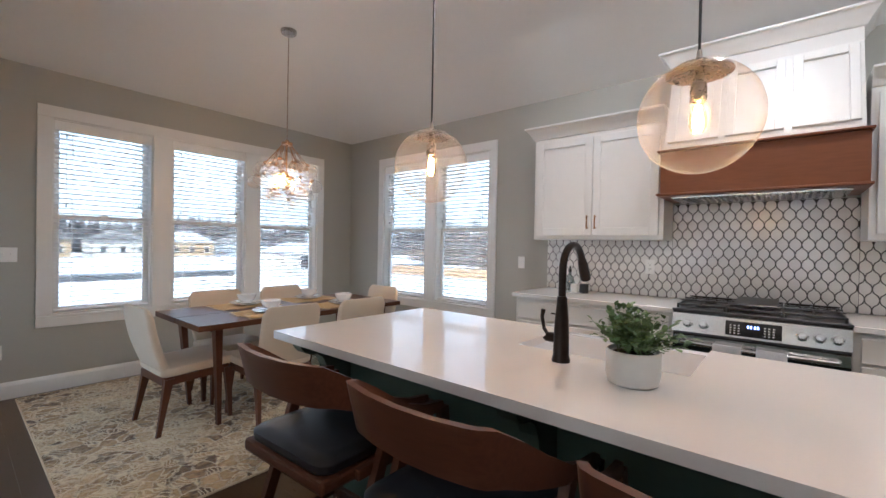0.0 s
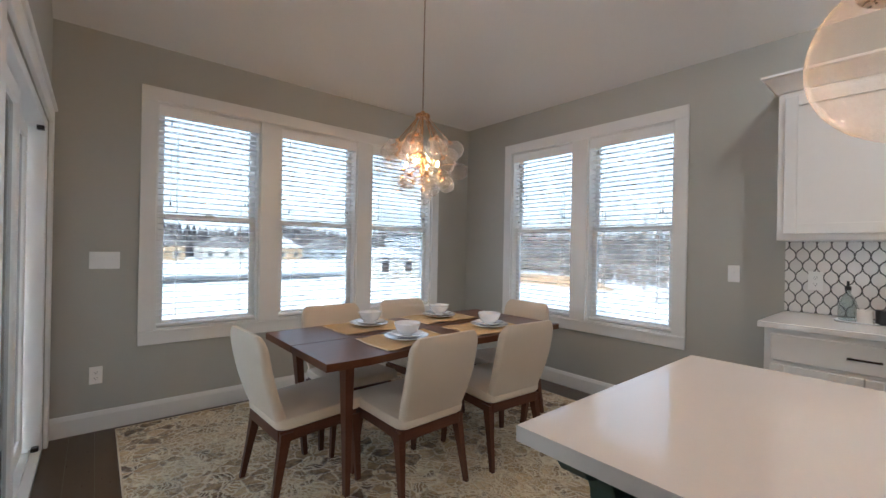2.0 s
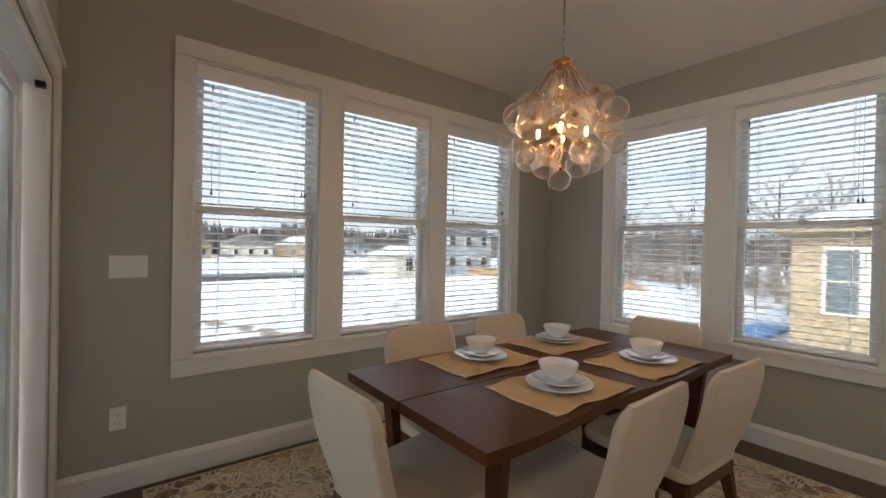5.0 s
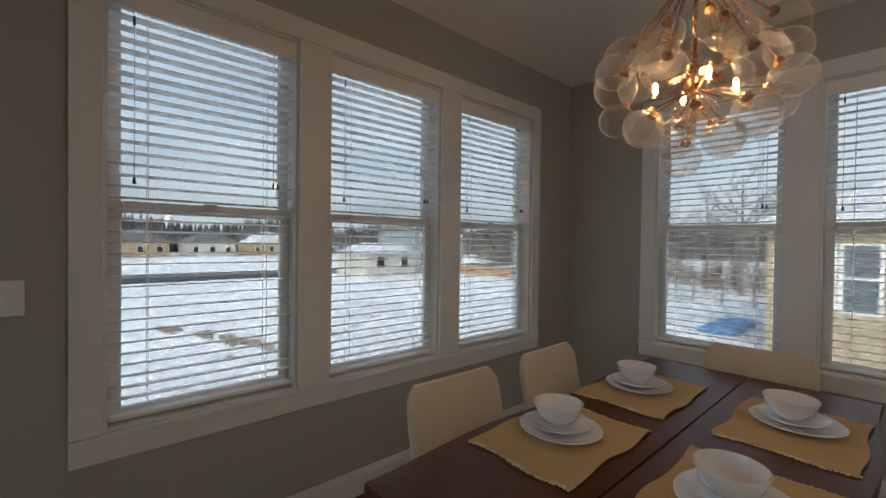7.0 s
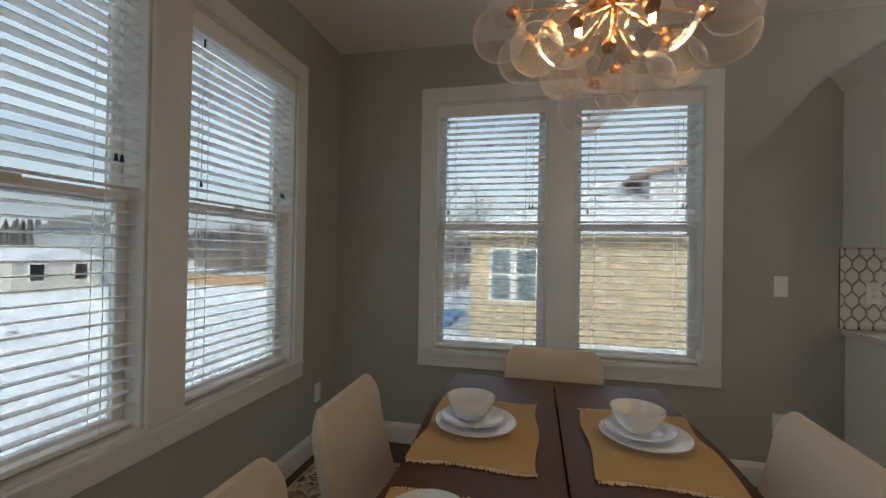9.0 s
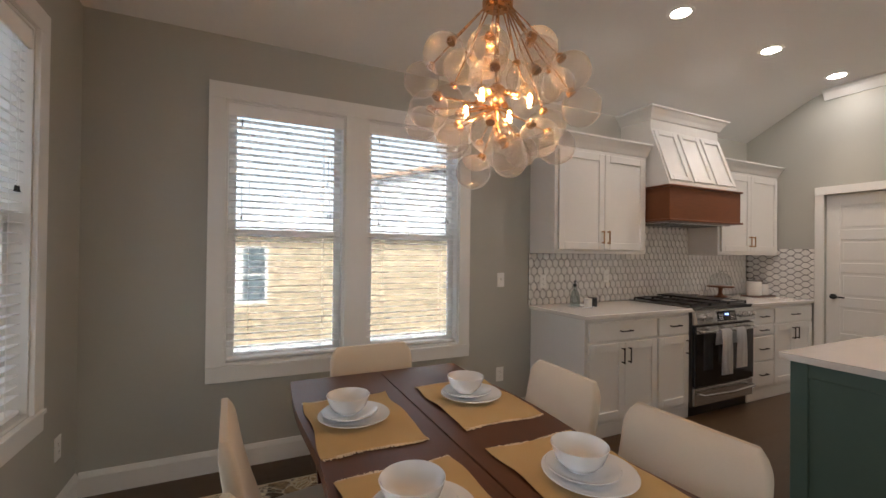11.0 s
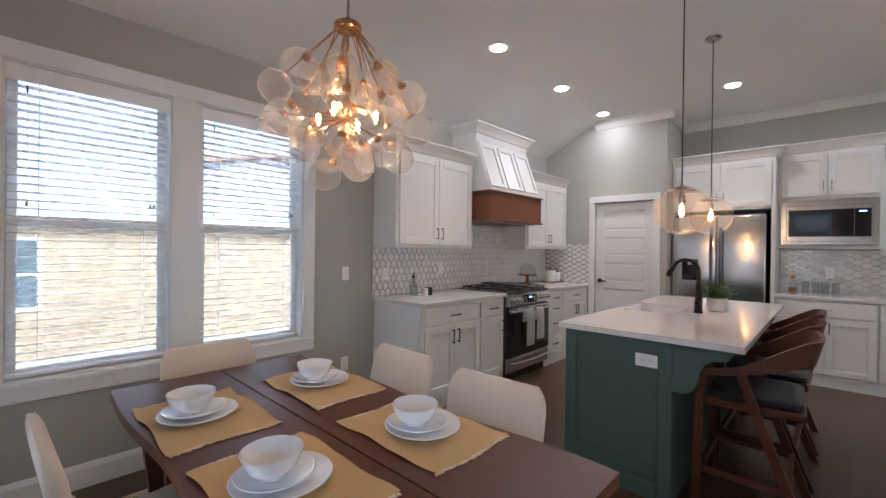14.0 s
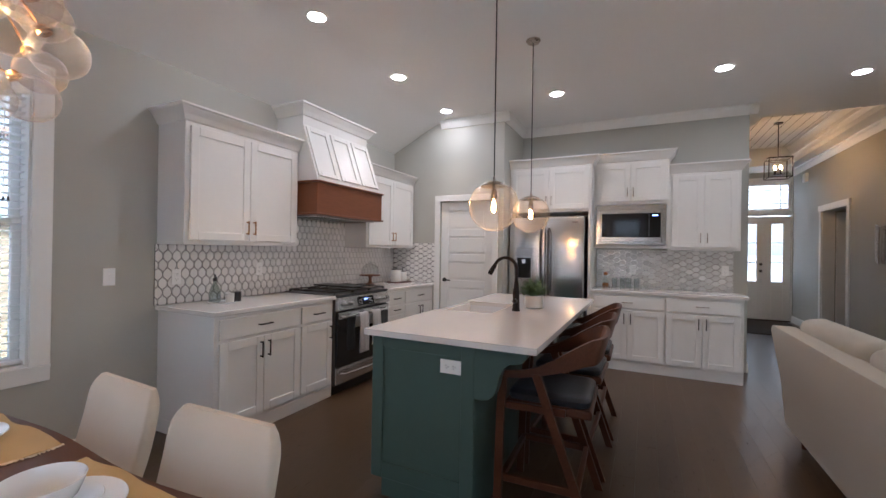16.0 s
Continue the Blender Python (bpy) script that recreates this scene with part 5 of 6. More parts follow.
for z in (0.725, 0.2):
    hdl = [(RX0 + 0.05, 2.97, z), (RX0 + 0.055, 2.935, z), (-0.05, 2.915, z - 0.004), (RX1 - 0.055, 2.935, z), (RX1 - 0.05, 2.97, z)]
    part("handle", tube(hdl, 0.011, 10), STEEL, rg, "", True)
panel_prof = [(3.009, 0.775), (2.962, 0.785), (2.985, 0.895), (3.009, 0.91)]
part("control_panel", prism(panel_prof, "x", RX0 + 0.001, RX1 - 0.001), STEEL, rg)
tiltm = lambda x, z: pose(x, 2.962 + (z - 0.785) * 0.21, z, 78, 0, 0)
part("display", join(bmesh.new(), boxes([(-0.13, 0.13, -0.042, 0.042, 0.0005, 0.003)], 0.001), tiltm(-0.05, 0.838)), BLACKGLASS, rg, "black control display")
part("clock_digits", join(bmesh.new(), boxes([(x - 0.004, x + 0.004, 0.006, 0.022, 0.0031, 0.0036) for x in (-0.022, -0.008, 0.01, 0.024)]), tiltm(-0.05, 0.838)), DISPLAY, rg)
part("button_marks", join(bmesh.new(), boxes([(x, x + 0.009, y, y + 0.004, 0.0031, 0.0035) for x in (-0.11, -0.09, -0.07, 0.05, 0.07, 0.09) for y in (-0.03, -0.015, 0.0, 0.015)]), tiltm(-0.05, 0.838)), PLASTIC, rg)
for x in (-0.375, -0.29, 0.165, 0.235, 0.305):
    part("knob", join(bmesh.new(), lathe([(0, 0.038), (0.017, 0.037), (0.02, 0.032), (0.021, 0.012), (0.027, 0.01), (0.028, 0.0), (0, 0)], 22), tiltm(x, 0.838)), STEEL, rg, "round steel knob", True)
part("cooktop", boxes([(RX0 - 0.004, RX1 + 0.004, 2.99, YN - 0.0205, 0.9055, 0.922)], 0.004), BLACK, rg, "black enamel cooktop")
for gx0, gx1 in ((RX0 + 0.015, -0.185), (-0.18, 0.08), (0.085, RX1 - 0.015)):
    rows = [(gx0, gx1, 3.03, 3.042, 0.938, 0.95), (gx0, gx1, 3.59, 3.602, 0.938, 0.95), (gx0, gx0 + 0.012, 3.0425, 3.5895, 0.938, 0.95), (gx1 - 0.012, gx1, 3.0425, 3.5895, 0.938, 0.95), (gx0, gx0 + 0.012, 3.03, 3.042, 0.9222, 0.9378), (gx1 - 0.012, gx1, 3.03, 3.042, 0.9222, 0.9378), (gx0, gx0 + 0.012, 3.59, 3.602, 0.9222, 0.9378), (gx1 - 0.012, gx1, 3.59, 3.602, 0.9222, 0.9378)]
    gm = (gx0 + gx1) / 2
    rows += [(gm - 0.005, gm + 0.005, 3.0425, 3.5895, 0.9505, 0.9565)] + [(gx0, gx1, y - 0.005, y + 0.005, 0.957, 0.963) for y in (3.16, 3.32, 3.48)]
    part("grate", boxes(rows, 0.002), BLACK, rg, "cast iron grate")
for x in (-0.32, 0.22):
    for y in (3.17, 3.46):
        part("burner", lathe([(0, 0.938), (0.03, 0.937), (0.034, 0.932), (0.045, 0.93), (0.048, 0.922), (0, 0.922)], 20, pose(x, y, 0)), BLACK, rg)
part("griddle", boxes([(-0.16, 0.06, 3.06, 3.57, 0.9635, 0.975)], 0.006), BLACK, rg, "black cast griddle plate")
for x0, z0 in ((-0.235, 0.36), (-0.03, 0.4)):
    secs = []
    for k in range(15):
        u = k / 14
        x = x0 + 0.135 * u
        o = 0.007 * math.sin(u * 17) + 0.004 * math.sin(u * 31 + x0)
        secs.append((x, o))
    tw = bmesh.new()
    cols = []
    for x, o in secs:
        path = [(2.955, 0.6), (2.951, 0.66), (2.947, 0.7), (2.93, 0.74), (2.912, 0.739), (2.9, 0.72), (2.896 + o * 0.5, 0.62), (2.897 + o, 0.5), (2.898 + o, z0)]
        cols.append([tw.verts.new((x, y, z)) for y, z in path])
    for a, b in zip(cols, cols[1:]):
        for k in range(len(a) - 1):
            tw.faces.new((a[k], b[k], b[k + 1], a[k + 1]))
    bmesh.ops.solidify(tw, geom=tw.faces[:], thickness=0.004)
    tagged(part("dish_towel", tw, TOWEL, None, "", True), "grey and white dish towel hanging on the oven handle", "towel", "towels on the oven")


# east run: refrigerator, microwave column and buffet
def east(x, y, z=0):
    """Fronts built facing -y turn to face -x; local x runs towards -y."""
    return pose(x, y, z, 0, 0, -90)


FRX = 1.68
fr = thing("refrigerator", east(FRX, 2.035), "stainless steel french-door refrigerator with dispenser", "refrigerator")
W = 0.91
part("case", boxes([(0.005, W - 0.005, 0.07, XE - FRX - 0.03, 0.03, 1.77)], 0.004), DARKSTEEL, fr)
for x0, x1 in ((0.003, W / 2 - 0.003), (W / 2 + 0.003, W - 0.003)):
    part("door", boxes([(x0, x1, 0.0, 0.0695, 0.72, 1.775)], 0.014, 3), STEEL, fr, "brushed steel door", True)
part("freezer_drawer", boxes([(0.003, W - 0.003, 0.0, 0.0695, 0.06, 0.71)], 0.014, 3), STEEL, fr, "", True)
for x in (W / 2 - 0.045, W / 2 + 0.045):
    part("handle", tube([(x, 0.0, 0.83), (x, -0.045, 0.86), (x, -0.058, 1.2), (x, -0.045, 1.6), (x, 0.0, 1.63)], 0.013, 12), DARKSTEEL, fr, "tall curved dark handle", True)
part("handle", tube([(0.08, 0, 0.64), (0.1, -0.05, 0.64), (W - 0.1, -0.05, 0.64), (W - 0.08, 0, 0.64)], 0.012, 12), DARKSTEEL, fr, "", True)
dp = part("dispenser", boxes([(0.09, 0.3, -0.004, 0.0, 1.0, 1.4)], 0.002), STEEL, fr)
part("dispenser_screen", boxes([(0.1, 0.29, -0.007, -0.0045, 1.29, 1.385)], 0.001), STEEL, dp)
part("dispenser_bay", boxes([(0.11, 0.28, -0.007, -0.0045, 1.02, 1.27)], 0.003), BLACKGLASS, dp, "black dispenser bay")
part("spout", boxes([(0.17, 0.22, -0.03, -0.0075, 1.2, 1.25)], 0.006), STEEL, dp)
part("badge", boxes([(W - 0.14, W - 0.07, -0.002, 0.0, 1.7, 1.715)], 0.0005), NICKEL, fr)
for hx in (0.02, W - 0.1):
    part("hinge_cover", boxes([(hx, hx + 0.08, 0.02, 0.12, 1.7755, 1.795)], 0.004), DARKSTEEL, fr)
# cabinet over the refrigerator with its side panel
oc = upper_cabinet(east(1.76, 2.056), 1.0, XE - 1.761, 1.84, 2.4, 2, "white shaker cabinet over the refrigerator", False, True, True)
part("side_panel", boxes([(0.965, 1.0, 0.0, XE - 1.761, 0.0, 1.8395)], 0.002), CAB, oc)
part("filler_panel", boxes([(0.0, 0.02, 0.0, 0.3, 0.0, 1.8395)], 0.002), CAB, oc)
# microwave column
mc = upper_cabinet(east(1.98, 1.054), 0.815, XE - 1.981, 1.93, 2.44, 2, "white shaker cabinet over the built-in microwave", True, True, True)
part("microwave_surround", boxes([(0, 0.03, 0.0, XE - 1.981, 1.41, 1.9295), (0.785, 0.815, 0.0, XE - 1.981, 1.41, 1.9295), (0.03, 0.785, 0.0, XE - 1.981, 1.41, 1.44), (0.03, 0.785, 0.3, XE - 1.981, 1.44, 1.9295)], 0.002), CAB, mc)
mw = thing("microwave", east(1.965, 1.03), "stainless steel built-in microwave with dark glass door", "microwave")
part("trim_frame", boxes([(0.008, 0.766, -0.005, 0.012, 1.45, 1.485), (0.008, 0.766, -0.005, 0.012, 1.865, 1.92), (0.008, 0.055, -0.005, 0.012, 1.4855, 1.8645), (0.719, 0.766, -0.005, 0.012, 1.4855, 1.8645)], 0.003), STEEL, mw)
part("door", boxes([(0.056, 0.718, -0.012, 0.01, 1.486, 1.864)], 0.004), STEEL, mw)
part("window", boxes([(0.07, 0.585, -0.0145, -0.0125, 1.535, 1.82)], 0.001), BLACKGLASS, mw, "dark glass window")
part("control_strip", boxes([(0.588, 0.708, -0.0145, -0.0125, 1.535, 1.82)], 0.001), BLACKGLASS, mw)
part("clock_digits", boxes([(0.62, 0.675, -0.0152, -0.0147, 1.785, 1.797)]), DISPLAY, mw)
part("case", boxes([(0.04, 0.74, 0.0125, 0.28, 1.46, 1.9)]), BLACK, mw)
upper_cabinet(east(2.03, 0.2385), 0.69, XE - 2.031, 1.39, 2.27, 2, "white shaker wall cabinet over the buffet counter", False, True)
base_cabinet(east(1.775, 1.054), 1.5, XE - 1.776, ((0.03, 0.77, "wide"), (0.79, 1.47, "wide")), "white buffet base cabinet with drawers and shaker doors")
tagged(part("countertop", boxes([(1.745, XE - 0.0125, YE + 0.115 - 0.025, 1.055, 0.883, 0.915)], 0.003), QUARTZ), "white quartz buffet countertop", "countertop")

# ---- small things on the counters ----
def bottle_glass(name, prof, m, label, cat, mat):
    return tagged(part(name, lathe(prof, 24, None), mat, None, "", True), label, cat)
CLEAR = thin_glass("clear_glass", (0.91, 0.935, 0.935), curve=(2.2, 0.1, 0.95))
tray = tagged(part("tray", lathe([(0, 0), (0.095, 0), (0.105, 0.008), (0.1, 0.01), (0.092, 0.004), (0, 0.004)], 36), CERAMIC, None, "", True), "round white tray on the counter", "tray")
tray.matrix_world = pose(-1.29, 3.42, 0.915)
bt = thing("soap_bottle", pose(-1.335, 3.44, 0.92), "clear glass bottle with black pump", "bottle")
g = part("glass", lathe([(0, 0), (0.038, 0), (0.042, 0.01), (0.041, 0.08), (0.028, 0.12), (0.013, 0.145), (0.013, 0.165), (0.0, 0.165)], 24), thin_glass("grey_green_glass", (0.74, 0.8, 0.79), (2.2, 0.12, 0.95)), bt, "", True)
g.visible_shadow = False
part("stopper", lathe([(0, 0.165), (0.014, 0.165), (0.014, 0.185), (0.006, 0.19), (0.006, 0.215), (0, 0.215)], 16), BLACK, bt)
cp = thing("candle_cup", pose(-1.262, 3.365, 0.92), "small white candle in a dark cup", "candle")
part("cup", lathe([(0, 0), (0.03, 0), (0.032, 0.07), (0.029, 0.07), (0, 0.06)], 24), POT, cp, "", True)
cp2 = thing("candle_cup", pose(-1.19, 3.385, 0.92), "small black candle jar on the tray", "candle")
part("cup", lathe([(0, 0), (0.035, 0), (0.036, 0.075), (0.032, 0.075), (0, 0.07)], 24), BLACK, cp2, "", True)
ck = thing("cake_stand", pose(0.74, 3.5, 0.915), "wooden cake stand with a clear glass dome", "cake stand")
part("pedestal", lathe([(0, 0), (0.055, 0), (0.055, 0.012), (0.03, 0.02), (0.018, 0.05), (0.02, 0.09), (0.04, 0.105), (0.125, 0.108), (0.125, 0.122), (0, 0.122)], 32), HOODWOOD, ck, "", True)
g = part("dome", lathe([(0.1, 0.122), (0.102, 0.17), (0.09, 0.22), (0.06, 0.25), (0.012, 0.258), (0.012, 0.27), (0.016, 0.28), (0, 0.286)], 32), CLEAR, ck, "clear glass dome", True)
g.visible_shadow = False
tr2 = tagged(part("tray", boxes([(-0.17, 0.17, -0.09, 0.09, 0, 0.012)], 0.006, 2), WALNUT), "dark wooden tray on the counter", "tray")
tr2.matrix_world = pose(1.28, 3.42, 0.915)
for x, h, r in ((1.2, 0.15, 0.068), (1.35, 0.12, 0.06)):
    cn = thing("canister", pose(x, 3.42, 0.927), "white ceramic canister with a lid on the tray", "canister", "canisters")
    part("jar", lathe([(0, 0), (r * 0.95, 0), (r, 0.008), (r, h), (r * 0.96, h + 0.004), (0, h + 0.004)], 30), POT, cn, "", True)
    part("lid", lathe([(0, h + 0.0045), (r * 0.9, h + 0.0045), (r * 0.92, h + 0.016), (0.012, h + 0.022), (0.008, h + 0.03), (0.014, h + 0.04), (0, h + 0.046)], 30), DARKSTEEL, cn, "dark lid with a knob", True)
dc = thing("decanter", pose(2.24, 0.93, 0.915), "square glass decanter of amber liquor with stopper", "decanter")
g = part("glass", lathe([(0, 0), (0.042, 0), (0.044, 0.02), (0.044, 0.085), (0.02, 0.11), (0.015, 0.14), (0.019, 0.145), (0, 0.145)], 8), CLEAR, dc)
g.visible_shadow = False
AMBER = material("amber_liquor", (0.35, 0.13, 0.03), 0.1, grain=(10, 0.05))
part("liquor", lathe([(0, 0.004), (0.037, 0.004), (0.039, 0.05), (0, 0.05)], 8), AMBER, dc)
part("stopper", lathe([(0, 0.145), (0.022, 0.15), (0.026, 0.175), (0.01, 0.19), (0, 0.19)], 8), AMBER, dc)
for k, (x, y) in enumerate(((2.2, 0.82), (2.25, 0.73), (2.19, 0.66), (2.24, 0.57))):
    gt = tagged(part("drinking_glass", lathe([(0, 0.008), (0.026, 0.008), (0.032, 0.12), (0.034, 0.12), (0.03, 0.0), (0, 0.0)], 20), CLEAR, None, "", True), "clear drinking glass on the buffet counter", "glass", "glasses on the buffet")
    gt.matrix_world = pose(x, y, 0.915)
    gt.visible_shadow = False

# ---- living room and hall ----
sf = thing("sofa", pose(-0.65, -0.86, 0), "beige fabric sofa with loose back cushions", "sofa")
part("base", boxes([(-1.05, 1.05, -0.4, 0.36, 0.12, 0.42)], 0.03, 3), SOFA, sf, "", True)
bk = loft([[(x, y, z) for x, y in ((-1.08, y0), (1.08, y0), (1.08, y1), (-1.08, y1))] for z, y0, y1 in ((0.12, 0.2, 0.4), (0.45, 0.24, 0.43), (0.8, 0.33, 0.49), (0.83, 0.35, 0.48))])
part("back", rounded(bk, 0.02, 3), SOFA, sf, "", True)
for s in (-1, 1):
    part("arm", boxes([(s * 1.08 - 0.08, s * 1.08 + 0.08, -0.42, 0.24, 0.12, 0.62)], 0.04, 3), SOFA, sf, "", True)
for x in (-0.5, 0.5):
    cs = join(bmesh.new(), boxes([(x - 0.48, x + 0.48, -0.09, 0.1, 0.42, 0.93)], 0.07, 4), pose(0, 0.13, 0.0, -9, 0, 0))
    part("back_cushion", cs, SOFA, sf, "", True)
    part("seat_cushion", boxes([(x - 0.48, x + 0.48, -0.4, 0.1, 0.4205, 0.54)], 0.04, 3), SOFA, sf, "", True)
for x in (-0.95, 0.95):
    for y in (-0.34, 0.32):
        part("leg", tube([(x, y, 0), (x, y, 0.12)], 0.025, 10, [0.018, 0.028]), WALNUT, sf)

ln = thing("lantern_pendant", pose(4.6, -1.35, 0), "dark metal lantern pendant with lit candle bulbs", "pendant light")
part("canopy", lathe([(0, 3.385), (0.06, 3.385), (0.06, 3.4), (0, 3.4)], 24), BRONZE, ln)
part("rod", tube([(0, 0, 2.87), (0, 0, 3.39)], 0.006, 8), BRONZE, ln)
rows = []
for z in (2.54, 2.84):
    rows += [(-0.15, 0.15, -0.15, -0.138, z, z + 0.012), (-0.15, 0.15, 0.138, 0.15, z, z + 0.012), (-0.15, -0.138, -0.138, 0.138, z, z + 0.012), (0.138, 0.15, -0.138, 0.138, z, z + 0.012)]
for sx in (-0.15, 0.138):
    for sy in (-0.15, 0.138):
        rows.append((sx, sx + 0.012, sy, sy + 0.012, 2.552, 2.84))
part("cage", boxes(rows), BRONZE, ln)
part("cross_bar", boxes([(-0.138, 0.138, -0.005, 0.005, 2.852, 2.86), (-0.005, 0.005, -0.138, 0.138, 2.8605, 2.868)]), BRONZE, ln)
part("ring", lathe([(0.1, 2.8), (0.106, 2.8), (0.106, 2.815), (0.1, 2.815), (0.1, 2.8)], 28), NICKEL, ln)
for k in range(4):
    a = k * math.pi / 2 + 0.4
    x, y = 0.05 * math.cos(a), 0.05 * math.sin(a)
    part("candle_sleeve", tube([(x, y, 2.6), (x, y, 2.68)], 0.009, 8), BRONZE, ln)
    part("bulb", lathe([(0, 2.68), (0.01, 2.69), (0.012, 2.71), (0.004, 2.735), (0, 2.74)], 10, pose(x, y, 0)), BULB, ln, "glowing candle bulb")
part("tray", boxes([(-0.07, 0.07, -0.07, 0.07, 2.59, 2.6)], 0.002), BRONZE, ln)
ld = bpy.data.lights.new("lantern_lamp", "POINT")
ld.energy, ld.color, ld.shadow_soft_size = 0.05, (1.0, 0.75, 0.5), 0.03
new("lantern_lamp", ld).location = (4.6, -1.35, 2.75)
wd = thing("wall_decor", pose(3.55, YH, 1.5), "pale metal strip wall decoration in the hall", "wall decor")
for k in range(3):
    part("strip", prism([(-0.16 + 0.11 * k, 0.22), (-0.06 + 0.11 * k, 0.26), (-0.02 + 0.08 * k, -0.22), (-0.09 + 0.08 * k, -0.24)], "y", 0.01 + 0.02 * k, 0.025 + 0.02 * k), NICKEL, wd)
mt = tagged(part("door_mat", boxes([(5.3, 7.1, -2.1, -1.0, 0.0, 0.01)], 0.003), material("dark_mat", (0.05, 0.04, 0.035), 0.95, grain=(60, 0.3), bump=(90, 0.6))), "dark entry mat inside the front door", "mat")
tagged(part("chime_box", boxes([(6.35, 6.5, YH, YH + 0.05, 2.72, 2.88)], 0.006), PLASTIC), "white chime box on the hall wall", "chime")

# ---- outdoors ----
GZ = -2.2
gb = bmesh.new()
def ground_z(x, y):
    return GZ + 0.05 * math.sin(x * 0.31) * math.cos(y * 0.27)
coords = [-2500, -600, -200, -110] + [-80 + 5 * k for k in range(29)] + [80, 200, 600, 2500]
grid = [[gb.verts.new((x, y, ground_z(x, y) if abs(x) < 150 and abs(y) < 150 else GZ)) for y in coords] for x in coords]
for a, b in zip(grid, grid[1:]):
    for k in range(len(coords) - 1):
        gb.faces.new((a[k], b[k], b[k + 1], a[k + 1]))
structure("ground", gb, SNOW, "snow-covered ground round the house", "ground", True)
structure("foundation", boxes([(XW - T - 0.02, XF + T + 0.02, YLIV - T - 0.02, YN + T + 0.02, -2.5, -0.301)]), HOUSETRIM, "concrete foundation of the house", "foundation")
structure("porch_floor", boxes([(XW - 0.4, XLIV - T - 0.01, YLIV - 0.5, YS - T - 0.01, -0.3, -0.05)]), HOUSETRIM, "concrete porch outside the sliding door", "porch")
structure("road", boxes([(-52, -46, -140, 140, GZ - 0.1, GZ + 0.08)]), ASPHALT, "dark wet road through the snow", "road")
structure("road_bank", boxes([(-45, -43.6, -120, 19, GZ - 0.1, GZ + 0.42)], 0.15), ASPHALT, "dark bank of ploughed earth along the road", "bank")
rnd = random.Random(21)
mb = bmesh.new()
for k in range(90):
    f = rnd.uniform(0, 1)
    cx, cy = (-23 + 6 * f + rnd.uniform(-0.3, 0.3), 3.1 + 2.1 * f + rnd.uniform(-0.25, 0.25)) if k < 14 else (rnd.uniform(-42, -12), rnd.uniform(-6, 26))
    pts = []
    rx, ry = (rnd.uniform(0.4, 1.0), rnd.uniform(0.12, 0.3)) if k < 14 else (rnd.uniform(0.1, 0.35), rnd.uniform(0.05, 0.16))
    for q in range(9):
        a = q * 0.698
        w = rnd.uniform(0.6, 1.2)
        x, y = cx + rx * w * math.cos(a), cy + ry * w * math.sin(a)
        pts.append((x, y, ground_z(x, y) + 0.05))
    mb.faces.new([mb.verts.new(p) for p in pts])
tagged(part("mud_patches", mb, MUD), "patches of thawed mud showing through the snow", "mud", "", "stuff")


def gable_house(name, x, y, w, d, h, rise, wall_mat, roof_mat, label, yaw=0, wins=4, storeys=1, garage=False):
    z = ground_z(x, y) - 0.1
    hs = thing(name, pose(x, y, z, 0, 0, yaw), label, "house", "far houses")
    part("wall", boxes([(-w / 2, w / 2, -d / 2, d / 2, 0, h)]), wall_mat, hs)
    part("roof", prism([(-w / 2 - 0.3, h), (w / 2 + 0.3, h), (0, h + rise)], "y", -d / 2 - 0.3, d / 2 + 0.3) if yaw % 180 else prism([(-d / 2 - 0.3, h), (d / 2 + 0.3, h), (0, h + rise)], "x", -w / 2 - 0.3, w / 2 + 0.3), roof_mat, hs)
    for s in range(storeys):
        for i in range(wins):
            u = -w / 2 + w * (i + 0.5) / wins
            win = part("window", boxes([(u - 0.55, u + 0.55, -d / 2 - 0.06, -d / 2, 0.9 + s * 2.7, 2.3 + s * 2.7)]), HOUSETRIM, hs)
            part("pane", boxes([(u - 0.45, u + 0.45, -d / 2 - 0.08, -d / 2 - 0.061, 1.0 + s * 2.7, 2.2 + s * 2.7)]), BLACKGLASS, win)
    return hs


TAN = material("tan_siding", (0.3, 0.22, 0.13), 0.7, grain=(2, 0.06))
GREY = material("blue_grey_siding", (0.24, 0.265, 0.29), 0.7, grain=(2, 0.06))
PALE = material("pale_siding", (0.4, 0.39, 0.36), 0.7, grain=(2, 0.05))
BROWN = material("brown_siding", (0.2, 0.15, 0.11), 0.7, grain=(2, 0.06))
SNOWROOF = material("snowy_roof", (0.5, 0.52, 0.57), 0.8, grain=(2, 0.2), blotch=(0.3, 0.2))
mats = (TAN, GREY, PALE, BROWN, TAN, PALE)
k = 0
for y in range(-120, 60, 13):
    gable_house("far_house", -104 + 6 * math.sin(y), y, 9.5, 10, 3.2, 2.6, mats[k % 6], SHINGLE if k % 3 else SNOWROOF, "far %s house with a gabled roof beyond the field" % ("tan", "blue-grey", "pale", "brown", "tan", "pale")[k % 6], 90, 3)
    k += 1
gable_house("garage_house", -42, 25.5, 6.0, 6.5, 2.5, 1.1, PALE, SNOWROOF, "pale single-storey garage across the snowy field", 90, 2)
gable_house("two_storey_house", -46, 35, 8, 8, 5.2, 1.6, GREY, SHINGLE, "blue-grey two-storey house behind the garage", 90, 3, 2)

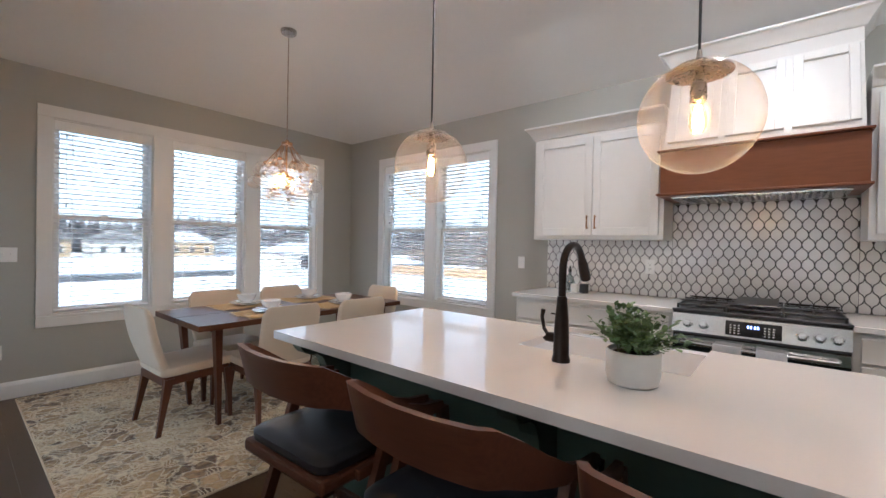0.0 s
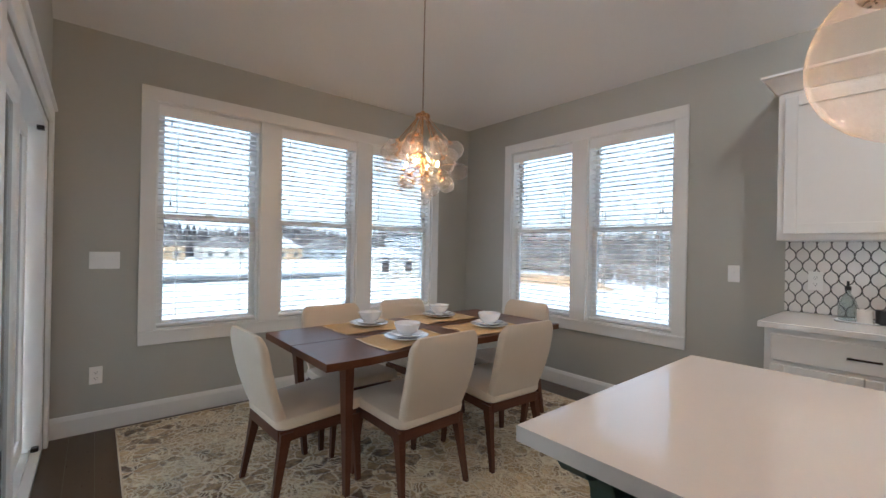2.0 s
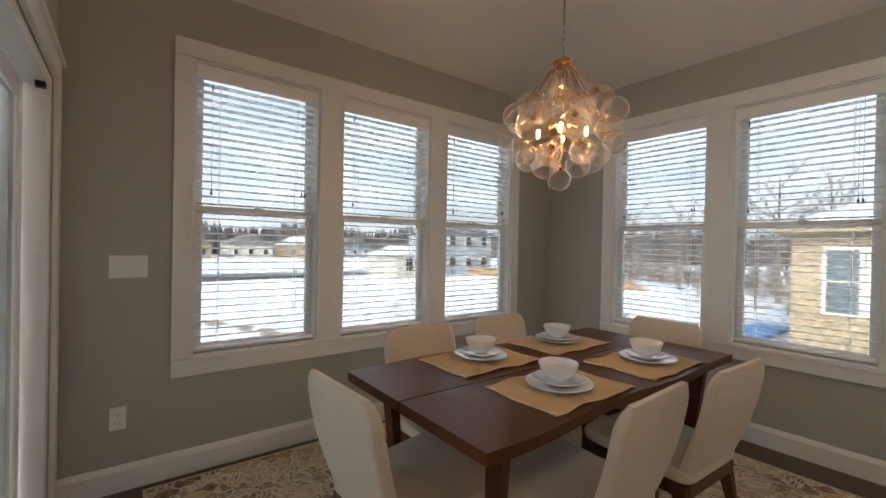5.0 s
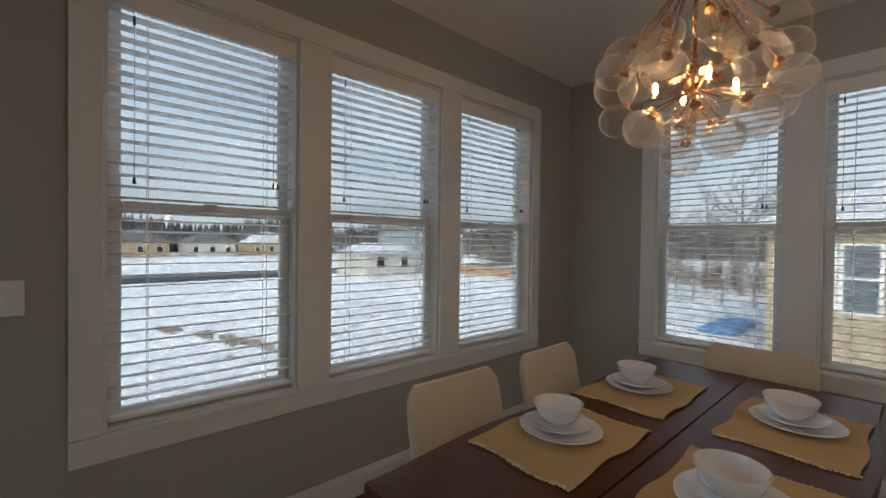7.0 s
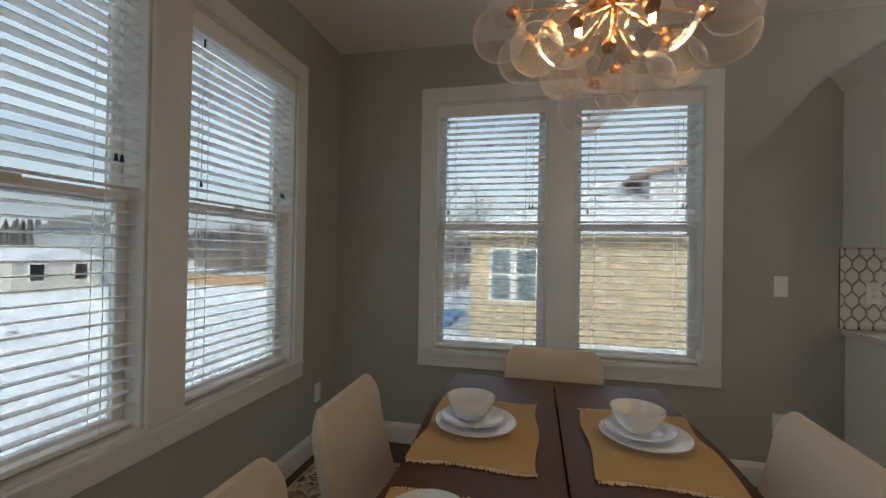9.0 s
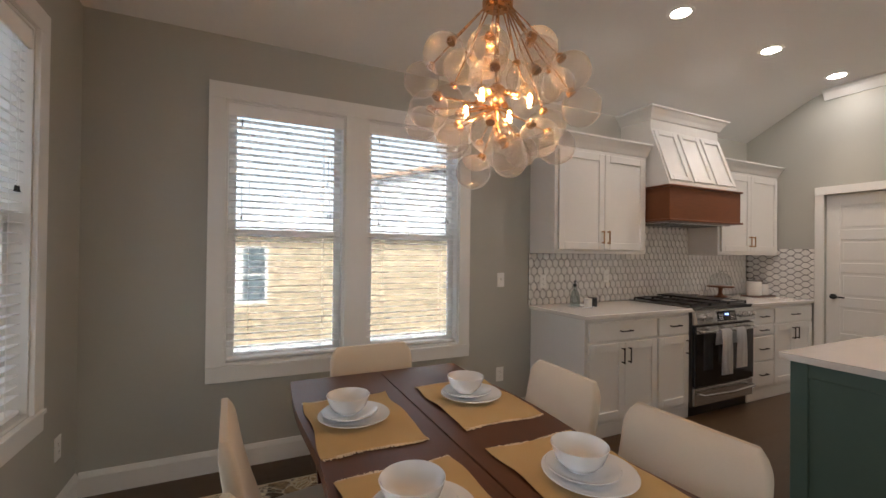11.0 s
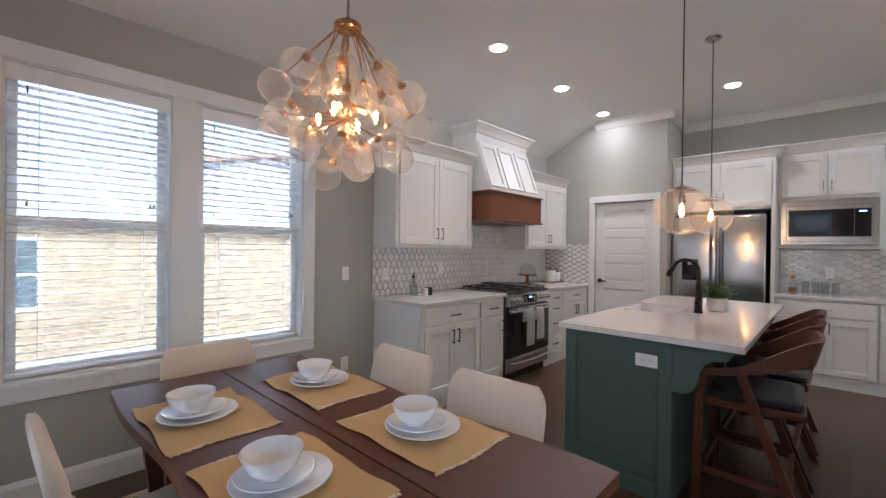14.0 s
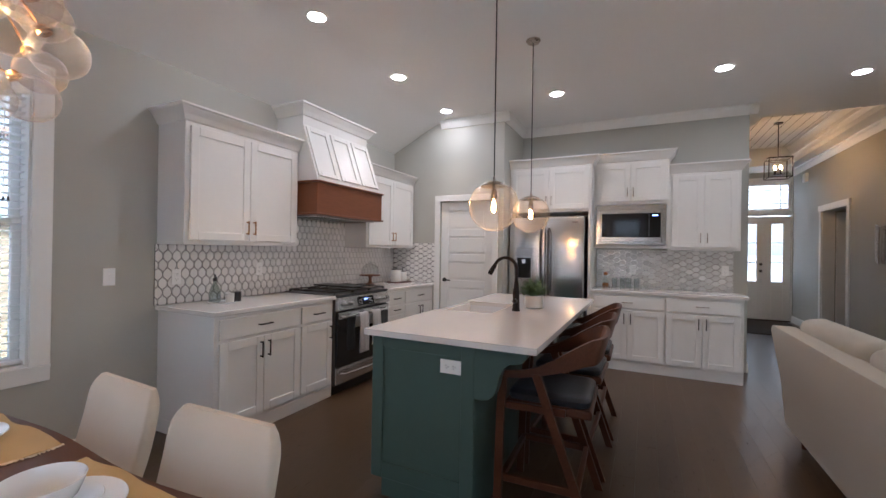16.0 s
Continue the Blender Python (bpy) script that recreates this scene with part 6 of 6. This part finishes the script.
# far woods
verts, faces = [], []
for dist, h, many in ((140, 5.0, 900), (155, 8.0, 900), (172, 11.5, 900)):
    for q in range(many):
        a = math.pi * (0.42 + 0.78 * q / many) + rnd.uniform(-0.004, 0.004)
        d = dist + rnd.uniform(-5, 5)
        x, y = d * math.cos(a), d * math.sin(a)
        hh, r = h * (0.86 + 0.12 * math.sin(a * 23) + rnd.uniform(-0.1, 0.14)), rnd.uniform(0.5, 1.3)
        k = len(verts)
        for z, w in ((GZ - 0.3, 0.6), (GZ + hh * 0.45, 1.0), (GZ + hh * 0.82, 0.6), (GZ + hh, 0.12)):
            verts += [(x + r * w * math.cos(1.05 * p + a), y + r * w * math.sin(1.05 * p + a), z + rnd.uniform(-0.2, 0.2)) for p in range(6)]
        for ring in range(3):
            faces += [(k + 6 * ring + p, k + 6 * ring + (p + 1) % 6, k + 6 * ring + 6 + (p + 1) % 6, k + 6 * ring + 6 + p) for p in range(6)]
        faces.append(tuple(k + 18 + p for p in range(6)))
me = bpy.data.meshes.new("far_woods")
me.from_pydata(verts, [], faces)
me.materials.append(WOODS)
tagged(new("far_woods", me), "far line of leafless winter woods on the horizon", "woods", "", "stuff")


def bare_tree(x, y, h, seed, label):
    r = random.Random(seed)
    t = thing("bare_tree", pose(x, y, ground_z(x, y) - 0.1), label, "tree", "bare trees")
    tb, lb = bmesh.new(), bmesh.new()
    pts = [(0, 0, 0), (r.uniform(-0.1, 0.1), r.uniform(-0.1, 0.1), h * 0.4), (r.uniform(-0.3, 0.3), r.uniform(-0.3, 0.3), h)]
    join(tb, tube(pts, 0.1, 7, [h * 0.022, h * 0.014, h * 0.003]))
    def limb(p, d, l, rad, depth):
        mid = p + d * l * 0.5 + Vector((r.uniform(-1, 1), r.uniform(-1, 1), 0.4)) * l * 0.08
        end = p + d * l + Vector((0, 0, l * 0.15))
        join(lb, tube([tuple(p), tuple(mid), tuple(end)], rad, 4, [rad, rad * 0.7, rad * 0.3]))
        if depth:
            for _ in range(3):
                f = r.uniform(0.35, 0.95)
                limb(p + (end - p) * f, (d + Vector((r.uniform(-1, 1), r.uniform(-1, 1), r.uniform(-0.1, 0.8))) * 0.7).normalized(), l * r.uniform(0.4, 0.6), rad * 0.5, depth - 1)
    for q in range(11):
        f = r.uniform(0.3, 0.97)
        p = Vector(pts[1]) * min(f / 0.4, 1) if f < 0.4 else Vector(pts[1]).lerp(Vector(pts[2]), (f - 0.4) / 0.6)
        a = r.uniform(0, 6.283)
        limb(p, Vector((math.cos(a), math.sin(a), r.uniform(0.4, 1.0))).normalized(), h * r.uniform(0.16, 0.3), h * 0.006, 2)
    part("trunk", tb, BARK, t)
    part("branches", lb, BARK, t)
    return t


tree = bare_tree(-10.5, 36, 9.0, 3, "leafless grey tree at the edge of the lot")
for i, (x, y, s) in enumerate([(-12.5 - 2.3 * q + 1.2 * math.sin(q * 2.4), 40 + 1.1 * q + 3 * math.cos(q * 1.7), 0.85 + 0.25 * math.sin(q * 3.1)) for q in range(16)] + [(-8.0, 40, 0.9), (-9.3, 45, 1.1)]):
    c = copy_thing(tree, pose(x, y, ground_z(x, y) - 0.1, 0, 0, 67 * i))
    c.scale = (s, s, s)
brush = bmesh.new()
for q in range(700):
    x = rnd.uniform(-70, -6.5)
    y = 37 + (-(x) - 8) * 0.5 + rnd.uniform(0, 9)
    hh = rnd.uniform(1.0, 3.6)
    for _ in range(3):
        dx, dy = rnd.uniform(-0.5, 0.5), rnd.uniform(-0.4, 0.4)
        join(brush, tube([(x, y, GZ - 0.1), (x + dx, y + dy * 0.5, GZ + hh * 0.6), (x + 2 * dx, y + dy, GZ + hh)], 0.03, 3, [0.05, 0.03, 0.008]))
tagged(part("brush", brush, BARK), "tangle of bare brown brush at the lot edge", "brush", "", "stuff")
structure("earth_bank", prism([(-62, GZ - 0.2), (-60, GZ + 0.8), (-22, GZ + 1.0), (-19, GZ - 0.2)], "y", 35, 36.5), FENCE, "bank of bare orange-brown earth", "bank")
fn = thing("fence", pose(-13.5, 30.5, GZ), "dark metal picket fence at the lot edge", "fence")
for q in range(5):
    part("post", boxes([(q * 1.6 - 0.04, q * 1.6 + 0.04, -0.04, 0.04, 0, 1.3)]), BARK, fn)
for z in (0.25, 1.1):
    part("rail", boxes([(0, 6.4, -0.02, 0.02, z, z + 0.05)]), BARK, fn)
pk = boxes([(0.1, 0.125, -0.012, 0.012, 0.1, 1.2)])
first_pk = part("picket", pk, BARK, fn)
for q in range(1, 40):
    p = new("picket", first_pk.data)
    p.parent = fn
    p.location = (q * 0.158, 0, 0)

# neighbouring yellow house
# Blue-grey base colour stands in for sky mirrored in the far panes.
SKYGLASS = material("painted_sky_glass", (0.11, 0.135, 0.15), 0.08, spec=0.8, grain=(1.2, 0.3))
SHEATH = material("bare_roof_sheathing", (0.4, 0.27, 0.2), 0.85, grain=(1.5, 0.4), blotch=(0.6, 0.35))
YH0 = 18.0
X0, X1, EZ = -5.85, 12.0, 1.95
hs = thing("yellow_house", pose(0, 0, 0), "pale yellow single-storey house with lap siding and snowy roof", "house")
part("wall", boxes([(X0, X1, YH0, YH0 + 10, GZ - 0.2, EZ)]), SIDING, hs)
lapm = None
z = GZ
while z < EZ - 0.36:
    secs = [[(x, YH0 - 0.002, z), (x, YH0 - 0.024, z + 0.001), (x, YH0 - 0.006, z + 0.18), (x, YH0 - 0.002, z + 0.18)] for x in (X0, X1)]
    if lapm is None:
        ob = part("siding_board", loft(secs), SIDING, hs)
        lapm, zz0 = ob.data, z
    else:
        ob = new("siding_board", lapm)
        ob.parent = hs
        ob.location = (0, 0, z - zz0)
    z += 0.18
part("corner_trim", boxes([(X0 - 0.02, X0 + 0.1, YH0 - 0.035, YH0 + 0.06, GZ - 0.1, EZ - 0.2)]), SIDING, hs)
part("frieze", boxes([(X0 - 0.05, X1, YH0 - 0.04, YH0 - 0.001, EZ - 0.25, EZ)]), SIDING, hs)
part("eave", boxes([(X0 - 0.45, X1 + 0.4, YH0 - 0.5, YH0 + 10.4, EZ + 0.001, EZ + 0.16)]), SIDING, hs, "yellow eave and fascia")
rb = bmesh.new()
P = [(X0 - 0.5, YH0 - 0.55, EZ + 0.162), (X1 + 0.5, YH0 - 0.55, EZ + 0.162), (X1 + 0.5, YH0 + 10.5, EZ + 0.162), (X0 - 0.5, YH0 + 10.5, EZ + 0.162), (X0 + 5.5, YH0 + 5, EZ + 3.0), (X1 - 5.5, YH0 + 5, EZ + 3.0)]
vs = [rb.verts.new(p) for p in P]
for f in ((0, 1, 5, 4), (1, 2, 5), (2, 3, 4, 5), (3, 0, 4), (3, 2, 1, 0)):
    rb.faces.new([vs[i] for i in f])
part("roof", rb, SNOWROOF, hs, "snow-covered hip roof")
part("dormer", prism([(1.6, EZ + 1.6), (1.6, EZ + 2.9), (5.2, EZ + 3.7), (8.8, EZ + 2.9), (8.8, EZ + 1.6)], "y", YH0 + 2.6, YH0 + 5.0), SNOWROOF, hs, "snow-covered upper wall")
part("dormer_roof", prism([(0.9, EZ + 2.75), (5.2, EZ + 3.75), (9.5, EZ + 2.75), (9.5, EZ + 2.95), (5.2, EZ + 3.98), (0.9, EZ + 2.95)], "y", YH0 + 2.1, YH0 + 5.4), SHEATH, hs, "bare brown sheathed dormer roof")
for x0, x1 in ((-5.1, -4.14), (-4.1, -3.14)):
    zb, zt = -0.56, 1.42
    win = part("window", boxes([(x0, x0 + 0.1, YH0 - 0.05, YH0 - 0.026, zb, zt), (x1 - 0.1, x1, YH0 - 0.05, YH0 - 0.026, zb, zt), (x0, x1, YH0 - 0.05, YH0 - 0.026, zt + 0.001, zt + 0.1), (x0, x1, YH0 - 0.05, YH0 - 0.026, zb - 0.1, zb - 0.001), (x0 + 0.1, x1 - 0.1, YH0 - 0.045, YH0 - 0.028, 0.4, 0.47)]), HOUSETRIM, hs)
    part("pane", boxes([(x0 + 0.1, x1 - 0.1, YH0 - 0.032, YH0 - 0.0265, zb, zt)]), SKYGLASS, win)
tagged(part("patio_tarp", boxes([(-8.6, -7.2, 20.0, 24.5, GZ, GZ + 0.12)], 0.03), material("blue_tarp", (0.08, 0.22, 0.5), 0.5, grain=(4, 0.1))), "blue tarp lying on the snow", "tarp")

# ---- pieces of the setting: wall tiles and floor boards ----
TW, TH = 0.0665, 0.134


def ogee(gap=0.0029, n=11):
    pts = []
    for k in range(n):
        y = -TH / 2 + TH * k / (n - 1)
        c = math.cos(math.pi * y / (TH / 2))
        pts.append((TW / 2 * (0.5 + 0.5 * math.copysign(abs(c) ** 0.6, c)), y))
    right = [(max(x - gap, 0.0), y * (1 - 2 * gap / TH)) for x, y in pts]
    return right[:-1] + [(0.0, TH / 2 - gap)] + [(-x, y) for x, y in reversed(right[1:-1])]


def clip(poly, u0, u1, v0, v1):
    for axis, lim, keep in ((0, u0, 1), (0, u1, -1), (1, v0, 1), (1, v1, -1)):
        out = []
        for a, b in zip(poly, poly[1:] + poly[:1]):
            ia, ib = (a[axis] - lim) * keep >= 0, (b[axis] - lim) * keep >= 0
            if ia:
                out.append(a)
            if ia != ib:
                f = (lim - a[axis]) / (b[axis] - a[axis])
                out.append((a[0] + (b[0] - a[0]) * f, a[1] + (b[1] - a[1]) * f))
        poly = out
        if len(poly) < 3:
            return []
    return poly


def tile_mesh(poly, mat, depth=0.006):
    bm = bmesh.new()
    c = (sum(p[0] for p in poly) / len(poly), sum(p[1] for p in poly) / len(poly))
    back = [bm.verts.new((x, 0, y)) for x, y in poly]
    mid = [bm.verts.new((x, -depth * 0.7, y)) for x, y in poly]
    front = [bm.verts.new((c[0] + (x - c[0]) * 0.93, -depth, c[1] + (y - c[1]) * 0.93)) for x, y in poly]
    k = len(poly)
    for i in range(k):
        j = (i + 1) % k
        bm.faces.new((back[i], back[j], mid[j], mid[i])), bm.faces.new((mid[i], mid[j], front[j], front[i]))
    bm.faces.new(front)
    bmesh.ops.recalc_face_normals(bm, faces=bm.faces)
    me = bpy.data.meshes.new("tile")
    bm.to_mesh(me)
    bm.free()
    me.materials.append(mat)
    return me


def backsplash(name, m, zones, mat, label, bed=GROUT, lying=False):
    """Ogee tiles on a metal-grey bed, upright or lying. zones: (u0, u1, z0, z1) on the wall; m takes u along x, the wall's face at y = 0."""
    s = thing(name, m, label, "backsplash", "", "structure")
    part("grout", boxes([(u0, u1, -0.006, -0.0005, z0, z1) for u0, u1, z0, z1 in zones]), bed, s)
    turned = (lambda p: [(q, r) for r, q in p][::-1]) if lying else (lambda p: p)
    shape = turned(ogee())
    full = tile_mesh(shape, mat)
    count, rest = 0, bmesh.new()
    for u0, u1, z0, z1 in zones:
        a0, a1, b0, b1 = (z0, z1, u0, u1) if lying else (u0, u1, z0, z1)
        for j in range(int(b0 / (TH / 2)) - 2, int(b1 / (TH / 2)) + 3):
            for i in range(int(a0 / TW) - 2, int(a1 / TW) + 3):
                ((cx, cz),) = turned([(i * TW + (TW / 2 if j % 2 else 0), j * TH / 2)])
                poly = [(x + cx, z + cz) for x, z in shape]
                cut = clip(poly, u0 + 0.001, u1 - 0.001, z0 + 0.001, z1 - 0.001)
                if len(cut) < 3:
                    continue
                whole = len(cut) == len(poly) and all(abs(a[0] - b[0]) + abs(a[1] - b[1]) < 1e-6 for a, b in zip(cut, poly))
                area = abs(sum(a[0] * b[1] - b[0] * a[1] for a, b in zip(cut, cut[1:] + cut[:1]))) / 2
                if area < 1.5e-4:
                    continue
                me = full if whole else tile_mesh([(x - cx, z - cz) for x, z in cut], mat)
                count += 1
                if count <= 300:
                    t = new("tile", me)
                    t.parent = s
                    t.location = (cx, -0.006, cz)
                else:
                    one = bmesh.new()
                    one.from_mesh(me)
                    join(rest, one, Matrix.Translation((cx, -0.006, cz)))
    if count > 300:
        tagged(part("far_tiles", rest, mat, s), "", "", "", "stuff")
    else:
        rest.free()
    return s


backsplash("backsplash_range", pose(0, YN, 0), ((-1.65, -0.6, 0.916, 1.3595), (-0.6, 0.44, 0.916, 1.64), (0.44, XPAN - 0.013, 0.916, 1.3645)), TILE, "white ogee tile backsplash with pewter-grey joints")
backsplash("backsplash_pantry", pose(XPAN, 0, 0, 0, 0, -90), ((-(YN - 0.013), -3.01, 0.916, 1.44),), TILE, "white ogee tile backsplash with pewter-grey joints", lying=True)
backsplash("backsplash_buffet", pose(XE, 0, 0, 0, 0, -90), ((-1.05, 0.44, 0.916, 1.3895),), PEARL, "pearly ogee tile backsplash over the buffet counter", material("silver_grout", (0.8, 0.79, 0.77), 0.16, metal=0.9, grain=(70, 0.12), bump=(120, 0.2)), True)

rnd = random.Random(5)
bw = 0.127
verts, faces = [], []
def board(x0, x1, y0, y1):
    b = len(verts)
    e = 0.0003
    verts.extend(((x0, y0, -0.012), (x1, y0, -0.012), (x1, y1, -0.012), (x0, y1, -0.012), (x0 + e, y0 + e, 0), (x1 - e, y0 + e, 0), (x1 - e, y1 - e, 0), (x0 + e, y1 - e, 0)))
    faces.extend(((b, b + 1, b + 5, b + 4), (b + 1, b + 2, b + 6, b + 5), (b + 2, b + 3, b + 7, b + 6), (b + 3, b, b + 4, b + 7), (b + 4, b + 5, b + 6, b + 7)))
far_rows = []
near_mesh = {}
y = YLIV
count = 0
while y < YN:
    x = XW - rnd.uniform(0, 1.2)
    while x < XF + 0.1:
        l = rnd.choice((0.9, 1.2, 1.5, 1.8))
        x0, x1 = max(x, XW), min(x + l, XF + 0.1)
        if x1 - x0 > 0.02:
            y1 = min(y + bw, YN)
            if y > -0.9 and -2.6 < x0 < 2.4 and abs((x1 - x0) - l) < 1e-6 and y1 - y > bw - 1e-6 and count < 290:
                if l not in near_mesh:
                    verts, faces = [], []
                    board(0, l, 0, bw)
                    me = bpy.data.meshes.new("floor_board")
                    me.from_pydata(verts, [], faces)
                    me.materials.append(material("brown_floor_plank", (0.068, 0.04, 0.02), 0.3, spec=0.35, grain=(14, 0.3), bump=(50, 0.08), stretch=(1, 8, 8), vary=0.06, blotch=(1.1, 0.12)) if not near_mesh else next(iter(near_mesh.values())).materials[0])
                    near_mesh[l] = me
                ob = new("floor_board", near_mesh[l])
                ob.parent = floor
                ob.location = (x0, y, 0)
                count += 1
            else:
                far_rows.append((x0, x1, y, y1))
        x += l
    y += bw
verts, faces = [], []
for r in far_rows:
    board(*r)
me = bpy.data.meshes.new("floor_boards")
me.from_pydata(verts, [], faces)
me.materials.append(OAK)
rest = tagged(new("floor_boards", me), "", "", "", "stuff")
rest.parent = floor
